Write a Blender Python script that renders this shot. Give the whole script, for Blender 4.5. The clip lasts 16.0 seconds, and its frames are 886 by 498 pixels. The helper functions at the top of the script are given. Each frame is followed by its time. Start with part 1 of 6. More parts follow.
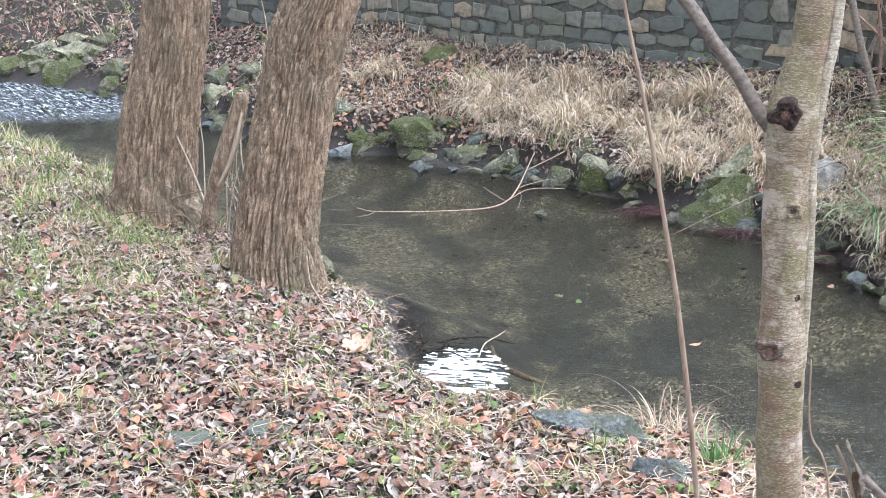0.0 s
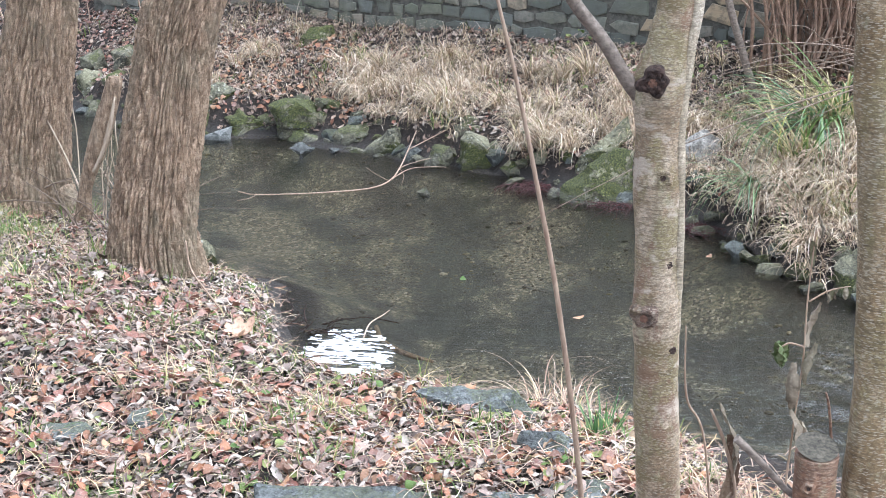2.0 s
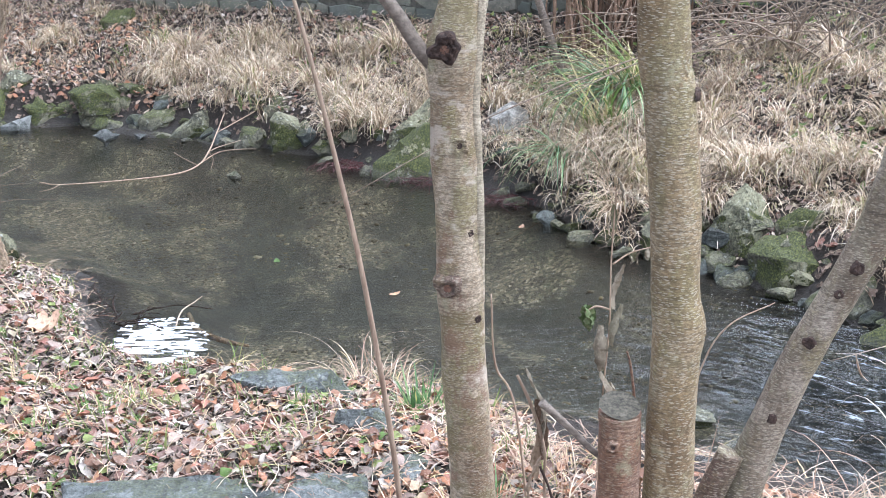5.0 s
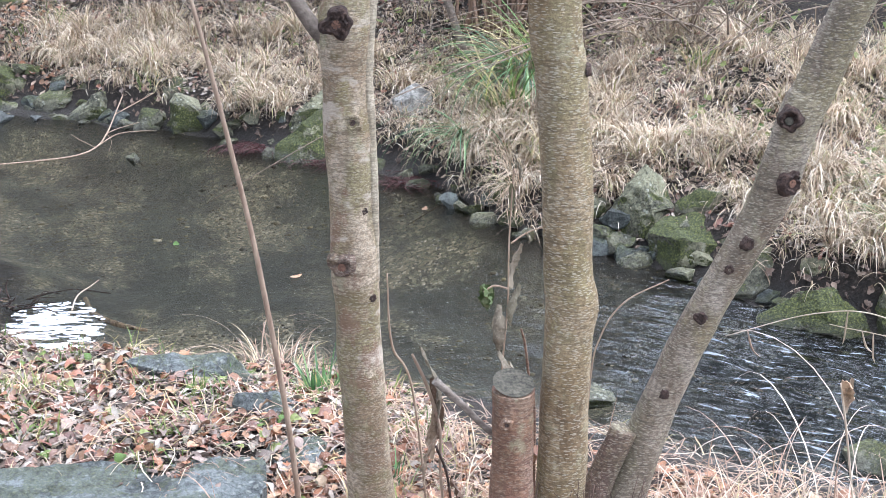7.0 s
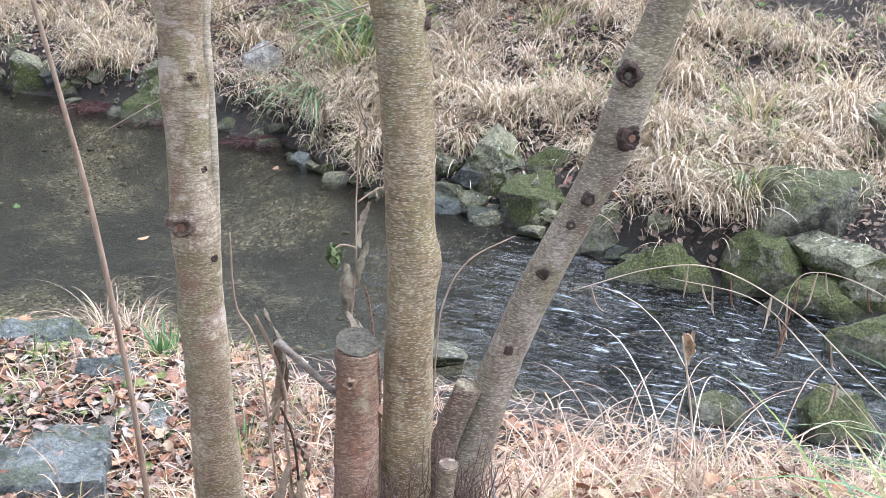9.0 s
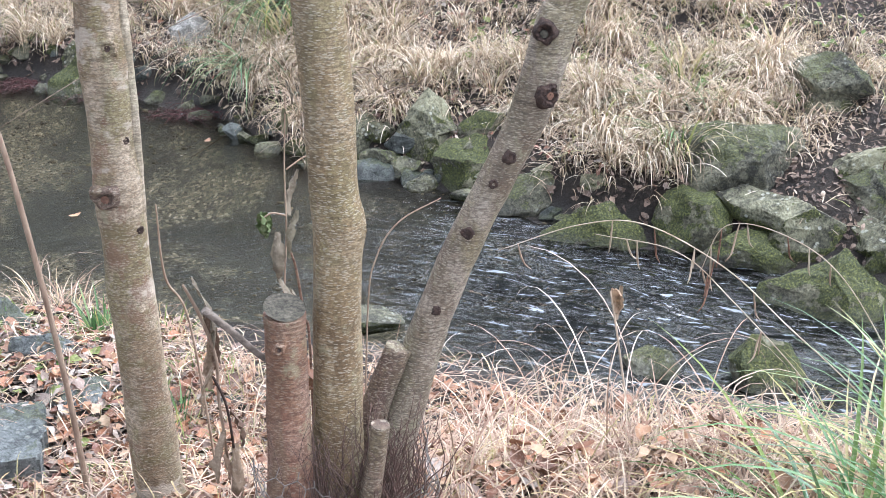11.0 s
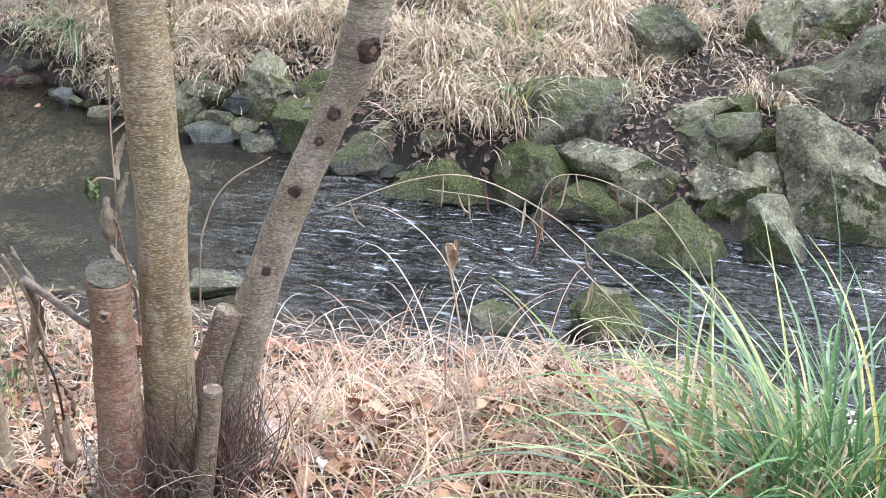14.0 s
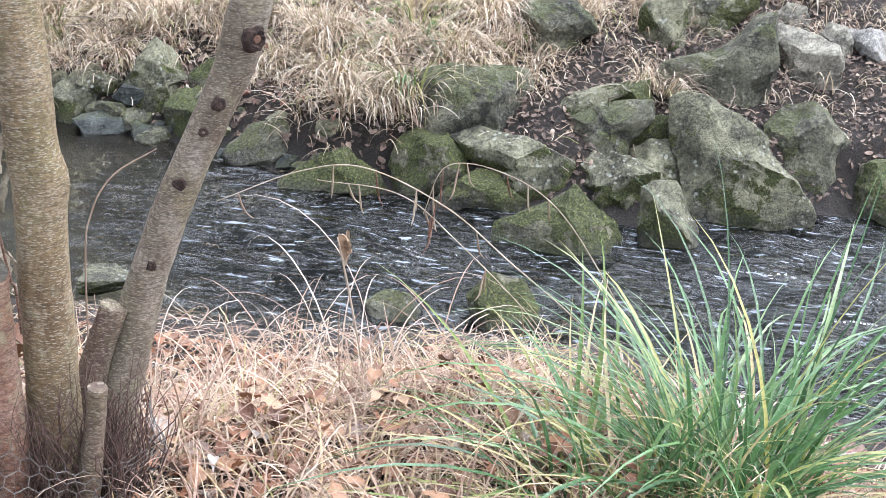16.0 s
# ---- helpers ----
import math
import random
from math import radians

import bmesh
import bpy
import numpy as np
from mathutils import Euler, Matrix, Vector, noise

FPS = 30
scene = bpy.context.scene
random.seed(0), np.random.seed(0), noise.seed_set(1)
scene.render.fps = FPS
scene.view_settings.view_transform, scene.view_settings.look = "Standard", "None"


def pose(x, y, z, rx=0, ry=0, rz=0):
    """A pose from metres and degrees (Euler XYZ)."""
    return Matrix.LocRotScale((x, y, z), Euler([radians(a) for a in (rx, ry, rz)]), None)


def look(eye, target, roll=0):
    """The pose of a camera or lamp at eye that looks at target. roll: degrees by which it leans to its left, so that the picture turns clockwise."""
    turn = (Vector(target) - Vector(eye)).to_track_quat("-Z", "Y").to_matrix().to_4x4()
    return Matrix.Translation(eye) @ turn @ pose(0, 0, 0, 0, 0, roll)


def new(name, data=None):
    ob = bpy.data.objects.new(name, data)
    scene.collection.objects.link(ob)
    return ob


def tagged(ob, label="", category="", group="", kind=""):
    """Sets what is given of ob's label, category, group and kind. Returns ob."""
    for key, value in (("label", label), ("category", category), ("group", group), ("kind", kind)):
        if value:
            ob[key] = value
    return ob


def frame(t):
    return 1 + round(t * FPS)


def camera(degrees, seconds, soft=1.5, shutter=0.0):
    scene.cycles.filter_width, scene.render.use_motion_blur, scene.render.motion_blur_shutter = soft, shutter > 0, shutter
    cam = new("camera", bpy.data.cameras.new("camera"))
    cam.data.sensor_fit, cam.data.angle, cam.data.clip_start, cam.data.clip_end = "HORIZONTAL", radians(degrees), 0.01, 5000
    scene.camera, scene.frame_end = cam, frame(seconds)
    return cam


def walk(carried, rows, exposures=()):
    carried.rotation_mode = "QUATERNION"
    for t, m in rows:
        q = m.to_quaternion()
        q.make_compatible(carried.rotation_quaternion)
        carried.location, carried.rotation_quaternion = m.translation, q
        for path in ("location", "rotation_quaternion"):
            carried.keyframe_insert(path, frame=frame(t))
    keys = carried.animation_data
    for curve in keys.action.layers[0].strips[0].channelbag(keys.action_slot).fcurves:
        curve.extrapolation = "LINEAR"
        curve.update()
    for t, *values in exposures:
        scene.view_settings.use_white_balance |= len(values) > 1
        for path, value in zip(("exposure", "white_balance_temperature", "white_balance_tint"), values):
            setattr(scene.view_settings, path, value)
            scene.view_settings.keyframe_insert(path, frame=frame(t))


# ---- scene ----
cam = camera(36.75, 16.0, soft=0.7)
walk(cam, [
    (0, look((-0.000, 0.000, 2.544), (-0.001, 1.908, 1.943), -0.85)),
    (0.5, look((0.012, 0.011, 2.537), (0.061, 1.916, 1.932), -0.84)),
    (1, look((0.024, 0.020, 2.530), (0.106, 1.922, 1.917), -0.89)),
    (1.5, look((0.032, 0.024, 2.524), (0.152, 1.922, 1.904), -0.89)),
    (2, look((0.036, 0.025, 2.519), (0.200, 1.917, 1.890), -0.96)),
    (2.5, look((0.048, 0.038, 2.508), (0.267, 1.921, 1.872), -0.86)),
    (3, look((0.054, 0.037, 2.507), (0.323, 1.912, 1.864), -0.93)),
    (3.5, look((0.063, 0.048, 2.502), (0.366, 1.915, 1.854), -1.06)),
    (4, look((0.071, 0.053, 2.496), (0.422, 1.910, 1.843), -0.97)),
    (4.5, look((0.082, 0.056, 2.493), (0.464, 1.906, 1.835), -1.06)),
    (5, look((0.094, 0.064, 2.485), (0.517, 1.904, 1.825), -1.08)),
    (5.2, look((0.096, 0.063, 2.481), (0.532, 1.900, 1.819), -1.10)),
    (7.5, look((0.136, 0.086, 2.459), (0.706, 1.874, 1.766), 0.35)),
    (8, look((0.144, 0.092, 2.455), (0.737, 1.866, 1.748), 0.69)),
    (8.5, look((0.170, 0.101, 2.445), (0.858, 1.835, 1.725), 1.74)),
    (8.7, look((0.171, 0.102, 2.444), (0.893, 1.820, 1.719), 1.98)),
    (10.8, look((0.186, 0.068, 2.439), (0.994, 1.727, 1.667), 0.77)),
    (11, look((0.193, 0.069, 2.439), (1.011, 1.719, 1.661), 0.80)),
    (11.5, look((0.208, 0.067, 2.438), (1.056, 1.694, 1.643), 1.08)),
    (12, look((0.216, 0.066, 2.437), (1.102, 1.667, 1.630), 1.47)),
    (12.5, look((0.220, 0.065, 2.435), (1.140, 1.642, 1.619), 1.70)),
    (13, look((0.226, 0.067, 2.431), (1.179, 1.622, 1.609), 1.78)),
    (13.5, look((0.230, 0.063, 2.430), (1.206, 1.601, 1.603), 1.69)),
    (14, look((0.239, 0.062, 2.426), (1.240, 1.583, 1.597), 1.73)),
    (14.5, look((0.246, 0.058, 2.427), (1.278, 1.556, 1.596), 1.89)),
    (15, look((0.252, 0.063, 2.424), (1.303, 1.547, 1.592), 1.96)),
    (15.5, look((0.262, 0.070, 2.421), (1.341, 1.532, 1.586), 2.35)),
    (16, look((0.273, 0.069, 2.420), (1.390, 1.500, 1.581), 2.81)),
], exposures=[(0, 1.6, 5600, 11), (8, 1.62, 5540, 12), (11, 1.59, 5680, 12), (16, 1.57, 5760, 13)])

# ---- light: an overcast winter day ----
world = bpy.data.worlds.new("overcast_sky")
scene.world = world
world.use_nodes = True
wn = world.node_tree
bg = wn.nodes["Background"]
sky = wn.nodes.new("ShaderNodeTexSky")
sky.sky_type = "NISHITA"
sky.sun_disc = False
sky.sun_elevation, sky.sun_rotation = radians(60), radians(130)
sky.air_density, sky.dust_density = 1.0, 4.0
soften = wn.nodes.new("ShaderNodeHueSaturation")
soften.inputs["Saturation"].default_value = 0.22
wn.links.new(sky.outputs[0], soften.inputs["Color"])
wn.links.new(soften.outputs[0], bg.inputs[0])
bg.inputs[1].default_value = 0.15
sun = new("sun", bpy.data.lights.new("sun", "SUN"))
sun.data.energy, sun.data.angle, sun.data.color = 1.5, radians(62), (1.0, 1.0, 1.0)
sun.matrix_world = look((0, 0, 0), (-0.5, -0.38, -1.0))

# ---- materials ----


def material(name):
    m = bpy.data.materials.new(name)
    m.use_nodes = True
    nt = m.node_tree
    return m, nt, nt.nodes["Principled BSDF"]


def node(nt, kind, **inputs):
    n = nt.nodes.new(kind)
    for key, value in inputs.items():
        n.inputs[key.replace("_", " ")].default_value = value
    return n


def link(nt, a, b):
    nt.links.new(a, b)


def ramp(nt, fac, stops):
    r = nt.nodes.new("ShaderNodeValToRGB")
    el = r.color_ramp.elements
    while len(el) < len(stops):
        el.new(0.5)
    for e, (at, col) in zip(el, stops):
        e.position, e.color = at, (*col, 1)
    link(nt, fac, r.inputs[0])
    return r.outputs[0]


def coords(nt, scale=(1, 1, 1), source="Object"):
    tc = nt.nodes.new("ShaderNodeTexCoord")
    mp = nt.nodes.new("ShaderNodeMapping")
    mp.inputs["Scale"].default_value = scale
    link(nt, tc.outputs[source], mp.inputs[0])
    return mp.outputs[0]


def world_pos(nt, scale=(1, 1, 1)):
    g = nt.nodes.new("ShaderNodeNewGeometry")
    mp = nt.nodes.new("ShaderNodeMapping")
    mp.inputs["Scale"].default_value = scale
    link(nt, g.outputs["Position"], mp.inputs[0])
    return mp.outputs[0]


def noise_tex(nt, vec, scale, detail=5.0, rough=0.6):
    n = node(nt, "ShaderNodeTexNoise", Scale=scale, Detail=detail, Roughness=rough)
    link(nt, vec, n.inputs["Vector"])
    return n.outputs["Fac"]


def mix(nt, fac, a, b, kind="MIX"):
    m = nt.nodes.new("ShaderNodeMix")
    m.data_type, m.blend_type = "RGBA", kind
    for value, slot in ((fac, 0), (a, 6), (b, 7)):
        if isinstance(value, (int, float)):
            m.inputs[slot].default_value = value
        elif isinstance(value, tuple):
            m.inputs[slot].default_value = (*value, 1)
        else:
            link(nt, value, m.inputs[slot])
    return m.outputs[2]


def mathn(nt, op, a, b=0.5, clamp=False):
    m = nt.nodes.new("ShaderNodeMath")
    m.operation, m.use_clamp = op, clamp
    for value, slot in ((a, 0), (b, 1)):
        if isinstance(value, (int, float)):
            m.inputs[slot].default_value = value
        else:
            link(nt, value, m.inputs[slot])
    return m.outputs[0]


def span(nt, value, lo, hi, a=0.0, b=1.0):
    m = nt.nodes.new("ShaderNodeMapRange")
    m.interpolation_type = "SMOOTHSTEP"
    for slot, v in zip((1, 2, 3, 4), (lo, hi, a, b)):
        m.inputs[slot].default_value = v
    link(nt, value, m.inputs[0])
    return m.outputs[0]


def bump(nt, bsdf, height, strength, distance):
    b = node(nt, "ShaderNodeBump", Strength=strength, Distance=distance)
    link(nt, height, b.inputs["Height"])
    link(nt, b.outputs[0], bsdf.inputs["Normal"])
    return b


def soil_material():
    m, nt, p = material("leafy_soil")
    v = world_pos(nt)
    cells = node(nt, "ShaderNodeTexVoronoi", Scale=44.0, Randomness=1.0)
    warp = noise_tex(nt, v, 9.0)
    link(nt, v, cells.inputs["Vector"])
    hue = nt.nodes.new("ShaderNodeSeparateColor")
    link(nt, cells.outputs["Color"], hue.inputs[0])
    crumbs = mathn(nt, "ADD", mathn(nt, "MULTIPLY", hue.outputs[0], 0.5), mathn(nt, "SUBTRACT", mathn(nt, "MULTIPLY", noise_tex(nt, v, 60.0, 6.0, 0.75), 2.0), 0.75))
    litter = ramp(nt, crumbs, [(0.0, (0.006, 0.005, 0.004)), (0.35, (0.02, 0.015, 0.011)), (0.7, (0.045, 0.033, 0.025)), (1.0, (0.11, 0.085, 0.065))])
    soil = ramp(nt, warp, [(0.3, (0.008, 0.006, 0.005)), (0.7, (0.03, 0.022, 0.016))])
    both = mix(nt, span(nt, noise_tex(nt, v, 5.0), 0.35, 0.6), soil, litter)
    g = nt.nodes.new("ShaderNodeNewGeometry")
    sep = nt.nodes.new("ShaderNodeSeparateXYZ")
    link(nt, g.outputs["Position"], sep.inputs[0])
    wet = span(nt, sep.outputs[2], -0.07, -0.02)
    pebble = node(nt, "ShaderNodeTexVoronoi", Scale=60.0, Randomness=1.0)
    link(nt, v, pebble.inputs["Vector"])
    hue2 = nt.nodes.new("ShaderNodeSeparateColor")
    link(nt, pebble.outputs["Color"], hue2.inputs[0])
    bedc = ramp(nt, hue2.outputs[1], [(0.0, (0.065, 0.062, 0.046)), (0.5, (0.16, 0.145, 0.1)), (0.85, (0.26, 0.23, 0.16)), (1.0, (0.46, 0.41, 0.3))])
    patch = span(nt, noise_tex(nt, v, 1.8, 6.0, 0.65), 0.42, 0.58)
    streak = noise_tex(nt, world_pos(nt, (1.0, 0.45, 1.0)), 2.6, 4.0)
    bedc = mix(nt, patch, (0.06, 0.062, 0.05), bedc)
    bedc = mix(nt, span(nt, streak, 0.5, 0.58, 0.0, 0.65), bedc, (0.04, 0.041, 0.035))
    # Bank soil turns darker towards the waterline.
    shore_dark = span(nt, mathn(nt, "ADD", sep.outputs[2], mathn(nt, "MULTIPLY", warp, 0.1)), 0.08, 0.24, 0.65, 0.0)
    both = mix(nt, shore_dark, both, (0.02, 0.017, 0.014))
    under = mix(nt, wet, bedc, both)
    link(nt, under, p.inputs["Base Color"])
    link(nt, span(nt, sep.outputs[2], 0.0, 0.15, 0.45, 0.9), p.inputs["Roughness"])
    bump(nt, p, mathn(nt, "ADD", warp, noise_tex(nt, v, 70.0, 6.0, 0.75)), 0.8, 0.025)
    return m


def old_bark_material():
    m, nt, p = material("furrowed_bark")
    v = coords(nt, (1, 1, 0.8))
    fine = noise_tex(nt, v, 30.0, 8.0, 0.72)
    broad = noise_tex(nt, coords(nt, (1, 1, 0.5)), 4.0, 3.0)
    flakes = noise_tex(nt, coords(nt, (1, 1, 2.0)), 55.0, 4.0)
    warp = nt.nodes.new("ShaderNodeMixRGB")
    warp.inputs[0].default_value = 0.05
    link(nt, coords(nt), warp.inputs[1])
    nz = node(nt, "ShaderNodeTexNoise", Scale=7.0, Detail=4.0)
    link(nt, coords(nt, (1, 1, 0.8)), nz.inputs["Vector"])
    link(nt, nz.outputs["Color"], warp.inputs[2])
    sc = nt.nodes.new("ShaderNodeMapping")
    sc.inputs["Scale"].default_value = (1, 1, 0.2)
    link(nt, warp.outputs[0], sc.inputs[0])
    furrow = noise_tex(nt, sc.outputs[0], 34.0, 3.0, 0.6)
    fibre = noise_tex(nt, coords(nt, (1, 1, 0.06)), 120.0, 3.0, 0.7)
    breaks = mathn(nt, "ABSOLUTE", mathn(nt, "SUBTRACT", noise_tex(nt, coords(nt, (1, 1, 2.2)), 24.0, 4.0, 0.6), 0.5))
    crack = mathn(nt, "MULTIPLY", span(nt, furrow, 0.38, 0.52, 0.55, 1.0), span(nt, breaks, 0.0, 0.03, 0.6, 1.0))
    fine = mathn(nt, "ADD", mathn(nt, "MULTIPLY", fine, 0.6), mathn(nt, "MULTIPLY", fibre, 0.4))
    a = ramp(nt, fine, [(0.36, (0.19, 0.125, 0.08)), (0.46, (0.35, 0.245, 0.16)), (0.54, (0.48, 0.35, 0.24)), (0.64, (0.66, 0.51, 0.37))])
    a = mix(nt, crack, (0.055, 0.037, 0.025), a)
    b = mix(nt, span(nt, broad, 0.45, 0.7, 0.0, 0.55), a, (0.2, 0.19, 0.13))
    c = mix(nt, span(nt, flakes, 0.55, 0.75, 0.0, 0.4), b, (0.4, 0.33, 0.26))
    link(nt, c, p.inputs["Base Color"])
    p.inputs["Roughness"].default_value = 0.9
    bump(nt, p, mathn(nt, "ADD", mathn(nt, "MULTIPLY", crack, 0.5), mathn(nt, "ADD", mathn(nt, "MULTIPLY", fine, 1.3), mathn(nt, "MULTIPLY", flakes, 0.4))), 1.0, 0.025)
    return m


def smooth_bark_material(name, base, tint, lenticels, moss=0.4):
    m, nt, p = material(name)
    v = coords(nt)
    blotch = noise_tex(nt, coords(nt, (1, 1, 0.6)), 9.0, 5.0, 0.65)
    grime = noise_tex(nt, coords(nt, (1, 1, 2.2)), 26.0, 5.0, 0.7)
    streak = noise_tex(nt, coords(nt, (1, 1, 0.12)), 14.0, 3.0)
    a = ramp(nt, blotch, [(0.32, tuple(c * 0.55 for c in base)), (0.46, base), (0.6, tint)])
    b = mix(nt, span(nt, grime, 0.5, 0.75, 0.0, 0.55), a, tuple(c * 0.45 for c in base))
    b = mix(nt, span(nt, streak, 0.5, 0.68, 0.0, 0.4), b, (0.2, 0.2, 0.12))
    zone = noise_tex(nt, coords(nt, (1, 1, 0.45)), 7.0, 6.0, 0.7)
    b = mix(nt, span(nt, zone, 0.5, 0.58, 0.0, moss), b, (0.27, 0.235, 0.11))
    b = mix(nt, span(nt, zone, 0.44, 0.36, 0.0, 0.75), b, tuple(c * f for c, f in zip(base, (0.55, 0.46, 0.42))))
    lines = noise_tex(nt, coords(nt, (14, 14, 170)), 1.0, 3.0, 0.7)
    b = mix(nt, span(nt, lines, 0.5, 0.64, 0.0, 0.6), b, tuple(c * 0.4 for c in base))
    speck = noise_tex(nt, coords(nt, (1, 1, 1.6)), 110.0, 4.0, 0.75)
    b = mix(nt, span(nt, speck, 0.42, 0.6, 0.55, 0.0), b, tuple(c * 0.3 for c in base))
    lichen = span(nt, noise_tex(nt, coords(nt, (1, 1, 0.8)), 17.0, 6.0, 0.75), 0.56, 0.66, 0.0, 0.45)
    b = mix(nt, lichen, b, (0.36, 0.35, 0.22))
    scar = span(nt, noise_tex(nt, coords(nt, (0.5, 0.5, 4.0)), 22.0, 3.0), 0.6, 0.7, 0.0, 0.6)
    b = mix(nt, scar, b, tuple(c * 0.35 for c in base))
    if moss > 0.7:
        band_n = noise_tex(nt, coords(nt, (0.7, 0.7, 1.3)), 7.5, 5.0, 0.65)
        b = mix(nt, span(nt, band_n, 0.53, 0.6, 0.0, 0.65), b, (0.17, 0.135, 0.06))
        b = mix(nt, span(nt, band_n, 0.45, 0.39, 0.0, 0.6), b, (0.6, 0.52, 0.43))
        rust_n = noise_tex(nt, coords(nt, (1.0, 1.0, 0.7)), 11.0, 6.0, 0.7)
        b = mix(nt, span(nt, rust_n, 0.55, 0.62, 0.0, 0.6), b, (0.2, 0.11, 0.07))
    dash = node(nt, "ShaderNodeTexVoronoi", Scale=1.0, Randomness=1.0)
    link(nt, coords(nt, (80, 80, 330)), dash.inputs["Vector"])
    marks = mathn(nt, "MULTIPLY", span(nt, dash.outputs["Distance"], 0.38, 0.3), span(nt, noise_tex(nt, v, 24.0, 2.0), 0.32, 0.42))
    c = mix(nt, mathn(nt, "MULTIPLY", marks, lenticels), b, (0.5, 0.45, 0.35))
    link(nt, c, p.inputs["Base Color"])
    p.inputs["Roughness"].default_value = 0.7
    bump(nt, p, mathn(nt, "ADD", mathn(nt, "MULTIPLY", marks, 0.6), mathn(nt, "ADD", grime, speck)), 0.8, 0.005)
    return m


def rock_material(name, dark, light, moss, lichen, wet=0.0, tops=0.22):
    m, nt, p = material(name)
    v = world_pos(nt)
    big = noise_tex(nt, v, 5.0, 6.0, 0.65)
    fine = noise_tex(nt, v, 60.0, 8.0, 0.8)
    layer = noise_tex(nt, world_pos(nt, (1, 1, 2.2)), 9.0, 6.0, 0.7)
    a = ramp(nt, mathn(nt, "ADD", mathn(nt, "MULTIPLY", big, 0.5), mathn(nt, "MULTIPLY", fine, 0.5)), [(0.42, tuple(c * .6 for c in dark)), (0.5, tuple((a + b) * .5 for a, b in zip(dark, light))), (0.58, tuple(c * 1.3 for c in light))])
    a = mix(nt, span(nt, layer, 0.55, 0.62, 0.0, 0.35), a, tuple(c * 0.5 for c in dark))
    spots = node(nt, "ShaderNodeTexVoronoi", Scale=34.0, Randomness=1.0)
    link(nt, v, spots.inputs["Vector"])
    li = mathn(nt, "MULTIPLY", span(nt, spots.outputs["Distance"], 0.36, 0.24), span(nt, noise_tex(nt, v, 9.0), 0.5, 0.58))
    a = mix(nt, mathn(nt, "MULTIPLY", li, lichen), a, (0.52, 0.54, 0.46))
    crust = span(nt, noise_tex(nt, v, 23.0, 6.0, 0.75), 0.55, 0.64, 0.0, 0.3)
    a = mix(nt, crust, a, tuple(min(.6, c * 1.9) for c in light))
    seam = node(nt, "ShaderNodeTexVoronoi", Scale=4.6, Randomness=1.0)
    seam.feature = "DISTANCE_TO_EDGE"
    bent = nt.nodes.new("ShaderNodeMixRGB")
    bent.inputs[0].default_value = 0.12
    link(nt, v, bent.inputs[1])
    wob = node(nt, "ShaderNodeTexNoise", Scale=9.0, Detail=5.0)
    link(nt, v, wob.inputs["Vector"])
    link(nt, wob.outputs["Color"], bent.inputs[2])
    link(nt, bent.outputs[0], seam.inputs["Vector"])
    seams = span(nt, seam.outputs["Distance"], 0.0, 0.045)
    a = mix(nt, span(nt, seam.outputs["Distance"], 0.0, 0.03, 0.22, 0.0), a, tuple(c * 0.3 for c in dark))
    stain = noise_tex(nt, v, 14.0, 5.0, 0.7)
    a = mix(nt, span(nt, stain, 0.52, 0.62, 0.0, 0.45), a, tuple(c * 1.2 for c in light))
    g = nt.nodes.new("ShaderNodeNewGeometry")
    nz = nt.nodes.new("ShaderNodeSeparateXYZ")
    link(nt, g.outputs["Normal"], nz.inputs[0])
    pz = nt.nodes.new("ShaderNodeSeparateXYZ")
    link(nt, g.outputs["Position"], pz.inputs[0])
    mossn = noise_tex(nt, v, 6.5, 5.0, 0.7)
    grow = mathn(nt, "ADD", mathn(nt, "MULTIPLY", nz.outputs[2], tops), mossn)
    grow = span(nt, mathn(nt, "ADD", grow, mathn(nt, "MULTIPLY", fine, 0.12)), 0.84 - 0.42 * moss, 0.89 - 0.42 * moss)
    tone = ramp(nt, noise_tex(nt, v, 100.0, 6.0, 0.7), [(0.34, (0.013, 0.017, 0.005)), (0.5, (0.05, 0.06, 0.016)), (0.62, (0.13, 0.14, 0.035)), (0.75, (0.26, 0.27, 0.09))])
    a = mix(nt, mathn(nt, "MULTIPLY", grow, min(1.0, moss * 2.2)), a, tone)
    soaked = mathn(nt, "ADD", span(nt, mathn(nt, "ADD", pz.outputs[2], mathn(nt, "MULTIPLY", big, 0.08)), 0.11, 0.05), wet, True)
    a = mix(nt, mathn(nt, "MULTIPLY", soaked, 0.45), a, tuple(c * 0.3 for c in dark))
    link(nt, a, p.inputs["Base Color"])
    link(nt, span(nt, soaked, 0.0, 1.0, 0.8, 0.3), p.inputs["Roughness"])
    h = mathn(nt, "ADD", mathn(nt, "MULTIPLY", big, 0.5), mathn(nt, "ADD", mathn(nt, "MULTIPLY", fine, 0.5), mathn(nt, "ADD", mathn(nt, "MULTIPLY", layer, 0.6), mathn(nt, "MULTIPLY", seams, 0.1))))
    bump(nt, p, h, 1.0, 0.028)
    return m


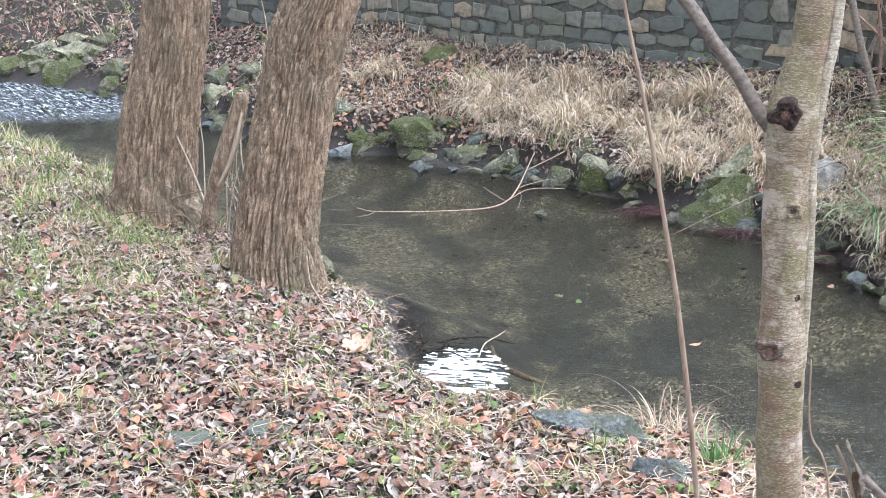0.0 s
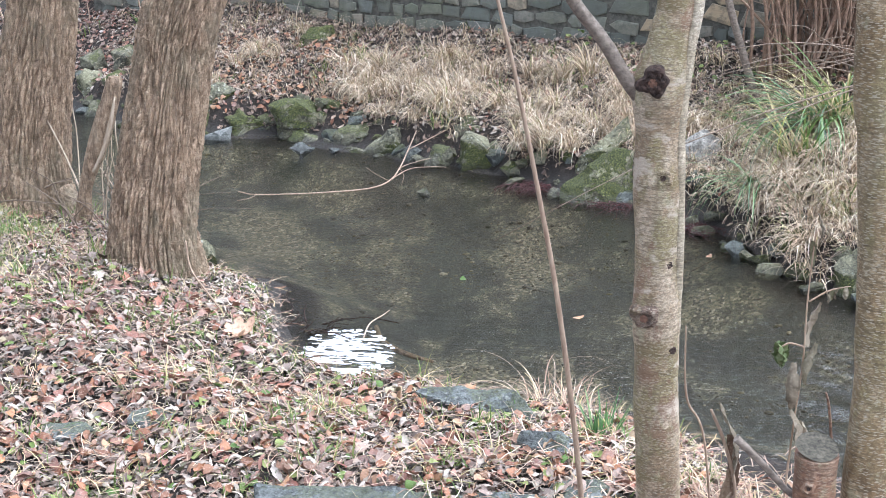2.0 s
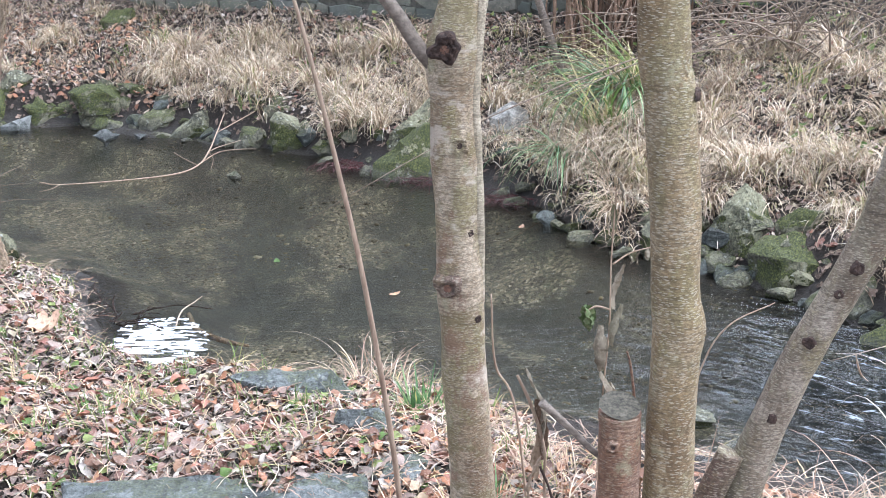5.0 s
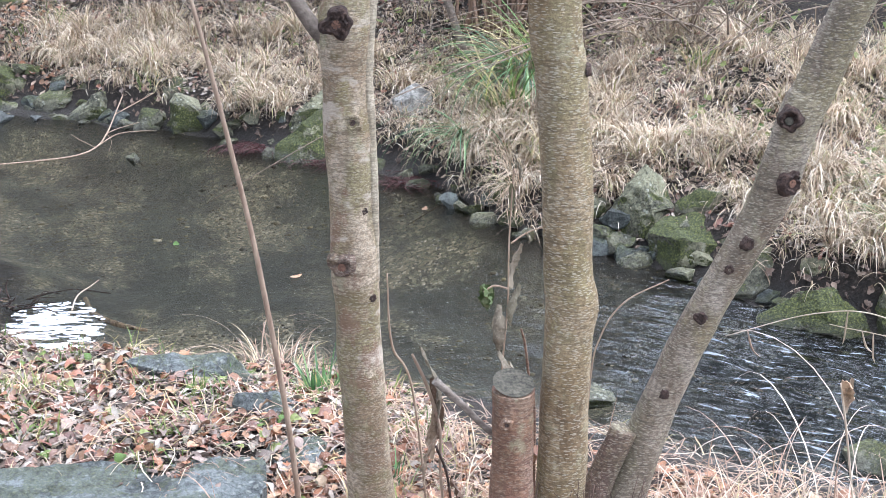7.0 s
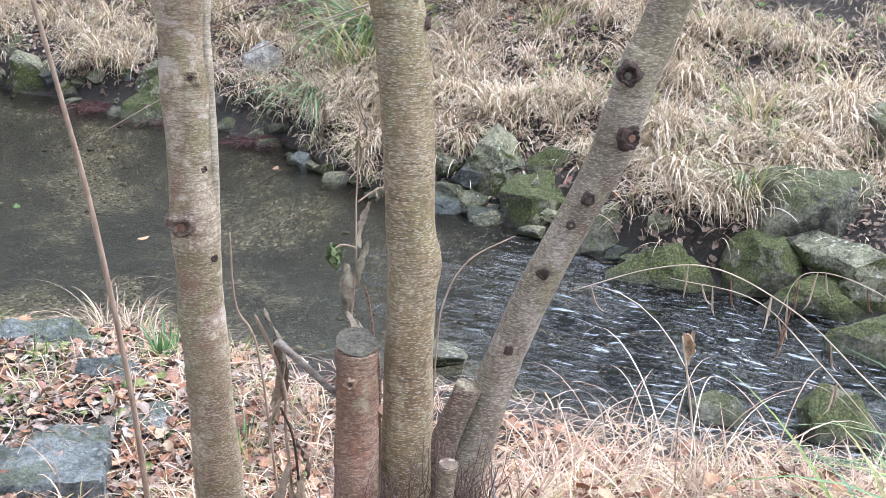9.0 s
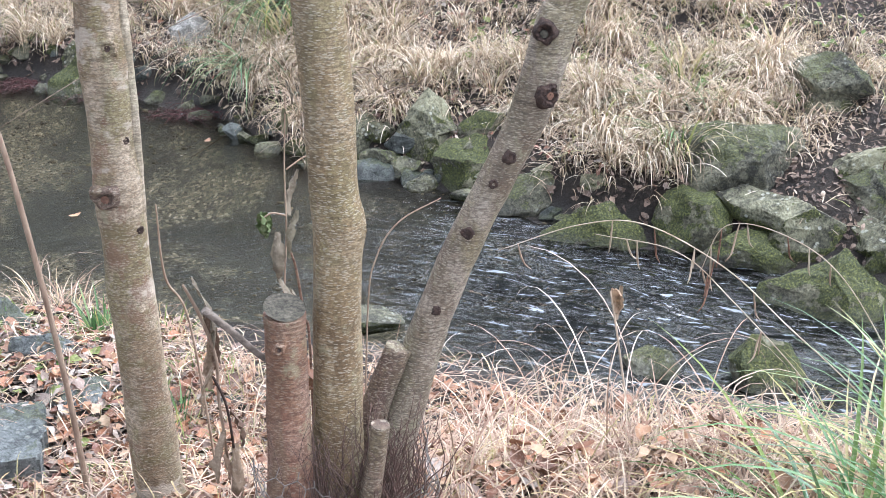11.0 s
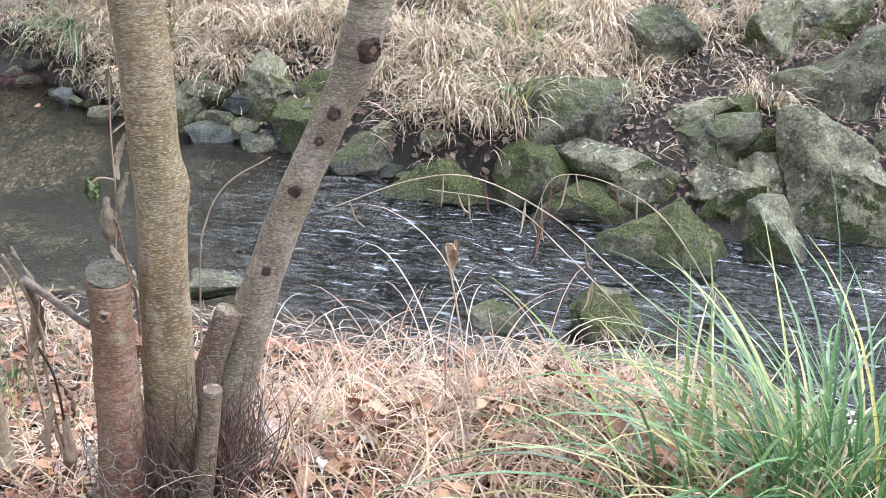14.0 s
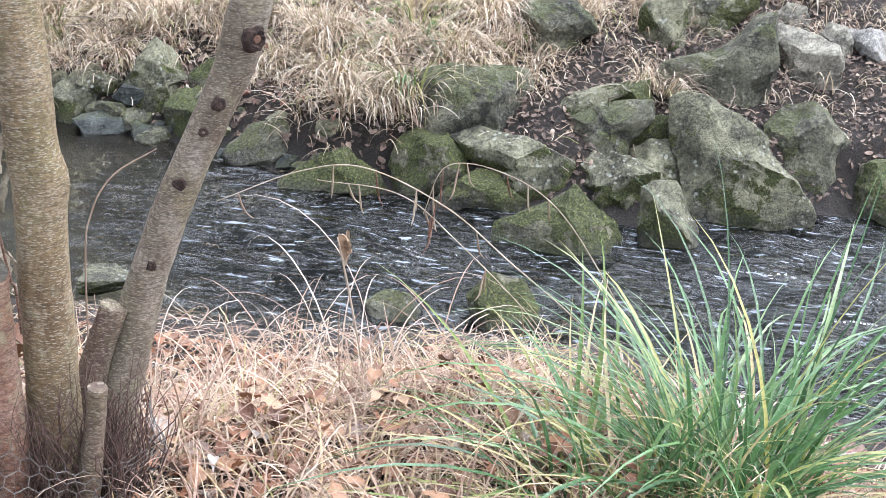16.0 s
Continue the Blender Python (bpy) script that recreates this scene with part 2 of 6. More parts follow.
def island_material(name, stops, rough=0.8, translucent=0.0, spec=0.3, patch=0.0):
    """A colour for every blade or leaf of a mesh, with a faint mottle."""
    m, nt, p = material(name)
    g = nt.nodes.new("ShaderNodeNewGeometry")
    info = nt.nodes.new("ShaderNodeObjectInfo")
    mixed = mathn(nt, "FRACT", mathn(nt, "ADD", g.outputs["Random Per Island"], mathn(nt, "MULTIPLY", info.outputs["Random"], 3.7)))
    a = ramp(nt, mixed, stops)
    dull = noise_tex(nt, world_pos(nt), 55.0, 5.0, 0.7)
    a = mix(nt, span(nt, dull, 0.48, 0.66, 0.0, 0.45), a, (0.06, 0.045, 0.03))
    a = mix(nt, span(nt, noise_tex(nt, world_pos(nt), 160.0, 3.0), 0.52, 0.66, 0.0, 0.3), a, mix(nt, 0.5, a, (0.75, 0.68, 0.58)))
    a = mix(nt, span(nt, noise_tex(nt, world_pos(nt), 2.6, 3.0), 0.46, 0.62, 0.0, patch), a, (0.13, 0.09, 0.06))
    link(nt, a, p.inputs["Base Color"])
    p.inputs["Roughness"].default_value = rough
    p.inputs["Specular IOR Level"].default_value = spec
    if translucent:
        out = nt.nodes["Material Output"]
        tr = nt.nodes.new("ShaderNodeBsdfTranslucent")
        link(nt, a, tr.inputs[0])
        ms = nt.nodes.new("ShaderNodeMixShader")
        ms.inputs[0].default_value = translucent
        link(nt, p.outputs[0], ms.inputs[1])
        link(nt, tr.outputs[0], ms.inputs[2])
        link(nt, ms.outputs[0], out.inputs[0])
    return m


def water_material():
    m, nt, p = material("stream_water")
    nt.nodes.remove(p)
    out = nt.nodes["Material Output"]
    v = world_pos(nt)
    sep = nt.nodes.new("ShaderNodeSeparateXYZ")
    link(nt, v, sep.inputs[0])
    run = mathn(nt, "MAXIMUM", mathn(nt, "MULTIPLY", span(nt, sep.outputs[0], 1.9, 3.0), span(nt, sep.outputs[1], 6.2, 4.6)), span(nt, sep.outputs[1], 12.0, 12.8))
    rot = nt.nodes.new("ShaderNodeMapping")
    turned = nt.nodes.new("ShaderNodeMapping")
    turned.inputs["Rotation"].default_value = (0, 0, radians(46))
    link(nt, v, turned.inputs[0])
    rot.inputs["Scale"].default_value = (5.0, 24.0, 1.0)
    link(nt, turned.outputs[0], rot.inputs[0])
    calm = noise_tex(nt, v, 7.0, 3.0)
    lively = noise_tex(nt, rot.outputs[0], 1.0, 2.0, 0.5)
    wavelet = noise_tex(nt, world_pos(nt, (9.0, 30.0, 1.0)), 1.0, 3.0, 0.6)
    h = mathn(nt, "ADD", mathn(nt, "ADD", mathn(nt, "MULTIPLY", calm, 0.12), mathn(nt, "MULTIPLY", wavelet, 0.11)), mathn(nt, "MULTIPLY", mathn(nt, "MULTIPLY", lively, run), 1.0))
    b = node(nt, "ShaderNodeBump", Strength=1.0, Distance=0.05)
    link(nt, h, b.inputs["Height"])
    fr = node(nt, "ShaderNodeFresnel", IOR=1.33)
    link(nt, b.outputs[0], fr.inputs["Normal"])
    clear = nt.nodes.new("ShaderNodeBsdfTransparent")
    link(nt, mix(nt, run, (0.73, 0.72, 0.67), (0.32, 0.35, 0.35)), clear.inputs[0])
    gl = node(nt, "ShaderNodeBsdfGlossy", Roughness=0.02)
    link(nt, b.outputs[0], gl.inputs["Normal"])
    ms = nt.nodes.new("ShaderNodeMixShader")
    link(nt, fr.outputs[0], ms.inputs[0])
    link(nt, clear.outputs[0], ms.inputs[1])
    link(nt, gl.outputs[0], ms.inputs[2])
    foam_and_glint = node(nt, "ShaderNodeBsdfDiffuse", Color=(0.52, 0.58, 0.63, 1))
    crest = mathn(nt, "MULTIPLY", span(nt, noise_tex(nt, rot.outputs[0], 1.3, 6.0, 0.75), 0.46, 0.66, 0.0, 0.8), span(nt, sep.outputs[1], 12.0, 12.6))
    # Pale diffuse flecks painted where ripples of the quick water would glint.
    curl = mathn(nt, "MULTIPLY", span(nt, noise_tex(nt, rot.outputs[0], 1.5, 4.0, 0.6), 0.58, 0.65, 0.0, 0.5), run)
    crest = mathn(nt, "MAXIMUM", crest, curl)
    mf = nt.nodes.new("ShaderNodeMixShader")
    link(nt, mathn(nt, "MULTIPLY", crest, 0.8), mf.inputs[0])
    link(nt, ms.outputs[0], mf.inputs[1])
    link(nt, foam_and_glint.outputs[0], mf.inputs[2])
    link(nt, mf.outputs[0], out.inputs[0])
    return m


def plain_material(name, a, b, scale=30.0, rough=0.8, depth=0.004, stretch=(1, 1, 1)):
    m, nt, p = material(name)
    n = noise_tex(nt, coords(nt, stretch), scale, 5.0, 0.65)
    link(nt, ramp(nt, n, [(0.32, a), (0.68, b)]), p.inputs["Base Color"])
    p.inputs["Roughness"].default_value = rough
    bump(nt, p, n, 0.6, depth)
    return m


def wall_stone_material():
    m, nt, p = material("wall_stone")
    info = nt.nodes.new("ShaderNodeObjectInfo")
    v = world_pos(nt)
    base = ramp(nt, info.outputs["Random"], [(0.0, (0.075, 0.088, 0.08)), (0.3, (0.2, 0.195, 0.155)), (0.55, (0.11, 0.122, 0.105)), (0.7, (0.16, 0.17, 0.155)), (0.82, (0.36, 0.28, 0.18)), (1.0, (0.14, 0.155, 0.145))])
    n = noise_tex(nt, v, 16.0, 6.0, 0.7)
    a = mix(nt, span(nt, n, 0.42, 0.65, 0.0, 0.7), base, (0.09, 0.095, 0.08))
    a = mix(nt, span(nt, noise_tex(nt, v, 3.0), 0.5, 0.7, 0.0, 0.5), a, (0.13, 0.14, 0.09))
    link(nt, a, p.inputs["Base Color"])
    p.inputs["Roughness"].default_value = 0.85
    bump(nt, p, n, 0.8, 0.02)
    return m


SOIL = soil_material()
OLD_BARK = old_bark_material()
BIRCH = smooth_bark_material("pale_blotched_bark", (0.36, 0.265, 0.165), (0.57, 0.465, 0.34), 0.4, 0.8)
ALDER = smooth_bark_material("dotted_olive_bark", (0.3, 0.215, 0.11), (0.42, 0.325, 0.2), 0.62, 0.6)
RED_BARK = smooth_bark_material("reddish_bark", (0.27, 0.135, 0.085), (0.36, 0.235, 0.17), 0.25, 0.15)
STUB_BARK = smooth_bark_material("brown_stub_bark", (0.17, 0.11, 0.08), (0.26, 0.185, 0.14), 0.4, 0.3)
LEAN_BARK = smooth_bark_material("grey_leaning_bark", (0.27, 0.215, 0.155), (0.44, 0.375, 0.3), 0.45, 0.5)
PALE_BARK = smooth_bark_material("pale_ridge_bark", (0.5, 0.42, 0.3), (0.68, 0.6, 0.47), 0.2, 0.2)
KNOT = plain_material("dark_knot_bark", (0.018, 0.012, 0.01), (0.085, 0.052, 0.04), 90.0, 0.95, 0.014)
CUT = plain_material("weathered_cut_wood", (0.022, 0.02, 0.015), (0.12, 0.108, 0.08), 110.0, 0.95)
FRESH_CUT = plain_material("brown_cut_wood", (0.09, 0.045, 0.03), (0.24, 0.13, 0.085), 90.0, 0.85)
TWIG = plain_material("twig_bark", (0.2, 0.13, 0.09), (0.38, 0.29, 0.21), 70.0, 0.75, 0.003, (1, 1, 0.2))
DRY_WOOD = plain_material("dry_stripped_wood", (0.3, 0.23, 0.16), (0.55, 0.46, 0.36), 30.0, 0.8, 0.004, (1, 1, 0.15))
LIMB_BARK = plain_material("limb_bark", (0.09, 0.07, 0.055), (0.24, 0.2, 0.165), 55.0, 0.85, 0.008, (1, 1, 1.3))
BRUSH = plain_material("brown_brush_stems", (0.13, 0.08, 0.052), (0.3, 0.2, 0.14), 50.0, 0.85)
DARK_TWIG = plain_material("dark_brush", (0.1, 0.075, 0.055), (0.26, 0.2, 0.15), 50.0, 0.85)
VINE = plain_material("dead_vine", (0.045, 0.03, 0.025), (0.15, 0.09, 0.07), 80.0, 0.9)
WIRE = plain_material("rusty_wire", (0.09, 0.08, 0.07), (0.24, 0.22, 0.2), 80.0, 0.6)
WATER = water_material()
WALL_STONE = wall_stone_material()
MORTAR = plain_material("old_mortar", (0.04, 0.04, 0.034), (0.13, 0.126, 0.105), 25.0, 0.9, 0.02)
UNSEEN_WOODS = plain_material("unseen_woods", (0.03, 0.03, 0.024), (0.12, 0.11, 0.085), 1.2, 1.0, 0.1)
ROCK = {
    "m": rock_material("mossy_rock", (0.042, 0.041, 0.026), (0.198, 0.189, 0.123), 0.62, 0.3),
    "d": rock_material("dark_rock", (0.034, 0.034, 0.024), (0.164, 0.158, 0.106), 0.34, 0.3),
    "g": rock_material("grey_rock", (0.050, 0.050, 0.032), (0.223, 0.216, 0.137), 0.74, 0.5, 0.0, -0.2),
    "p": rock_material("pale_topped_rock", (0.042, 0.041, 0.026), (0.202, 0.198, 0.127), 0.82, 0.5, 0.0, -0.24),
    "w": rock_material("wet_rock", (0.042, 0.05, 0.046), (0.14, 0.155, 0.142), 0.3, 0.2, 0.6),
    "n": rock_material("slate_rock", (0.06, 0.068, 0.066), (0.17, 0.185, 0.18), 0.22, 0.3),
    "f": rock_material("flat_grey_rock", (0.07, 0.078, 0.074), (0.2, 0.21, 0.2), 0.1, 0.3, 0.3),
    "b": rock_material("bare_pale_rock", (0.16, 0.155, 0.14), (0.36, 0.345, 0.31), 0.05, 0.3),
    "c": rock_material("moss_cushion", (0.03, 0.045, 0.012), (0.09, 0.12, 0.03), 1.0, 0.0, 0.0, 0.6),
    "y": rock_material("buff_rock", (0.12, 0.11, 0.085), (0.32, 0.3, 0.235), 0.1, 0.3),
}
STRAW = island_material("dry_straw", [(0.0, (0.38, 0.29, 0.19)), (0.25, (0.76, 0.63, 0.46)), (0.5, (0.32, 0.23, 0.15)), (0.72, (0.9, 0.82, 0.68)), (0.88, (0.68, 0.53, 0.39)), (1.0, (0.3, 0.33, 0.11))], 0.7, 0.25, 0.3, 0.22)
PINK_STRAW = island_material("bleached_straw", [(0.0, (0.28, 0.17, 0.12)), (0.25, (0.58, 0.43, 0.33)), (0.5, (0.29, 0.17, 0.115)), (0.75, (0.76, 0.65, 0.5)), (0.9, (0.6, 0.45, 0.25)), (1.0, (0.3, 0.3, 0.11))], 0.7, 0.25, 0.3, 0.3)
SEDGE = island_material("green_sedge", [(0.0, (0.035, 0.1, 0.035)), (0.4, (0.085, 0.2, 0.065)), (0.7, (0.14, 0.28, 0.095)), (0.88, (0.28, 0.4, 0.18)), (0.95, (0.48, 0.44, 0.12)), (1.0, (0.5, 0.4, 0.22))], 0.3, 0.3, 0.7)
SEDGE_MIXED = island_material("mixed_sedge", [(0.0, (0.07, 0.15, 0.035)), (0.4, (0.2, 0.27, 0.07)), (0.6, (0.5, 0.43, 0.2)), (1.0, (0.6, 0.5, 0.32))], 0.55, 0.3)
GREENS = island_material("small_green_weeds", [(0.0, (0.08, 0.15, 0.035)), (0.5, (0.15, 0.22, 0.055)), (1.0, (0.3, 0.33, 0.12))], 0.65, 0.3)
LEAVES = island_material("fallen_leaves", [(0.0, (0.07, 0.05, 0.042)), (0.18, (0.24, 0.175, 0.145)), (0.36, (0.42, 0.36, 0.3)), (0.46, (0.3, 0.14, 0.1)), (0.58, (0.15, 0.11, 0.092)), (0.7, (0.33, 0.28, 0.24)), (0.86, (0.5, 0.45, 0.4)), (0.94, (0.36, 0.32, 0.28)), (1.0, (0.22, 0.21, 0.12))], 0.7, 0.12, 0.4)
BROAD = island_material("broad_fallen_leaves", [(0.0, (0.07, 0.04, 0.032)), (0.16, (0.27, 0.105, 0.07)), (0.34, (0.14, 0.085, 0.068)), (0.5, (0.37, 0.15, 0.09)), (0.64, (0.19, 0.13, 0.105)), (0.8, (0.31, 0.225, 0.18)), (0.88, (0.1, 0.055, 0.04)), (0.95, (0.5, 0.43, 0.37)), (1.0, (0.24, 0.2, 0.1))], 0.5, 0.1, 0.5)
DULL = island_material("dull_brown_leaves", [(0.0, (0.054, 0.038, 0.03)), (0.3, (0.149, 0.101, 0.074)), (0.55, (0.081, 0.054, 0.041)), (0.8, (0.23, 0.162, 0.121)), (0.95, (0.351, 0.257, 0.189)), (1.0, (0.486, 0.405, 0.311))], 0.6, 0.1, 0.4)
CRUMBS = island_material("old_leaf_crumbs", [(0.0, (0.1, 0.08, 0.068)), (0.35, (0.2, 0.165, 0.14)), (0.6, (0.13, 0.1, 0.085)), (0.85, (0.28, 0.24, 0.2)), (1.0, (0.2, 0.2, 0.13))], 0.8, 0.1, 0.3)
RUSSET = island_material("russet_leaves", [(0.0, (0.12, 0.055, 0.035)), (0.35, (0.34, 0.15, 0.075)), (0.6, (0.16, 0.09, 0.06)), (0.8, (0.4, 0.23, 0.13)), (0.9, (0.44, 0.33, 0.22)), (1.0, (0.4, 0.19, 0.09))], 0.6, 0.15, 0.4)
MAPLE = island_material("pale_maple_leaf", [(0.0, (0.58, 0.38, 0.26)), (1.0, (0.62, 0.42, 0.3))], 0.7, 0.2)
RED_ROOTS = island_material("red_rootlets", [(0.0, (0.035, 0.014, 0.014)), (1.0, (0.1, 0.032, 0.034))], 0.6, 0.0)
PEBBLES = island_material("stream_pebbles", [(0.0, (0.035, 0.032, 0.024)), (0.45, (0.085, 0.075, 0.05)), (0.8, (0.15, 0.13, 0.08)), (0.97, (0.24, 0.2, 0.12)), (1.0, (0.4, 0.36, 0.26))], 0.5, 0.0)

# ---- ground ----
NEAR = [(-14, 14.2), (-6.5, 12.9), (-3.9, 11.8), (-2.3, 9.7), (-1.1, 7.9), (-.6, 7.3), (-.27, 6.97), (-.2, 6.45), (-.16, 5.98), (.12, 5.62), (.83, 5.28),
        (1.25, 5.1), (1.7, 4.72), (2.12, 4.25), (2.64, 3.72), (3.04, 3.42), (3.4, 3.1), (3.62, 2.5), (3.9, 1.6), (4.6, .2), (8, -5), (16, -16)]
FAR = [(-14, 17.5), (-6.5, 15.0), (-4.2, 14.2), (-3.1, 13.2), (-2.4, 12.3), (-1.5, 11.2), (-.9, 10.75), (-.38, 10.75), (.34, 10.1), (.8, 9.7), (1.22, 9.35), (1.6, 8.75), (2.05, 8.4), (2.45, 7.6),
       (2.62, 6.8), (2.95, 6.2), (3.26, 5.75), (3.44, 5.22), (3.72, 4.88), (4.0, 4.45), (4.35, 4.12), (4.8, 3.88), (5.2, 3.68), (5.7, 3.42), (6.7, 2.3), (9, -2.5), (20, -15)]


def side(line, x, y):
    """Distance from a shore line, positive beyond it."""
    best, sign = np.full(np.shape(x), 1e9), np.zeros(np.shape(x))
    for (ax, ay), (bx, by) in zip(line[:-1], line[1:]):
        ux, uy = bx - ax, by - ay
        t = np.clip(((x - ax) * ux + (y - ay) * uy) / (ux * ux + uy * uy), 0, 1)
        d = np.hypot(x - ax - t * ux, y - ay - t * uy)
        nearer = d < best - 1e-9
        sign = np.where(nearer, np.sign(ux * (y - ay) - uy * (x - ax)), sign)
        best = np.where(nearer, d, best)
    return best * sign


def step(a, b, x):
    t = np.clip((x - a) / (b - a), 0, 1)
    return t * t * (3 - 2 * t)


def height(x, y):
    x, y = np.asarray(x, float), np.asarray(y, float)
    dn, df = -side(NEAR, x, y), side(FAR, x, y)
    near = .16 * step(-.05, .3, dn) + .16 * step(.2, 1.2, dn) + .47 * step(.6, 1.9, dn) * step(3.7, 2.15, y)
    far = .20 * step(-.05, .22, df) + .36 * np.clip(df - .1, 0, 3.0)
    bed = -.26 * step(0, .8, np.minimum(-dn, -df)) * (1 - .5 * step(2.6, 3.8, x) * step(6, 4.5, y))
    return np.where(dn > 0, near, np.where(df > 0, far, bed))


def grid_mesh(name, xs, ys, zs):
    nx, ny = len(xs), len(ys)
    gx, gy = np.meshgrid(xs, ys)
    verts = np.stack([gx.ravel(), gy.ravel(), zs(gx, gy).ravel()], 1)
    i = np.arange(nx * ny).reshape(ny, nx)
    faces = np.stack([i[:-1, :-1].ravel(), i[:-1, 1:].ravel(), i[1:, 1:].ravel(), i[1:, :-1].ravel()], 1)
    me = bpy.data.meshes.new(name)
    me.from_pydata(verts.tolist(), [], faces.tolist())
    me.polygons.foreach_set("use_smooth", [True] * len(faces))
    return me


def lumpy(x, y):
    r = np.random.RandomState(4)
    z = 0
    for k in range(26):
        f = 1.5 + 11 * r.rand()
        a = r.rand() * 6.28
        z = z + np.sin(f * (np.cos(a) * x + np.sin(a) * y) + r.rand() * 6.28) * 0.016 / f ** 0.5
    return z


def ground_z(x, y):
    h = height(x, y)
    return h + lumpy(np.asarray(x, float), np.asarray(y, float)) * np.where(h > 0.08, 1.0, 0.5)


xs = np.concatenate([np.linspace(-400, -8, 12), np.arange(-7.5, -3, 0.25), np.arange(-3, 7, 0.045), np.arange(7, 12, 0.3), np.linspace(13, 400, 12)])
ys = np.concatenate([np.linspace(-400, -4, 12), np.arange(-3.5, 1.4, 0.25), np.arange(1.5, 13.5, 0.045), np.arange(13.6, 20, 0.25), np.linspace(21, 400, 12)])
ground = new("ground", grid_mesh("ground", xs, ys, ground_z))
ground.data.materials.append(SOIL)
tagged(ground, "leaf-strewn earth banks and gravelly stream bed", "ground", kind="structure")

def ripples(x, y):
    """Standing waves of the quick water, calm elsewhere."""
    quick = np.maximum(step(1.7, 2.9, x) * step(6.3, 4.7, y), step(11.9, 12.7, y))
    along, across = (x - y) * .7, (x + y) * .7
    z = np.zeros(x.shape)
    for i in np.argwhere(quick > .01):
        a, b = along[tuple(i)], across[tuple(i)]
        bend = .5 * noise.noise(Vector((a * 2, b * 2, 20)))
        v = noise.noise(Vector((a * 3.0, b * 10.0 + bend, 0))) * .7 + noise.noise(Vector((a * 6, b * 19 + bend, 5))) * .25 + noise.noise(Vector((a * 2, b * 2.5, 9))) * .4
        z[tuple(i)] = v * .048 * quick[tuple(i)]
    return z


water = new("water", grid_mesh("water", np.concatenate([np.arange(-14, -6, 1.0), np.arange(-6, -2, .06), np.arange(-2, 1.6, .3), np.arange(1.6, 6.2, .022), np.arange(6.2, 9, .2)]), np.concatenate([np.arange(-2.5, 1.6, .3), np.arange(1.6, 6.5, .022), np.arange(6.5, 11.8, .3), np.arange(11.8, 15.2, .05), np.arange(15.2, 18, .4)]), ripples))
water.data.materials.append(WATER)
tagged(water, "clear shallow stream water over a dark gravel bed", "water", kind="structure")
# ---- helpers for things ----


def mesh_object(name, verts, faces, mat, parent=None, smooth=True, label=""):
    me = bpy.data.meshes.new(name)
    me.from_pydata(verts, [], faces)
    if smooth:
        me.polygons.foreach_set("use_smooth", [True] * len(me.polygons))
    me.materials.append(mat)
    ob = new(name, me)
    ob.parent = parent
    return tagged(ob, label) if label else ob


def base_empty(name, at, label, category, group=""):
    e = new(name)
    e.empty_display_size = 0.05
    e.location = at
    return tagged(e, label, category, group)


def spline(points, n):
    """Points with radius, resampled along a smooth line."""
    p = np.array(points, float)
    p = np.vstack([2 * p[0] - p[1], p, 2 * p[-1] - p[-2]])
    out = []
    for i in range(1, len(p) - 2):
        for t in np.linspace(0, 1, n, endpoint=False):
            a, b, c, d = p[i - 1], p[i], p[i + 1], p[i + 2]
            out.append(0.5 * (2 * b + (c - a) * t + (2 * a - 5 * b + 4 * c - d) * t * t + (3 * b - a - 3 * c + d) * t ** 3))
    out.append(p[-2])
    return np.array(out)


def tube_data(points, n=6, seg=24, relief=None, cap=True):
    """Vertices and faces of a round limb along points of x, y, z, radius."""
    line = spline(points, n)
    verts, faces = [], []
    side_dir = Vector((1, 0, 0))
    for i, (x, y, z, r) in enumerate(line):
        ahead = Vector(line[min(i + 1, len(line) - 1)][:3] - line[max(i - 1, 0)][:3]).normalized()
        side_dir = (side_dir - ahead * side_dir.dot(ahead)).normalized()
        up = ahead.cross(side_dir)
        for k in range(seg):
            a = 2 * math.pi * k / seg
            rr = r + (relief(a, z, r) if relief else 0)
            v = Vector((x, y, z)) + (side_dir * math.cos(a) + up * math.sin(a)) * rr
            verts.append(tuple(v))
    for i in range(len(line) - 1):
        for k in range(seg):
            a, b = i * seg + k, i * seg + (k + 1) % seg
            faces.append((a, b, b + seg, a + seg))
    if cap:
        faces.append(tuple(range((len(line) - 1) * seg, len(line) * seg)))
        faces.append(tuple(reversed(range(seg))))
    return verts, faces


def local(verts, at):
    return [(x - at[0], y - at[1], z - at[2]) for x, y, z in verts]


def limb(name, points, mat, parent, at, n=6, seg=24, relief=None, label=""):
    v, f = tube_data(points, n, seg, relief)
    ob = mesh_object(name, local(v, at), f, mat, parent, True, label)
    ob.data.polygons[-1].use_smooth = ob.data.polygons[-2].use_smooth = False
    return ob


def furrows(amount, around, seed):
    """Bark of long interlaced ridges: deep cracks round upright plates, broken across by small ones."""
    def relief(a, z, r):
        x, y = math.cos(a) * around, math.sin(a) * around
        bend = .45 * noise.noise(Vector((x * .8, y * .8, z * 6 + seed)))
        d = noise.voronoi(Vector((x + bend, y + bend, z * 2.8 + seed)))[0]
        plate = min(1.0, (d[1] - d[0]) * 2.6) ** .6
        e = noise.voronoi(Vector((x * 2.1, y * 2.1, z * 30 + seed)))[0]
        scale = min(1.0, (e[1] - e[0]) * 2.5) ** .5
        big = noise.noise(Vector((math.cos(a) * 1.2, math.sin(a) * 1.2, z * 1.5 + seed)))
        return amount * (plate - .7) + amount * .25 * (scale - .7) * plate + amount * .2 * noise.noise(Vector((x * 5, y * 5, z * 60))) + r * 0.09 * big
    return relief


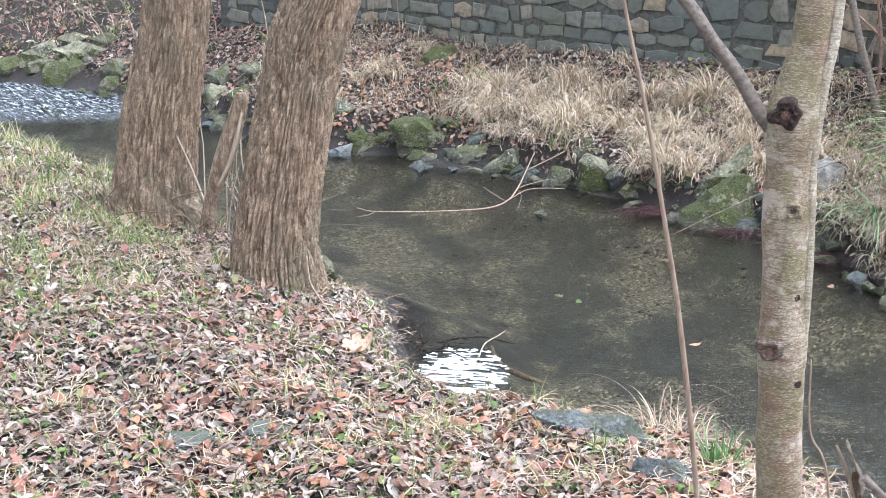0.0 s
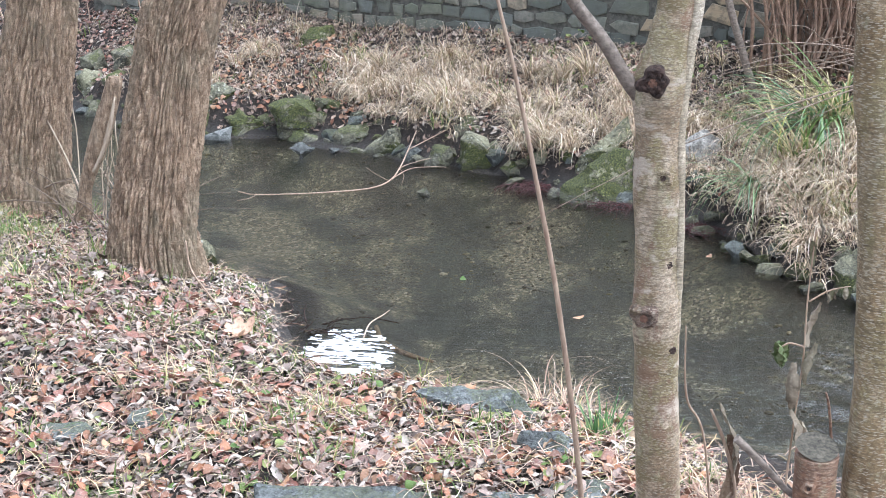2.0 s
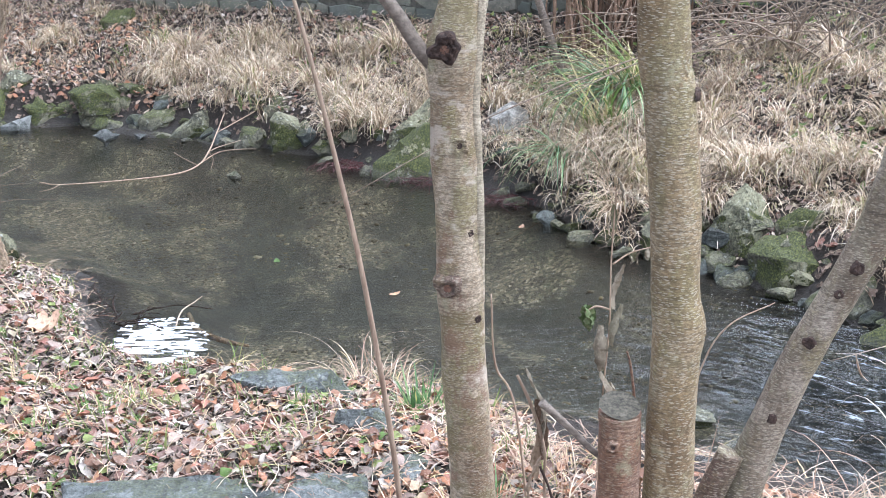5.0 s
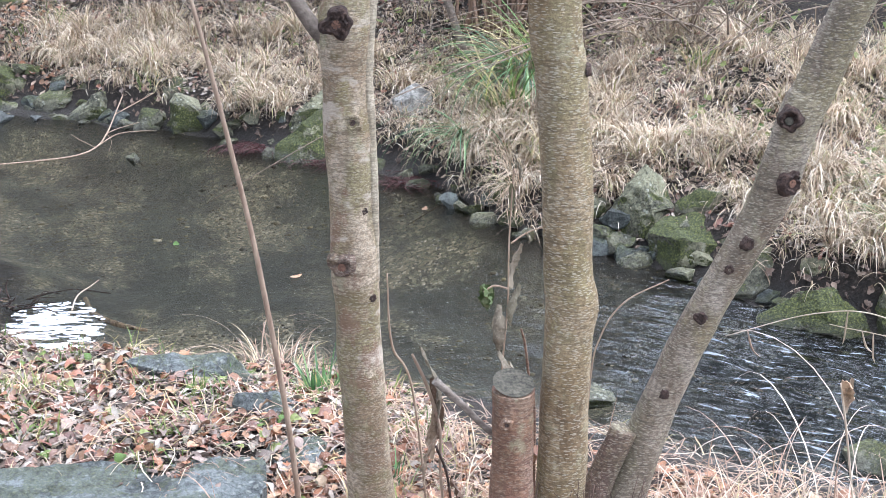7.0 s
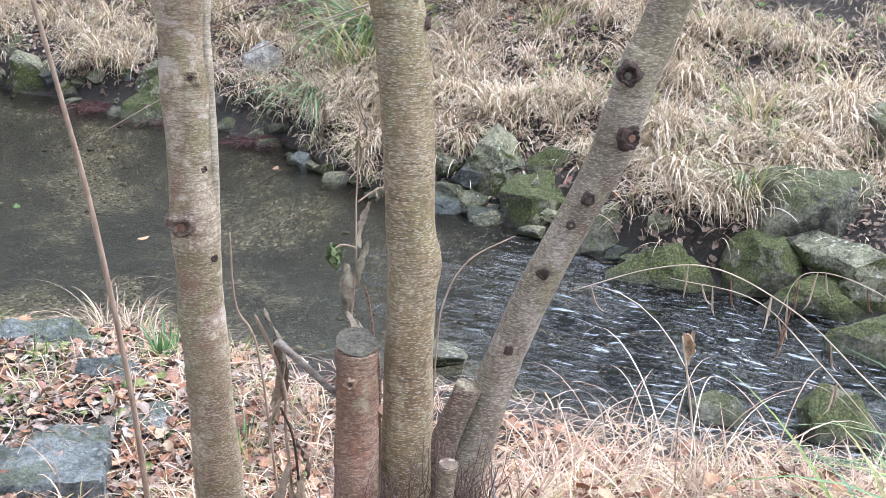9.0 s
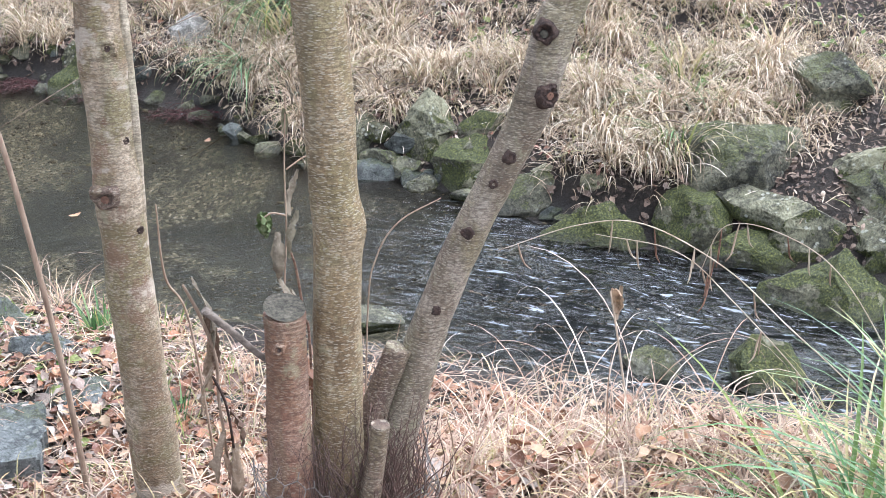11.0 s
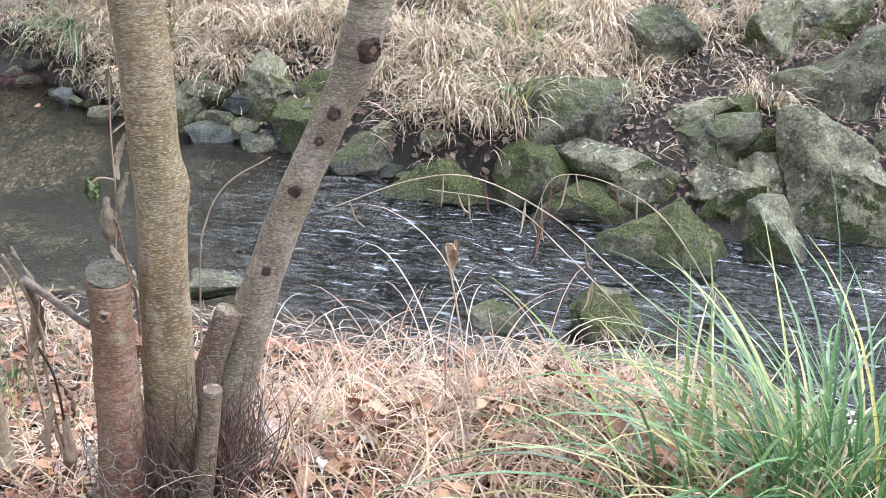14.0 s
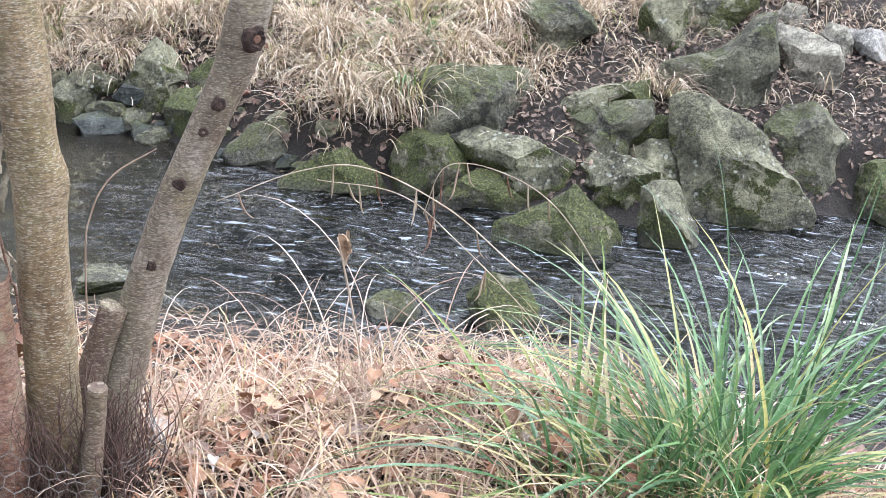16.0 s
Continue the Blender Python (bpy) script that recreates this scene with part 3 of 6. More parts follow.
def gentle(amount, seed):
    def relief(a, z, r):
        return amount * noise.noise(Vector((math.cos(a) * 1.5, math.sin(a) * 1.5, z * 9 + seed))) + amount * 0.4 * noise.noise(Vector((math.cos(a) * 5, math.sin(a) * 5, z * 25 + seed)))
    return relief


def knot(parent, at, base, facing, r, mat=KNOT, face=FRESH_CUT, out=0.6):
    """A branch scar: a swollen collar round a sawn or healed face."""
    r *= .74
    d = Vector(facing).normalized()
    s = d.cross(Vector((0, 0, 1))).normalized()
    u = s.cross(d)
    verts, faces = [], []
    seg = 32
    rings = [(1.5, -0.35), (1.3, out * .2), (1.15, out * .6), (1.02, out * .95), (0.86, out), (0.68, out * .8), (0.5, out * .55), (0.25, out * .45), (0.05, out * .4)]
    for rad, h in rings:
        for k in range(seg):
            a = 2 * math.pi * k / seg
            w = 1 + (0.55 if r > .012 else .3) * noise.noise(Vector((math.cos(a) * 1.3, math.sin(a) * 1.3, at[0] * 40 + at[2] * 30))) + 0.12 * noise.noise(Vector((math.cos(a) * 5, math.sin(a) * 5, rad * 9 + at[2] * 50)))
            hh = h + 0.5 * noise.noise(Vector((math.cos(a) * 4, math.sin(a) * 4, rad * 6 + at[2] * 70)))
            v = Vector(at) + (s * math.cos(a) + u * math.sin(a)) * r * rad * w + d * hh * r
            verts.append(tuple(v))
    for i in range(len(rings) - 1):
        for k in range(seg):
            a, b = i * seg + k, i * seg + (k + 1) % seg
            faces.append((a, b, b + seg, a + seg))
    collar = mesh_object("knot", local(verts, base), faces, mat, parent)
    c = [tuple(Vector(at) + (s * math.cos(k * 0.3927) + u * math.sin(k * 0.3927)) * r * 0.45 + d * out * .8 * r) for k in range(16)]
    mesh_object("cut_face", local(c, base), [tuple(range(16))], face, collar)


# ---- the trees ----
def old_willow(name, pts, base, seed, label):
    tree = base_empty(name, base, label, "tree", "old trees on the bank")
    limb("trunk", pts, OLD_BARK, tree, base, 36, 340, furrows(0.036, 8.5, seed))
    return tree


base = (-1.86, 8.28, 0.12)
willow_a = old_willow("old_tree", [(-1.87, 8.28, 0.0, .40), (-1.86, 8.28, .14, .315), (-1.85, 8.28, .38, .265), (-1.77, 8.3, .86, .232), (-1.62, 8.33, 1.56, .2), (-1.45, 8.4, 2.6, .18), (-1.3, 8.5, 4.2, .13)],
                      base, 1.0, "thick old trunk with rough furrowed brown bark by the water")
for pts in ([(-2.1, 8.2, .26, .07), (-2.25, 8.08, .16, .045), (-2.5, 7.95, .1, .02)], [(-1.62, 8.15, .3, .07), (-1.48, 8.06, .16, .045), (-1.3, 8.0, .06, .025)]):
    limb("root", pts, OLD_BARK, willow_a, base, 12, 40, furrows(0.012, 4.0, 2.0))
base = (-0.91, 6.89, 0.14)
willow_b = old_willow("old_tree", [(-.92, 6.89, .02, .33), (-.91, 6.89, .17, .262), (-.91, 6.89, .42, .228), (-.84, 6.9, .83, .208), (-.75, 6.91, 1.28, .19), (-.68, 6.92, 1.54, .19), (-.56, 6.93, 1.85, .17), (-.3, 6.95, 2.7, .15), (0, 7.0, 4.2, .1)],
                      base, 7.0, "leaning old tree trunk with deep furrowed bark beside the pool")
limb("side_limb", [(-.72, 6.88, 1.22, .07), (-.6, 6.87, 1.45, .085), (-.47, 6.86, 1.75, .08), (-.3, 6.84, 2.3, .06)], OLD_BARK, willow_b, base, 10, 48, furrows(0.01, 4.0, 3.0))

snag_base = (-1.45, 7.9, 0.18)
snag = base_empty("broken_stem", snag_base, "broken dead stem with pale stripped bark leaning beside the old trees", "dead stem")
limb("stem", [(-1.47, 7.95, .12, .06), (-1.42, 7.9, .4, .04), (-1.32, 7.88, .66, .062), (-1.2, 7.86, 1.0, .05), (-1.19, 7.86, 1.06, .035)], OLD_BARK, snag, snag_base, 8, 28, furrows(0.008, 4.0, 5.0))
limb("stripped_face", [(-1.36, 7.83, .5, .008), (-1.29, 7.825, .63, .012), (-1.235, 7.815, .78, .014), (-1.19, 7.81, .95, .005)], DRY_WOOD, snag, snag_base, 6, 10)

base = (0.81, 2.86, 0.5)
birch = base_empty("birch", base, "slim pale birch trunk with knots and a fork", "tree")
limb("trunk", [(.83, 2.86, .42, .085), (.82, 2.86, .56, .066), (.81, 2.86, .66, .059), (.795, 2.86, .96, .053), (.785, 2.86, 1.14, .0535), (.78, 2.86, 1.28, .0525), (.775, 2.86, 1.42, .0545), (.772, 2.86, 1.56, .05), (.767, 2.86, 1.7, .054), (.765, 2.86, 1.82, .05), (.765, 2.86, 1.93, .058), (.785, 2.86, 2.05, .045), (.8, 2.86, 2.19, .041), (.84, 2.87, 3.0, .036), (.9, 2.9, 4.2, .02)],
     BIRCH, birch, base, 10, 48, gentle(0.004, 2.0))
limb("bark_ridge", [(.822, 2.842, 1.35, .006), (.818, 2.838, 1.5, .011), (.812, 2.835, 1.7, .013), (.808, 2.836, 1.85, .013), (.822, 2.838, 2.0, .013), (.843, 2.84, 2.2, .013), (.88, 2.86, 3.0, .01)], PALE_BARK, birch, base, 8, 16, gentle(0.003, 5.0), "pale raised ridge of bark")
limb("limb", [(.755, 2.86, 1.88, .024), (.70, 2.865, 1.935, .017), (.64, 2.87, 2.03, .0155), (.56, 2.88, 2.14, .015), (.42, 2.9, 2.36, .013), (.2, 2.95, 2.9, .009)], LIMB_BARK, birch, base, 8, 20, gentle(0.003, 4.0))
knot(birch, (.735, 2.80, 1.95), base, (-.4, -1, .1), .03, KNOT, FRESH_CUT, .25)
knot(birch, (.766, 2.81, 1.735), base, (-.1, -1, .1), .02, BIRCH, KNOT, .4)
knot(birch, (.738, 2.815, 1.405), base, (-.6, -1, 0), .029, STUB_BARK, FRESH_CUT, .55)
knot(birch, (.805, 2.815, 1.32), base, (.5, -1, 0), .010, KNOT, KNOT, .6)
knot(birch, (.79, 2.815, 1.53), base, (.4, -1, 0), .009, KNOT, KNOT, .5)

base = (1.05, 2.26, 0.82)
cluster = base_empty("multi_stem_tree", base, "multi-stemmed young tree with dotted bark, cut stumps and a leaning stem", "tree")
limb("main_stem", [(1.045, 2.26, .6, .08), (1.045, 2.26, .76, .066), (1.045, 2.26, .89, .057), (1.05, 2.26, 1.13, .0495), (1.053, 2.26, 1.4, .047), (1.06, 2.262, 1.49, .0505), (1.05, 2.265, 1.56, .047), (1.045, 2.267, 1.72, .0475), (1.025, 2.27, 1.95, .047), (1.01, 2.275, 2.1, .0465), (.98, 2.3, 3.0, .04), (.95, 2.33, 4.3, .022)], ALDER, cluster, base, 10, 48, gentle(0.003, 1.0))
knot(cluster, (1.1, 2.24, 1.49), base, (1, -.35, .1), .012, ALDER, CUT, .5)
knot(cluster, (1.065, 2.24, 1.95), base, (1, -.4, .1), .012, KNOT, KNOT, .6)
stump = limb("stump", [(.93, 2.25, .6, .075), (.935, 2.25, .76, .06), (.94, 2.25, .91, .05), (.94, 2.25, 1.13, .0425), (.94, 2.25, 1.28, .039), (.94, 2.25, 1.335, .041)], RED_BARK, cluster, base, 10, 40, gentle(0.004, 6.0), "sawn reddish stump")
disc = [(.94 + .040 * math.cos(k * .2618), 2.25 + .040 * math.sin(k * .2618), 1.349 + .012 * math.sin(k * .2618)) for k in range(24)]
mesh_object("cut_face", local(disc, base), [tuple(range(24))], CUT, stump)
knot(cluster, (.915, 2.215, 1.28), base, (-.4, -1, .2), .012, RED_BARK, KNOT, .8)
limb("broken_stub", [(1.09, 2.3, .66, .04), (1.1, 2.3, .84, .034), (1.13, 2.29, 1.02, .03), (1.162, 2.28, 1.13, .028), (1.188, 2.275, 1.2, .027)], STUB_BARK, cluster, base, 8, 32, gentle(0.005, 8.0), "short broken stub")
limb("small_stub", [(1.05, 2.21, .68, .03), (1.068, 2.175, .85, .024), (1.077, 2.158, .97, .021), (1.085, 2.145, 1.05, .019), (1.09, 2.14, 1.115, .019)], STUB_BARK, cluster, base, 8, 20, gentle(0.002, 3.0), "small sawn stub")
lean = limb("leaning_stem", [(1.13, 2.3, .7, .075), (1.18, 2.3, .94, .052), (1.22, 2.29, 1.09, .043), (1.265, 2.27, 1.26, .038), (1.32, 2.24, 1.43, .036), (1.37, 2.21, 1.56, .035), (1.42, 2.19, 1.68, .038), (1.44, 2.17, 1.78, .039), (1.46, 2.16, 1.87, .04), (1.49, 2.15, 1.95, .037), (1.62, 2.08, 2.4, .032), (1.8, 2.0, 3.2, .02)], LEAN_BARK, cluster, base, 10, 40, gentle(0.004, 9.0), "leaning grey stem with dark knots")
knot(cluster, (1.425, 2.145, 1.855), base, (-.75, -1, .1), .0225, KNOT, CUT, 1.1)
knot(cluster, (1.432, 2.135, 1.738), base, (.1, -1, .05), .023, KNOT, FRESH_CUT, .5)
knot(cluster, (1.372, 2.165, 1.614), base, (.1, -1, .1), .0135, KNOT, KNOT, .4)
knot(cluster, (1.343, 2.175, 1.562), base, (-.2, -1, .1), .009, KNOT, LEAN_BARK, .3)
knot(cluster, (1.30, 2.195, 1.46), base, (-.4, -1, .1), .012, KNOT, KNOT, .2)
knot(cluster, (1.245, 2.215, 1.295), base, (-.1, -1, .1), .009, KNOT, KNOT, .2)
knot(cluster, (1.47, 2.15, 1.80), base, (1, -.4, .3), .011, LEAN_BARK, CUT, 1.6)
limb("side_branch", [(.925, 2.27, 1.225, .008), (.895, 2.28, 1.245, .0065), (.85, 2.295, 1.295, .0065), (.80, 2.31, 1.345, .0085)], LIMB_BARK, cluster, base, 6, 14, gentle(0.002, 3.0))


# ---- the stone wall ----
def stone_block(seed):
    """One rough-faced stone, one metre across its front, to be scaled."""
    r = random.Random(seed)
    bm = bmesh.new()
    outline = []
    k = r.choice((4, 4, 5, 6))
    for i in range(k):
        a = 2 * math.pi * (i + 0.5 + r.uniform(-.18, .18)) / k
        m = 0.5 / max(abs(math.cos(a)), abs(math.sin(a)))
        outline.append((math.cos(a) * m * r.uniform(.95, 1), math.sin(a) * m * r.uniform(.95, 1)))
    rows = []
    for depth, inset in ((0.5, 1.0), (-0.1, 1.0), (-0.17, 0.94), (-0.19, 0.5)):
        rows.append([bm.verts.new((x * inset, depth + r.uniform(-.012, .012), z * inset)) for x, z in outline])
    for a, b in zip(rows[:-1], rows[1:]):
        for i in range(k):
            bm.faces.new((a[i], a[(i + 1) % k], b[(i + 1) % k], b[i]))
    bm.faces.new(rows[-1])
    me = bpy.data.meshes.new("stone")
    bm.normal_update()
    bm.to_mesh(me)
    bm.free()
    me.materials.append(WALL_STONE)
    return me


wall_start, wall_dir = Vector((-2.3, 14.1, 0)), Vector((3.0, -2.36, 0)).normalized()
wall = base_empty("stone_wall", tuple(wall_start) [:2] + (0.6,), "old retaining wall of grey-green rubble stone above the far bank", "wall")
bm = bmesh.new()
bmesh.ops.create_cube(bm, size=1.0, matrix=Matrix.Translation((8, 0.25, 0.4)) @ Matrix.Diagonal((16, 0.5, 2.0, 1)))
me = bpy.data.meshes.new("wall_core")
bm.to_mesh(me)
bm.free()
me.materials.append(MORTAR)
core = new("wall_core", me)
core.parent = wall
wall.rotation_euler = (0, 0, math.atan2(wall_dir.y, wall_dir.x))
stones = [stone_block(k) for k in range(14)]
r = random.Random(5)
z = -0.12
while z < 1.1:
    h = r.uniform(.11, .22)
    x = 0.02 + r.uniform(0, .1)
    while x < 8.6:
        w = r.uniform(.12, .4) * (h / .17) ** .5
        s = new("stone", r.choice(stones))
        s.parent = wall
        s.location = (x + w / 2, 0.012 + r.uniform(-.008, .008), z + h / 2 + r.uniform(-.02, .02))
        s.scale = (w * .97, 0.16, h * r.uniform(.9, 1.0))
        s.rotation_euler = (r.uniform(-.05, .05), r.uniform(-.16, .16), r.uniform(-.05, .05))
        x += w
    z += h

# unseen wooded slope, added behind the wall to darken the water's reflections
backdrop = new("backdrop", grid_mesh("backdrop", np.linspace(-40, 45, 60), np.linspace(0, 1, 12), lambda x, y: 1.0 + 12.0 * y + .6 * np.sin(x * .7) * y + .4 * np.sin(x * 1.9 + 1) * y))
for v in backdrop.data.vertices:
    x, y, z = v.co
    v.co = (x, 27 - 0.55 * x + 6 * y, z)
backdrop.data.materials.append(UNSEEN_WOODS)
tagged(backdrop, "unseen dark woods added behind to darken the water's reflections", "woods", kind="structure")

# ---- rocks ----
ROCK_LABEL = {
    "m": "moss-covered grey boulder at the stream's edge", "d": "dark weathered boulder set in the far bank", "g": "angular grey boulder flecked with lichen",
    "p": "pale-topped boulder with moss on its sides", "w": "wet blue-grey stone at the waterline", "n": "flat blue-grey slab half sunk in the leafy bank",
    "f": "low flat grey stone lying in shallow water", "b": "bare pale grey rounded stone on the far bank", "y": "buff layered stone block on the bank",
    "c": "bright green cushion of moss over a stone"}


def rock(x, y, z, w, d, h, kind, shape, seed, tilt=(0, 0)):
    r = random.Random(seed * 7 + 1)
    bm = bmesh.new()
    bmesh.ops.create_icosphere(bm, subdivisions=5 if w * h > .1 and x > 2 else 4 if kind != "f" else 3, radius=1.0)
    cuts = []
    boxy = shape in ("block", "long")
    for _ in range(7 if boxy else 13 if shape != "flat" else 9):
        n = Vector((r.gauss(0, 1), r.gauss(0, 1), r.gauss(0, .8))).normalized()
        cuts.append((n, r.uniform(.66, .86) if boxy else r.uniform(.42, .8)))
    if shape in ("block", "flat", "long", "flat_face"):
        cuts.append((Vector((r.uniform(-.15, .15), r.uniform(-.2, .05), 1)).normalized(), .5))
        cuts.append((Vector((r.uniform(-.3, .3), -1, r.uniform(-.2, .3))).normalized(), .55))
    if boxy:
        cuts += [(Vector((s, r.uniform(-.35, .1), r.uniform(-.1, .3))).normalized(), .6) for s in (-1, 1)]
    if shape == "peak":
        cuts += [(Vector((.85, -.2, .55)).normalized(), .42), (Vector((-.95, -.2, .25)).normalized(), .5), (Vector((.1, -.8, .5)).normalized(), .5), (Vector((0, .8, .6)).normalized(), .5)]
    if shape == "lean":
        cuts += [(Vector((-.6, -.6, .6)).normalized(), .3), (Vector((.6, .3, .5)).normalized(), .45)]
    co = np.array([v.co for v in bm.verts])
    for n, at in cuts:
        n = np.array(n)
        co -= np.clip(co @ n - at, 0, None)[:, None] * n
    for v, c in zip(bm.verts, co):
        v.co = c
    lo = [min(v.co[k] for v in bm.verts) for k in range(3)]
    hi = [max(v.co[k] for v in bm.verts) for k in range(3)]
    if shape in ("peak", "slab"):
        for v in bm.verts:
            t = (v.co.z - lo[2]) / (hi[2] - lo[2])
            v.co.x = v.co.x * (1.1 - (.5 * t + .3 * t * t if shape == "slab" else .4 * t)) + (-.42 if shape == "slab" else .05) * t
            v.co.y *= 1.1 - .6 * t
        lo = [min(v.co[k] for v in bm.verts) for k in range(3)]
        hi = [max(v.co[k] for v in bm.verts) for k in range(3)]
    sink = .45
    off = seed * 3.1
    for v in bm.verts:
        q = v.co * 1.4 + Vector((off, 0, 0))
        rough = 1 + .09 * noise.noise(q) + .08 * noise.noise(q * 3) + .05 * noise.noise(q * 8) + .02 * noise.noise(q * 21)
        u = [(v.co[k] - lo[k]) / (hi[k] - lo[k]) - .5 for k in range(3)]
        v.co = (u[0] * w * rough, u[1] * d * rough, (u[2] + .5) * h * (1 + sink) * (.5 + .5 * rough) - sink * h)
    me = bpy.data.meshes.new("rock")
    bm.to_mesh(me)
    bm.free()
    me.polygons.foreach_set("use_smooth", [True] * len(me.polygons))
    me.set_sharp_from_angle(angle=radians(24))
    me.materials.append(ROCK[kind])
    ob = new("boulder" if kind not in "nf" else "flat_stone", me)
    ob.location = (x, y, z)
    ob.rotation_euler = (tilt[0], tilt[1], math.atan2(-x, y) * .8 + r.uniform(-.12, .12))
    return tagged(ob, ROCK_LABEL[kind], "rock", "stones on the far bank" if kind != "n" else "flat stones and slabs in the near bank")

CLEAR = []


def crag(at, yaw, tilt, depth, kind, outline):
    """A boulder from its outline in the camera's view, turned by yaw and tilted back to face the camera, with broken
    facets, ledges and a rough skin.
    """
    r = random.Random(int(at[0] * 900 + at[1] * 77))
    w = max(p[0] for p in outline) - min(p[0] for p in outline)
    low, high = min(p[1] for p in outline), max(p[1] for p in outline)
    foot = [p[0] for p in outline if p[1] < (low + high) / 2]
    pts = [p for p in outline if p[1] > low * .6 or p[0] in (min(foot), max(foot))]
    pts += [(min(foot) * .96, low - .3 * (high - low) - .02), (max(foot) * .96, low - .3 * (high - low) - .02)]
    cx, cz = sum(p[0] for p in pts) / len(pts), sum(p[1] for p in pts) / len(pts)
    ring = sorted((math.atan2(z - cz, x - cx), x - cx, z - cz) for x, z in pts)
    ring = [(ring[-1][0] - 2 * math.pi, *ring[-1][1:])] + ring + [(ring[0][0] + 2 * math.pi, *ring[0][1:])]

    def reach(a):
        for (a0, x0, z0), (a1, x1, z1) in zip(ring[:-1], ring[1:]):
            if a0 <= a <= a1:
                c, q = math.cos(a), math.sin(a)
                den = c * (z1 - z0) - q * (x1 - x0)
                return abs((x0 * (z1 - z0) - z0 * (x1 - x0)) / den) if abs(den) > 1e-6 else math.hypot(x0, z0)
        return w / 2

    bm = bmesh.new()
    bmesh.ops.create_icosphere(bm, subdivisions=5 if w > .3 else 4 if w > .14 else 3, radius=1.0)
    co = np.array([v.co for v in bm.verts])
    rho, power = np.hypot(co[:, 0], co[:, 2]), 2.7
    co *= ((rho ** power + np.abs(co[:, 1]) ** power) ** (-1 / power))[:, None]
    for _ in range(11):
        n = np.array((r.gauss(0, .8), -1 if r.random() < .8 else 1, r.gauss(.15, .8)))
        n /= np.linalg.norm(n)
        at_n = r.uniform(.55, .88)
        co -= np.clip(co @ n - at_n, 0, None)[:, None] * n
    off = Vector((at[0] * 9, at[1] * 9, at[2] * 9))
    dip = r.uniform(-.5, .5)
    for v, c in zip(bm.verts, co):
        q = math.hypot(c[0], c[2])
        o = reach(math.atan2(c[2], c[0])) if q > 1e-6 else 0
        p = Vector((c[0] * o * 1.12, c[1] * depth / 2, c[2] * o * 1.1))
        d = p.normalized() if p.length else Vector((0, 0, 1))
        s = p + off
        ledge = noise.noise(Vector((s.x * 2, s.y * 2, (s.z + dip * s.x) * 34)))
        rough = .02 * noise.noise(s * (5 / (w + .2))) + .009 * noise.noise(s * 14) + .007 * noise.noise(s * 33) + .004 * noise.noise(s * 80) + .01 * max(0, ledge)
        v.co = p + Vector((cx, 0, cz)) + d * rough * min(1, .35 + w * 1.6)
    me = bpy.data.meshes.new("rock")
    bm.to_mesh(me)
    bm.free()
    me.polygons.foreach_set("use_smooth", [True] * len(me.polygons))
    me.set_sharp_from_angle(angle=radians(22))
    me.materials.append(ROCK[kind])
    ob = new("boulder" if kind not in "fc" else "flat_stone" if kind == "f" else "moss_cushion", me)
    ob.location = at
    ob.rotation_euler = (radians(tilt), 0, radians(yaw))
    if kind != "f" and w > .15:
        CLEAR.append((at[0], at[1], w * (.6 if kind in "gmpw" else .42)))
    return tagged(ob, ROCK_LABEL[kind], "rock" if kind != "c" else "moss", "stones on the far bank")


crag((4.19, 4.88, 0.36), -39, -18, 0.50, "d", [(-0.29, 0.10), (-0.13, 0.15), (0.24, 0.16), (0.29, 0.09), (0.25, -0.06), (0.11, -0.15), (-0.08, -0.15), (-0.24, -0.14), (-0.29, -0.02)])
crag((3.89, 4.84, 0.12), -37, -21, 0.33, "m", [(-0.16, 0.07), (-0.06, 0.14), (0.07, 0.12), (0.16, 0.04), (0.17, -0.04), (0.11, -0.14), (0.00, -0.14), (-0.11, -0.11), (-0.17, -0.03)])
crag((4.16, 4.53, 0.16), -41, -21, 0.35, "p", [(-0.28, 0.09), (-0.17, 0.15), (0.05, 0.10), (0.26, 0.02), (0.28, -0.10), (0.23, -0.14), (0.11, -0.13), (-0.07, -0.06), (-0.21, 0.00)])
crag((4.48, 4.19, 0.11), -46, -21, 0.32, "p", [(-0.21, 0.10), (-0.10, 0.14), (0.06, 0.11), (0.19, 0.06), (0.19, -0.02), (0.11, -0.14), (0.03, -0.14), (-0.11, -0.07), (-0.19, -0.02)])
crag((3.96, 4.52, 0.06), -40, -22, 0.22, "m", [(-0.20, -0.05), (-0.11, 0.03), (-0.01, 0.09), (0.09, 0.09), (0.20, 0.02), (0.21, -0.05), (0.08, -0.08), (-0.13, -0.09)])
crag((4.02, 4.03, 0.09), -43, -23, 0.35, "m", [(-0.27, -0.04), (-0.09, 0.04), (0.06, 0.14), (0.16, 0.09), (0.27, 0.01), (0.26, -0.05), (0.13, -0.13), (-0.07, -0.14), (-0.22, -0.11)])
crag((4.44, 3.78, 0.11), -48, -23, 0.25, "p", [(-0.12, 0.09), (-0.08, 0.13), (0.02, 0.13), (0.13, -0.04), (0.13, -0.10), (0.00, -0.14), (-0.10, -0.13), (-0.12, -0.01)])
crag((4.94, 3.83, 0.24), -51, -20, 0.36, "g", [(-0.33, 0.23), (-0.29, 0.26), (-0.18, 0.27), (0.06, 0.14), (0.21, -0.03), (0.32, -0.17), (0.32, -0.24), (0.09, -0.28), (-0.14, -0.32), (-0.23, -0.14), (-0.32, 0.11)])
crag((4.68, 4.16, 0.18), -47, -20, 0.27, "g", [(-0.14, 0.05), (-0.06, 0.09), (0.11, 0.11), (0.14, -0.09), (0.04, -0.10), (-0.12, -0.02)])
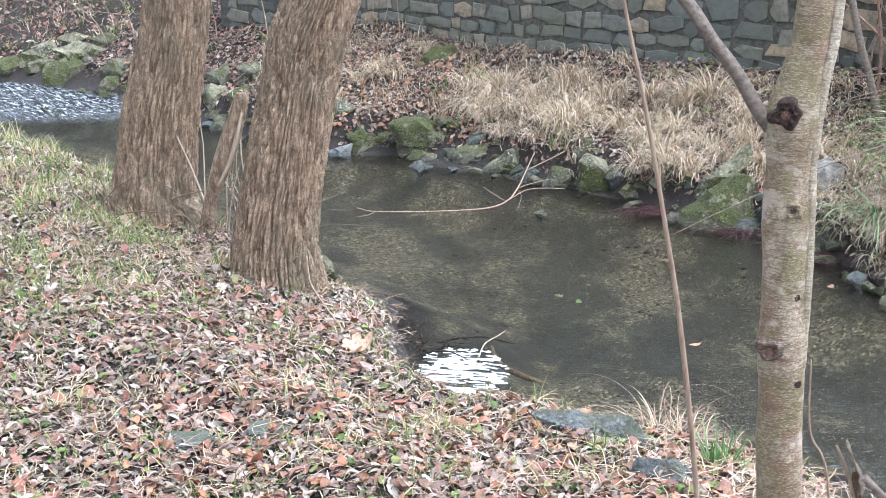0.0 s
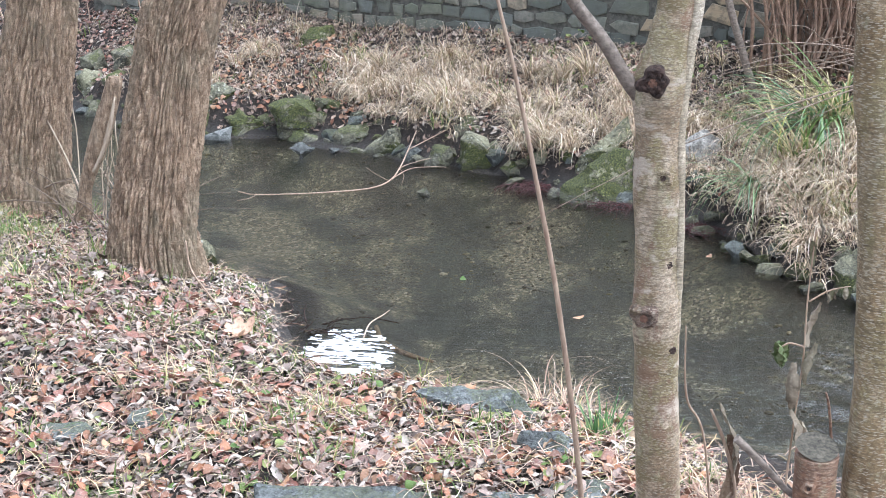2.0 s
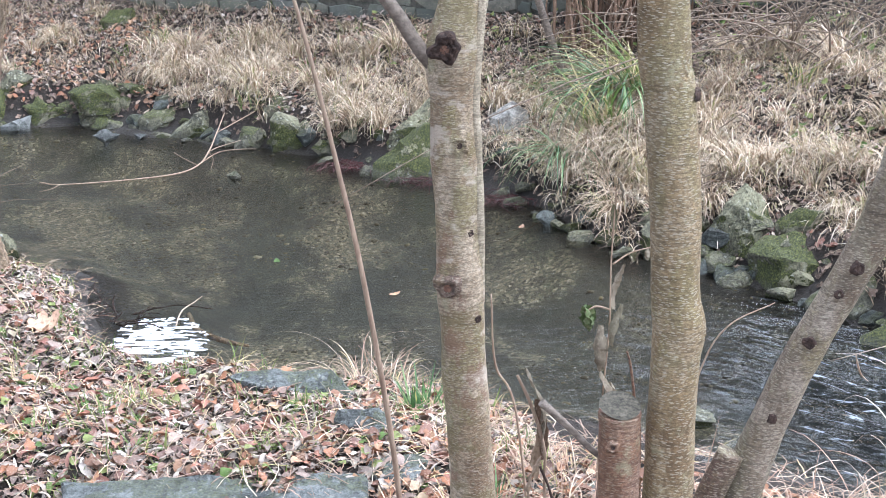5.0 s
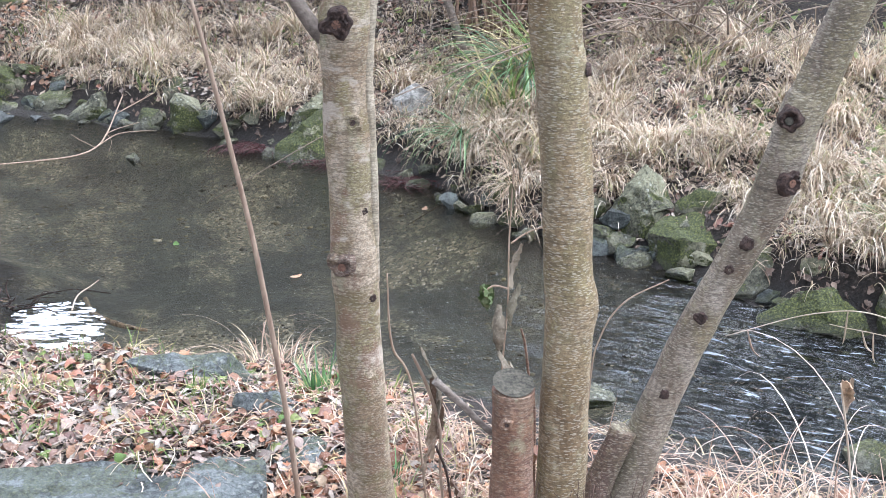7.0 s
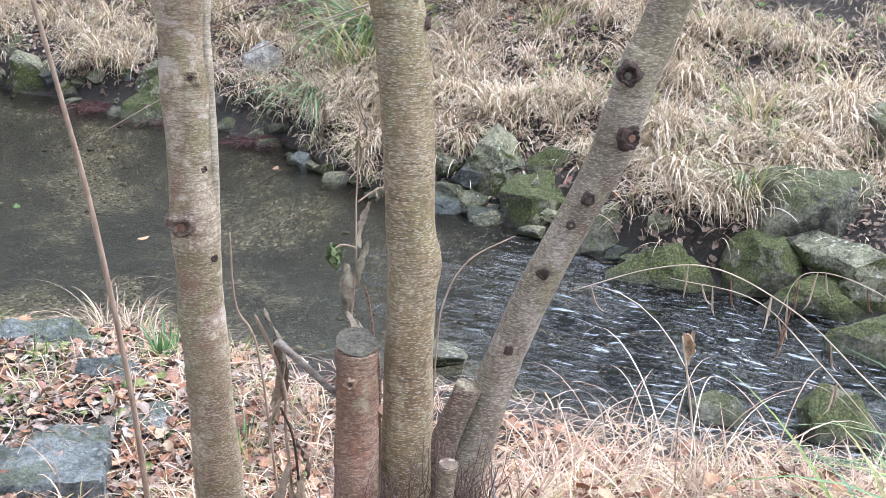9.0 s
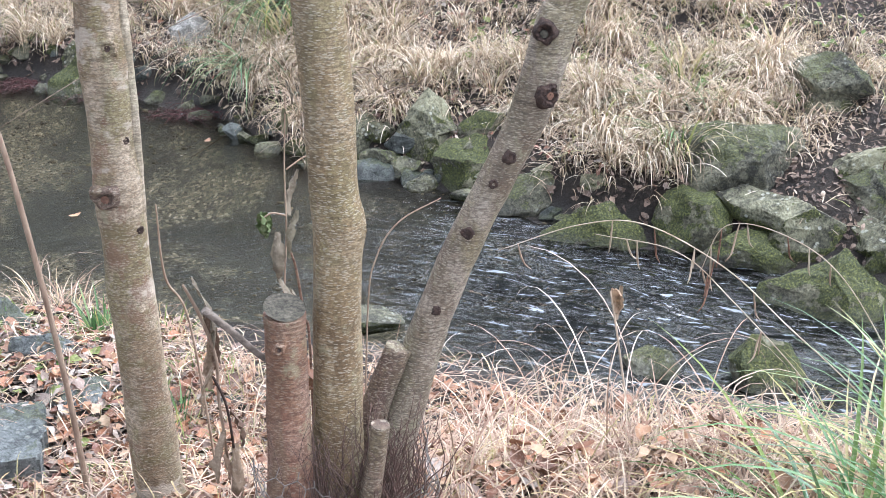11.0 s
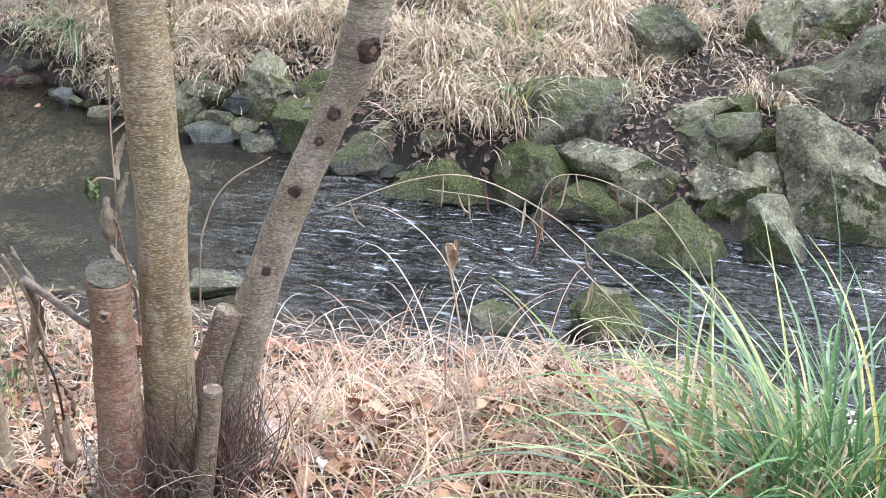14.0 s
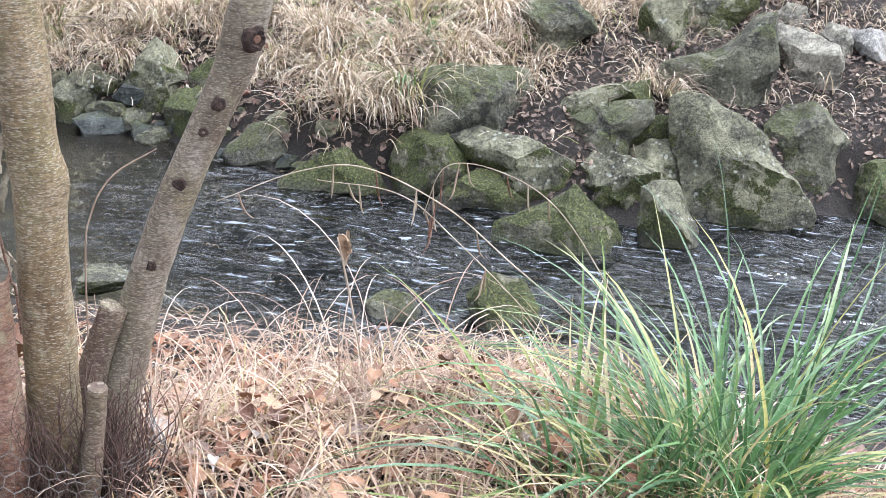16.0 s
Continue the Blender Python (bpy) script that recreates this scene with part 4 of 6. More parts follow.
crag((4.59, 4.36, 0.32), -45, -19, 0.33, "d", [(-0.20, 0.03), (-0.06, 0.10), (0.17, 0.12), (0.19, 0.04), (0.09, -0.06), (-0.04, -0.11), (-0.13, -0.08)])
crag((4.84, 4.48, 0.40), -46, -18, 0.22, "c", [(-0.11, -0.01), (-0.03, 0.08), (0.09, 0.09), (0.11, -0.03), (0.04, -0.08), (-0.09, -0.08)])
crag((4.61, 4.57, 0.37), -44, -18, 0.26, "g", [(-0.21, -0.03), (-0.09, 0.03), (0.15, 0.09), (0.21, 0.06), (0.08, -0.01), (-0.05, -0.09), (-0.18, -0.10)])
crag((4.77, 4.26, 0.30), -47, -19, 0.17, "m", [(-0.12, -0.03), (-0.01, 0.05), (0.11, 0.07), (0.13, -0.04), (-0.07, -0.06)])
crag((5.35, 4.41, 0.52), -49, -16, 0.46, "d", [(-0.27, -0.15), (-0.24, -0.03), (-0.05, 0.03), (0.08, 0.10), (0.15, 0.21), (0.24, 0.23), (0.28, 0.02), (0.25, -0.09), (0.04, -0.20), (-0.16, -0.21)])
crag((5.86, 4.25, 0.52), -53, -15, 0.31, "y", [(-0.18, 0.05), (-0.15, 0.13), (0.04, 0.09), (0.14, 0.05), (0.17, -0.02), (0.13, -0.09), (-0.03, -0.15), (-0.13, -0.09)])
# A brown rotten log, built as one of the buff stones.
crag((6.10, 4.25, 0.55), -54, -15, 0.16, "y", [(-0.09, 0.03), (-0.05, 0.10), (0.04, 0.08), (0.09, -0.03), (0.05, -0.10), (-0.00, -0.03)])
crag((6.26, 4.17, 0.54), -56, -15, 0.22, "b", [(-0.12, 0.04), (-0.01, 0.10), (0.09, 0.08), (0.12, -0.08), (-0.01, -0.08)])
crag((5.41, 3.85, 0.23), -54, -19, 0.44, "d", [(-0.23, 0.09), (-0.14, 0.17), (0.02, 0.19), (0.14, 0.11), (0.21, 0.05), (0.19, -0.06), (0.08, -0.16), (-0.03, -0.19), (-0.15, -0.11)])
crag((5.60, 3.47, 0.09), -57, -20, 0.39, "m", [(-0.18, 0.02), (-0.09, 0.11), (0.11, 0.15), (0.19, -0.00), (0.11, -0.11), (-0.12, -0.15), (-0.18, -0.07)])
crag((4.80, 5.05, 0.60), -42, -15, 0.42, "d", [(-0.22, 0.10), (-0.15, 0.16), (0.05, 0.16), (0.19, 0.07), (0.21, -0.01), (0.13, -0.05), (0.08, -0.17), (-0.07, -0.15), (-0.10, -0.06)])
crag((5.34, 4.80, 0.64), -47, -14, 0.25, "g", [(-0.12, -0.08), (-0.10, 0.06), (-0.01, 0.16), (0.10, 0.17), (0.12, -0.00), (0.10, -0.15), (-0.05, -0.15)])
crag((5.77, 4.79, 0.66), -49, -14, 0.36, "g", [(-0.19, -0.01), (-0.16, 0.08), (0.18, 0.13), (0.19, -0.00), (0.06, -0.09), (-0.16, -0.13)])
crag((6.12, 4.58, 0.62), -52, -14, 0.16, "y", [(-0.08, -0.03), (-0.03, 0.05), (0.06, 0.04), (0.09, -0.02), (0.01, -0.05)])
crag((2.89, 6.59, 0.14), -22, -18, 0.28, "p", [(-0.14, -0.01), (-0.04, 0.09), (0.09, 0.12), (0.14, 0.02), (0.12, -0.09), (-0.06, -0.12), (-0.13, -0.10)])
crag((3.17, 6.27, 0.26), -25, -18, 0.30, "g", [(-0.17, -0.05), (-0.04, 0.14), (0.00, 0.18), (0.07, 0.12), (0.15, -0.04), (0.16, -0.08), (0.06, -0.14), (0.03, -0.18), (-0.12, -0.15), (-0.16, -0.12)])
crag((2.88, 6.31, 0.04), -23, -19, 0.19, "w", [(-0.15, 0.01), (-0.02, 0.06), (0.14, 0.05), (0.15, -0.05), (0.03, -0.06), (-0.11, -0.04)])
crag((3.04, 6.10, 0.03), -25, -20, 0.14, "w", [(-0.09, 0.00), (-0.08, 0.05), (0.08, 0.04), (0.09, -0.03), (-0.02, -0.04)])
crag((3.28, 5.93, 0.13), -27, -19, 0.32, "m", [(-0.20, 0.03), (-0.14, 0.12), (-0.01, 0.14), (0.15, 0.12), (0.20, 0.00), (0.20, -0.10), (0.08, -0.14), (-0.15, -0.14), (-0.20, -0.08)])
crag((3.39, 6.08, 0.29), -27, -17, 0.21, "m", [(-0.11, -0.01), (-0.01, 0.07), (0.10, 0.05), (0.11, -0.04), (-0.02, -0.07), (-0.10, -0.05)])
crag((3.43, 5.53, 0.12), -30, -20, 0.26, "d", [(-0.22, -0.09), (-0.10, 0.03), (0.13, 0.10), (0.22, 0.03), (0.22, -0.07), (0.07, -0.10), (-0.15, -0.10)])
crag((3.49, 5.06, 0.07), -33, -22, 0.28, "m", [(-0.23, -0.05), (-0.09, 0.06), (0.04, 0.10), (0.16, 0.07), (0.23, -0.01), (0.18, -0.08), (0.02, -0.10), (-0.17, -0.09)])
crag((3.30, 3.56, 0.07), -41, -27, 0.23, "m", [(-0.13, 0.01), (-0.05, 0.10), (0.07, 0.08), (0.13, -0.02), (0.04, -0.10), (-0.10, -0.11)])
crag((2.98, 3.84, 0.03), -36, -27, 0.16, "d", [(-0.11, 0.00), (-0.03, 0.05), (0.06, 0.04), (0.11, -0.03), (0.02, -0.05), (-0.08, -0.05)])
crag((-0.85, 10.69, 0.04), 5, -13, 0.18, "f", [(-0.11, -0.01), (0.03, 0.03), (0.11, 0.05), (0.09, -0.04), (-0.04, -0.05)])
crag((-0.65, 10.86, 0.09), 4, -12, 0.32, "m", [(-0.19, 0.06), (-0.01, 0.11), (0.07, 0.06), (0.17, -0.03), (0.19, -0.11), (0.03, -0.11), (-0.14, -0.03)])
crag((-0.84, 11.02, 0.30), 5, -11, 0.23, "g", [(-0.11, -0.01), (-0.05, 0.07), (0.04, 0.09), (0.11, 0.01), (0.10, -0.08), (-0.07, -0.08)])
crag((-1.00, 10.93, 0.14), 6, -12, 0.22, "m", [(-0.10, 0.06), (0.06, 0.12), (0.12, 0.06), (0.10, -0.05), (-0.02, -0.13), (-0.12, -0.12)])
crag((-0.47, 10.86, 0.11), 3, -12, 0.19, "d", [(-0.10, 0.02), (-0.00, 0.06), (0.10, 0.01), (0.10, -0.06), (-0.01, -0.06)])
crag((-0.12, 10.68, 0.16), 1, -12, 0.33, "m", [(-0.29, 0.09), (-0.16, 0.14), (0.10, 0.11), (0.28, -0.04), (0.29, -0.13), (0.12, -0.14), (-0.03, -0.10), (-0.22, -0.06)])
crag((-0.26, 10.71, 0.06), 2, -13, 0.14, "w", [(-0.10, 0.01), (0.01, 0.04), (0.10, -0.01), (0.00, -0.04)])
crag((0.26, 10.29, 0.10), -1, -13, 0.19, "d", [(-0.17, -0.02), (-0.04, 0.07), (0.16, 0.07), (0.17, -0.04), (-0.01, -0.08), (-0.15, -0.05)])
crag((0.49, 10.06, 0.10), -2, -13, 0.32, "p", [(-0.17, -0.09), (0.02, 0.09), (0.08, 0.11), (0.16, 0.06), (0.15, -0.07), (0.04, -0.11), (-0.10, -0.11)])
crag((-0.17, 10.11, 0.03), 1, -14, 0.10, "f", [(-0.10, 0.01), (-0.00, 0.04), (0.10, -0.00), (-0.02, -0.04)])
crag((0.08, 10.09, 0.02), 0, -14, 0.06, "f", [(-0.05, 0.01), (0.00, 0.02), (0.05, 0.00), (0.00, -0.02)])
crag((0.65, 9.76, 0.04), -3, -14, 0.16, "w", [(-0.08, 0.01), (-0.01, 0.06), (0.08, 0.03), (0.04, -0.06), (-0.05, -0.04)])
crag((0.85, 9.59, 0.07), -5, -14, 0.19, "d", [(-0.10, -0.02), (-0.03, 0.08), (0.07, 0.06), (0.09, -0.03), (0.00, -0.08)])
crag((1.21, 9.47, 0.11), -7, -14, 0.31, "p", [(-0.19, 0.09), (-0.15, 0.14), (0.03, 0.08), (0.19, -0.01), (0.19, -0.11), (0.02, -0.13), (-0.16, -0.10), (-0.19, -0.01)])
crag((1.34, 9.21, 0.05), -8, -15, 0.16, "m", [(-0.08, 0.00), (-0.02, 0.05), (0.08, 0.04), (0.08, -0.03), (-0.04, -0.05)])
crag((1.07, 9.76, 0.26), -6, -13, 0.17, "d", [(-0.08, -0.01), (0.00, 0.06), (0.09, 0.04), (0.08, -0.04), (-0.04, -0.06)])
crag((1.48, 9.35, 0.28), -9, -13, 0.17, "d", [(-0.08, 0.03), (-0.00, 0.07), (0.09, 0.04), (0.06, -0.08), (-0.07, -0.07)])
crag((1.92, 8.78, 0.32), -12, -14, 0.17, "g", [(-0.18, -0.15), (-0.15, -0.09), (0.05, 0.08), (0.13, 0.16), (0.17, 0.04), (0.09, -0.03), (-0.03, -0.13), (-0.11, -0.16)])
crag((1.82, 8.52, 0.15), -12, -15, 0.30, "m", [(-0.22, -0.06), (-0.10, 0.03), (0.09, 0.18), (0.22, 0.17), (0.21, -0.15), (0.04, -0.18), (-0.18, -0.13)])
crag((2.48, 8.42, 0.37), -16, -14, 0.23, "b", [(-0.13, 0.01), (-0.06, 0.07), (0.03, 0.10), (0.11, 0.04), (0.13, -0.08), (0.03, -0.10), (-0.10, -0.08)])
crag((2.37, 7.25, 0.04), -18, -18, 0.10, "w", [(-0.05, 0.01), (-0.01, 0.05), (0.05, 0.03), (0.05, -0.04), (-0.01, -0.05)])
crag((0.67, 8.80, 0.02), -4, -16, 0.09, "d", [(-0.05, 0.00), (0.01, 0.03), (0.04, -0.01), (0.01, -0.03)])
crag((-3.93, 14.06, 0.11), 16, -9, 0.39, "m", [(-0.25, 0.06), (-0.19, 0.14), (0.22, 0.12), (0.26, -0.03), (0.25, -0.12), (-0.10, -0.13), (-0.27, -0.09)])
crag((-4.71, 14.51, 0.15), 18, -9, 0.28, "m", [(-0.13, 0.07), (0.06, 0.10), (0.14, 0.02), (0.10, -0.06), (-0.15, -0.09)])
crag((-4.39, 14.54, 0.30), 17, -8, 0.31, "g", [(-0.19, -0.02), (-0.04, 0.03), (0.14, 0.10), (0.19, -0.01), (0.00, -0.11), (-0.14, -0.10)])
crag((-4.28, 14.41, 0.20), 17, -9, 0.21, "g", [(-0.18, -0.01), (0.09, 0.06), (0.18, -0.02), (-0.07, -0.06)])
crag((-3.33, 13.51, 0.11), 14, -10, 0.23, "m", [(-0.19, -0.01), (-0.07, 0.07), (0.17, 0.06), (0.18, -0.07), (-0.03, -0.07)])
crag((-3.31, 13.65, 0.24), 14, -9, 0.30, "d", [(-0.17, 0.02), (-0.05, 0.09), (0.18, 0.08), (0.17, -0.07), (-0.13, -0.09)])
crag((-3.87, 14.28, 0.33), 15, -9, 0.28, "g", [(-0.27, 0.03), (0.00, 0.10), (0.27, -0.01), (0.16, -0.11), (-0.19, -0.07)])
crag((-3.63, 14.46, 0.42), 14, -8, 0.21, "d", [(-0.15, 0.01), (0.03, 0.07), (0.15, -0.00), (0.02, -0.07)])
crag((-4.05, 14.72, 0.40), 15, -8, 0.23, "g", [(-0.17, -0.00), (0.02, 0.07), (0.17, 0.01), (0.00, -0.07)])
crag((-2.09, 12.17, 0.23), 10, -11, 0.21, "g", [(-0.10, 0.03), (-0.02, 0.10), (0.11, 0.05), (0.10, -0.11), (-0.08, -0.10)])
crag((-2.10, 12.56, 0.36), 9, -10, 0.25, "d", [(-0.12, 0.01), (0.07, 0.08), (0.12, -0.05), (-0.10, -0.08)])
crag((-1.82, 11.92, 0.28), 9, -11, 0.22, "m", [(-0.11, 0.00), (0.03, 0.08), (0.11, 0.03), (0.07, -0.08), (-0.08, -0.08)])
crag((-1.78, 12.44, 0.42), 8, -10, 0.25, "d", [(-0.13, 0.02), (0.03, 0.08), (0.13, 0.01), (0.07, -0.08), (-0.11, -0.07)])
crag((-0.01, 11.80, 0.61), 0, -9, 0.28, "m", [(-0.14, 0.01), (-0.06, 0.08), (0.11, 0.09), (0.14, -0.02), (0.06, -0.09), (-0.09, -0.09)])
crag((0.57, 4.87, 0.24), -5, -25, 0.20, "n", [(-0.21, 0.05), (-0.15, 0.07), (0.13, 0.05), (0.21, -0.03), (0.21, -0.07), (0.06, -0.07), (-0.09, -0.04), (-0.17, 0.01)])
crag((0.79, 4.25, 0.34), -9, -27, 0.21, "n", [(-0.12, 0.02), (-0.10, 0.06), (0.02, 0.06), (0.11, 0.00), (0.12, -0.07), (-0.05, -0.06)])
crag((0.82, 3.88, 0.35), -10, -29, 0.18, "n", [(-0.14, 0.01), (-0.10, 0.06), (0.05, 0.05), (0.15, -0.01), (0.13, -0.06), (-0.05, -0.05), (-0.14, -0.03)])
crag((1.30, 3.63, 0.34), -18, -30, 0.14, "n", [(-0.14, 0.01), (-0.05, 0.04), (0.11, 0.04), (0.14, -0.01), (0.02, -0.04), (-0.12, -0.03)])
rock(2.14, 4.64, -0.00, 0.25, 0.19, 0.06, "p", "boulder", 46)
rock(-0.72, 7.53, -0.00, 0.15, 0.11, 0.19, "g", "boulder", 50)
rock(-1.92, 6.24, 0.30, 0.3, 0.2, 0.03, "n", "flat", 65)
rock(-1.00, 4.66, 0.30, 0.22, 0.16, 0.035, "n", "flat", 66)
rock(-0.68, 4.74, 0.30, 0.2, 0.14, 0.035, "n", "flat", 67)


def slab(corners, z, thick, kind, seed):
    """A flat-topped split block with ragged edges. corners: far left, far right, near right, near left."""
    r = np.random.RandomState(seed)
    nx, ny = 72, 28
    a, b, c, d = (np.array(p, float) for p in corners)
    mid = (a + b + c + d) / 4
    verts, faces = [], []
    for j in range(ny + 3):
        for i in range(nx + 3):
            u, v = min(max(i - 1, 0), nx) / nx, min(max(j - 1, 0), ny) / ny
            rim = i in (0, nx + 2) or j in (0, ny + 2)
            p = (a * (1 - u) + b * u) * (1 - v) + (d * (1 - u) + c * u) * v - mid
            q = Vector((p[0] + seed, p[1], 0))
            edge = 1.0 if min(u, 1 - u, v, 1 - v) < 1e-6 else 0.0
            wob = Vector((noise.noise(q * 7), noise.noise(q * 7 + Vector((9, 0, 0))), 0)) * .03 + Vector((noise.noise(q * 30), noise.noise(q * 30 + Vector((5, 0, 0))), 0)) * .012
            h = .018 * noise.noise(q * 5) + .01 * round(2.5 * noise.noise(Vector((q.x * 9, q.y * 16, 2)))) / 2 + .006 * noise.noise(q * 40) - .012 * edge
            verts.append((p[0] + wob.x * edge, p[1] + wob.y * edge, -thick if rim else h))
    w = nx + 3
    for j in range(ny + 2):
        for i in range(nx + 2):
            k = j * w + i
            faces.append((k, k + w, k + w + 1, k + 1))
    ob = mesh_object("stone_slab", verts, faces, ROCK[kind])
    ob.data.set_sharp_from_angle(angle=radians(35))
    ob.location = (mid[0], mid[1], z)
    return tagged(ob, "long dark blue-grey split stone slab set in the leafy bank", "rock", "flat stones and slabs in the near bank")


slab([(-.27, 4.03), (.69, 3.83), (.62, 3.48), (-.2, 3.68)], .405, .24, "n", 3)

# small stones along the far waterline
rs = random.Random(77)
for (ax, ay), (bx, by) in zip(FAR[2:17], FAR[3:18]):
    for _ in range(max(1, int(math.hypot(bx - ax, by - ay) / .045))):
        t, o, s = rs.random(), rs.uniform(-.1, .24), rs.choice((.05, .07, .09, .12, .15, .19))
        ux, uy = bx - ax, by - ay
        ln = math.hypot(ux, uy)
        x, y = ax + ux * t - uy / ln * o, ay + uy * t + ux / ln * o
        rock(x, y, max(-.02, float(height(x, y)) - .02), s, s * .8, s * rs.uniform(.35, .6), rs.choice("ddgmw"), "boulder", 400 + int(x * 1000) % 977)

def band(line, sign, x0, x1, y0, y1, lo, hi):
    """Gives n random places within a box whose distance from a shore lies between lo and hi."""
    def pick(n, seed):
        rs = np.random.RandomState(seed)
        out = np.zeros((0, 2))
        while len(out) < n:
            p = rs.rand(n, 2) * (x1 - x0, y1 - y0) + (x0, y0)
            d = sign * side(line, p[:, 0], p[:, 1])
            out = np.vstack([out, p[(d > lo) & (d < hi)]])
        return out[:n].tolist()
    return pick


def near_side(x0, x1, y0, y1, lo=.02, hi=9):
    return band(NEAR, -1, x0, x1, y0, y1, lo, hi)


def far_side(x0, x1, y0, y1, lo=.1, hi=2.7):
    return band(FAR, 1, x0, x1, y0, y1, lo, hi)


# ---- grass ----


def blade_mesh(name, n, spread, length, width, lean, droop, seed, mat, segs=5, flop=None, fold=0.0):
    """Tapered strips that start near the origin and arch outward. flop: a direction that the tuft leans to."""
    r = random.Random(seed)
    verts, faces = [], []
    for _ in range(n):
        a = r.uniform(0, 2 * math.pi)
        rad = spread * math.sqrt(r.random())
        x, y, z = rad * math.cos(a), rad * math.sin(a), -.02
        az = a + r.gauss(0, .7)
        if flop is not None and r.random() < .75:
            az = flop + r.gauss(0, .55)
        ln = r.uniform(*length)
        th = r.uniform(*lean)
        dr = r.uniform(*droop)
        w = width * r.uniform(.6, 1.3)
        twist = r.uniform(-.5, .5)
        start = len(verts)
        for i in range(segs + 1):
            t = i / segs
            ww = w * (1 - t ** 2.2) * .5 * min(1, .55 + t * 2)
            s = az + math.pi / 2 + twist * t
            sx, sy = math.cos(s), math.sin(s)
            if i < segs:
                if fold:
                    verts += [(x - sx * ww, y - sy * ww, z + fold * ww), (x, y, z), (x + sx * ww, y + sy * ww, z + fold * ww)]
                else:
                    verts += [(x - sx * ww, y - sy * ww, z), (x + sx * ww, y + sy * ww, z)]
            else:
                verts.append((x, y, z))
            k = th + dr * t ** 1.4
            st = ln / segs
            x += math.cos(az) * math.sin(k) * st
            y += math.sin(az) * math.sin(k) * st
            z += math.cos(k) * st
            az += twist * .15
        m = 3 if fold else 2
        for i in range(segs - 1):
            b = start + m * i
            for j in range(m - 1):
                faces.append((b + j, b + j + 1, b + m + j + 1, b + m + j))
        b = start + m * (segs - 1)
        for j in range(m - 1):
            faces.append((b + j, b + j + 1, b + m))
    me = bpy.data.meshes.new(name)
    me.from_pydata(verts, [], faces)
    me.polygons.foreach_set("use_smooth", [True] * len(me.polygons))
    me.materials.append(mat)
    return me


def gz(x, y):
    return float(ground_z(np.array([x]), np.array([y]))[0])


def tuft(name, me, x, y, scale, yaw, label, category, group="", z=None):
    ob = new(name, me)
    ob.location = (x, y, gz(x, y) if z is None else z)
    ob.rotation_euler = (0, 0, yaw)
    ob.scale = (scale, scale, scale)
    return tagged(ob, label, category, group)


DOWN = radians(-120)
far_tufts = [blade_mesh("dry_tuft", 100, .06, (.2, .42), .008, (.15, .9), (1.5, 3.0), 40 + k, STRAW, 7, DOWN if k < 4 else None) for k in range(7)]
far_label = "tuft of dry straw-coloured grass drooping over the far bank"
r = random.Random(21)


def scatter_far(n, x0, x1, y0, y1, lo, hi, smin, smax):
    for x, y in far_side(x0, x1, y0, y1, lo, hi)(n, n):
        if any((x - a) ** 2 + (y - b) ** 2 < c * c for a, b, c in CLEAR):
            continue
        tuft("dry_grass_tuft", r.choice(far_tufts), x, y, r.uniform(smin, smax), r.uniform(-.5, .5), far_label, "grass", "dry tufts on the far bank")


scatter_far(46, .2, 2.5, 8.8, 11.4, .16, 1.15, .7, 1.15)
scatter_far(15, 1.0, 2.4, 8.6, 9.9, .12, .5, .7, 1.0)
scatter_far(30, 2.5, 3.4, 6.5, 8.4, .12, .9, .8, 1.2)
scatter_far(54, 3.1, 5.0, 5.2, 8.2, .45, 1.9, .7, 1.1)
scatter_far(24, 3.4, 4.4, 4.9, 6.0, .15, .8, .8, 1.2)
scatter_far(10, 4.4, 5.6, 4.3, 5.4, .6, 1.5, .5, .8)
scatter_far(8, -1.5, .3, 10.9, 12.5, .4, 1.6, .5, .8)

def blade_field(name, pick, clumps, per, spread, length, width, lean, droop, seed, mat, label, flop=None, segs=6):
    """Matted grass as one mesh: many small clumps of tapered, drooping blades."""
    rs = np.random.RandomState(seed)
    c = np.array(pick(clumps, seed))
    c = c[[not any((x - a) ** 2 + (y - b) ** 2 < (q * .8) ** 2 for a, b, q in CLEAR) for x, y in c]]
    size = np.repeat(rs.uniform(.6, 1.25, len(c)), per)
    turn = np.repeat(rs.uniform(0, 6.28, len(c)) if flop is None else flop + rs.normal(0, .5, len(c)), per)
    p = np.repeat(c, per, 0) + rs.normal(0, spread, (len(c) * per, 2))
    n = len(p)
    x, y = p[:, 0], p[:, 1]
    z = ground_z(x, y) - .015
    az = turn + rs.normal(0, .9, n)
    ln, th, dr = rs.uniform(*length, n) * size, rs.uniform(*lean, n), rs.uniform(*droop, n)
    w, twist = width * rs.uniform(.6, 1.4, n), rs.uniform(-.5, .5, n)
    rows = []
    for i in range(segs + 1):
        t = i / segs
        half = w * (1 - .93 * t ** 2.2) * .5
        a = az + math.pi / 2 + twist * t
        for sign in (-1, 1):
            rows.append(np.stack([x + sign * np.cos(a) * half, y + sign * np.sin(a) * half, z], 1))
        k = th + dr * t ** 1.4
        x, y, z = x + np.cos(az) * np.sin(k) * ln / segs, y + np.sin(az) * np.sin(k) * ln / segs, z + np.cos(k) * ln / segs
        z = np.maximum(z, .004)
        az = az + twist * .15
    verts = np.stack(rows, 1).reshape(-1, 3)
    b = (np.arange(n) * 2 * (segs + 1))[:, None] + 2 * np.arange(segs)[None]
    faces = np.stack([b, b + 1, b + 3, b + 2], 2).reshape(-1, 4)
    return tagged(mesh_object(name, verts.tolist(), faces.tolist(), mat), label, "grass", kind="stuff")


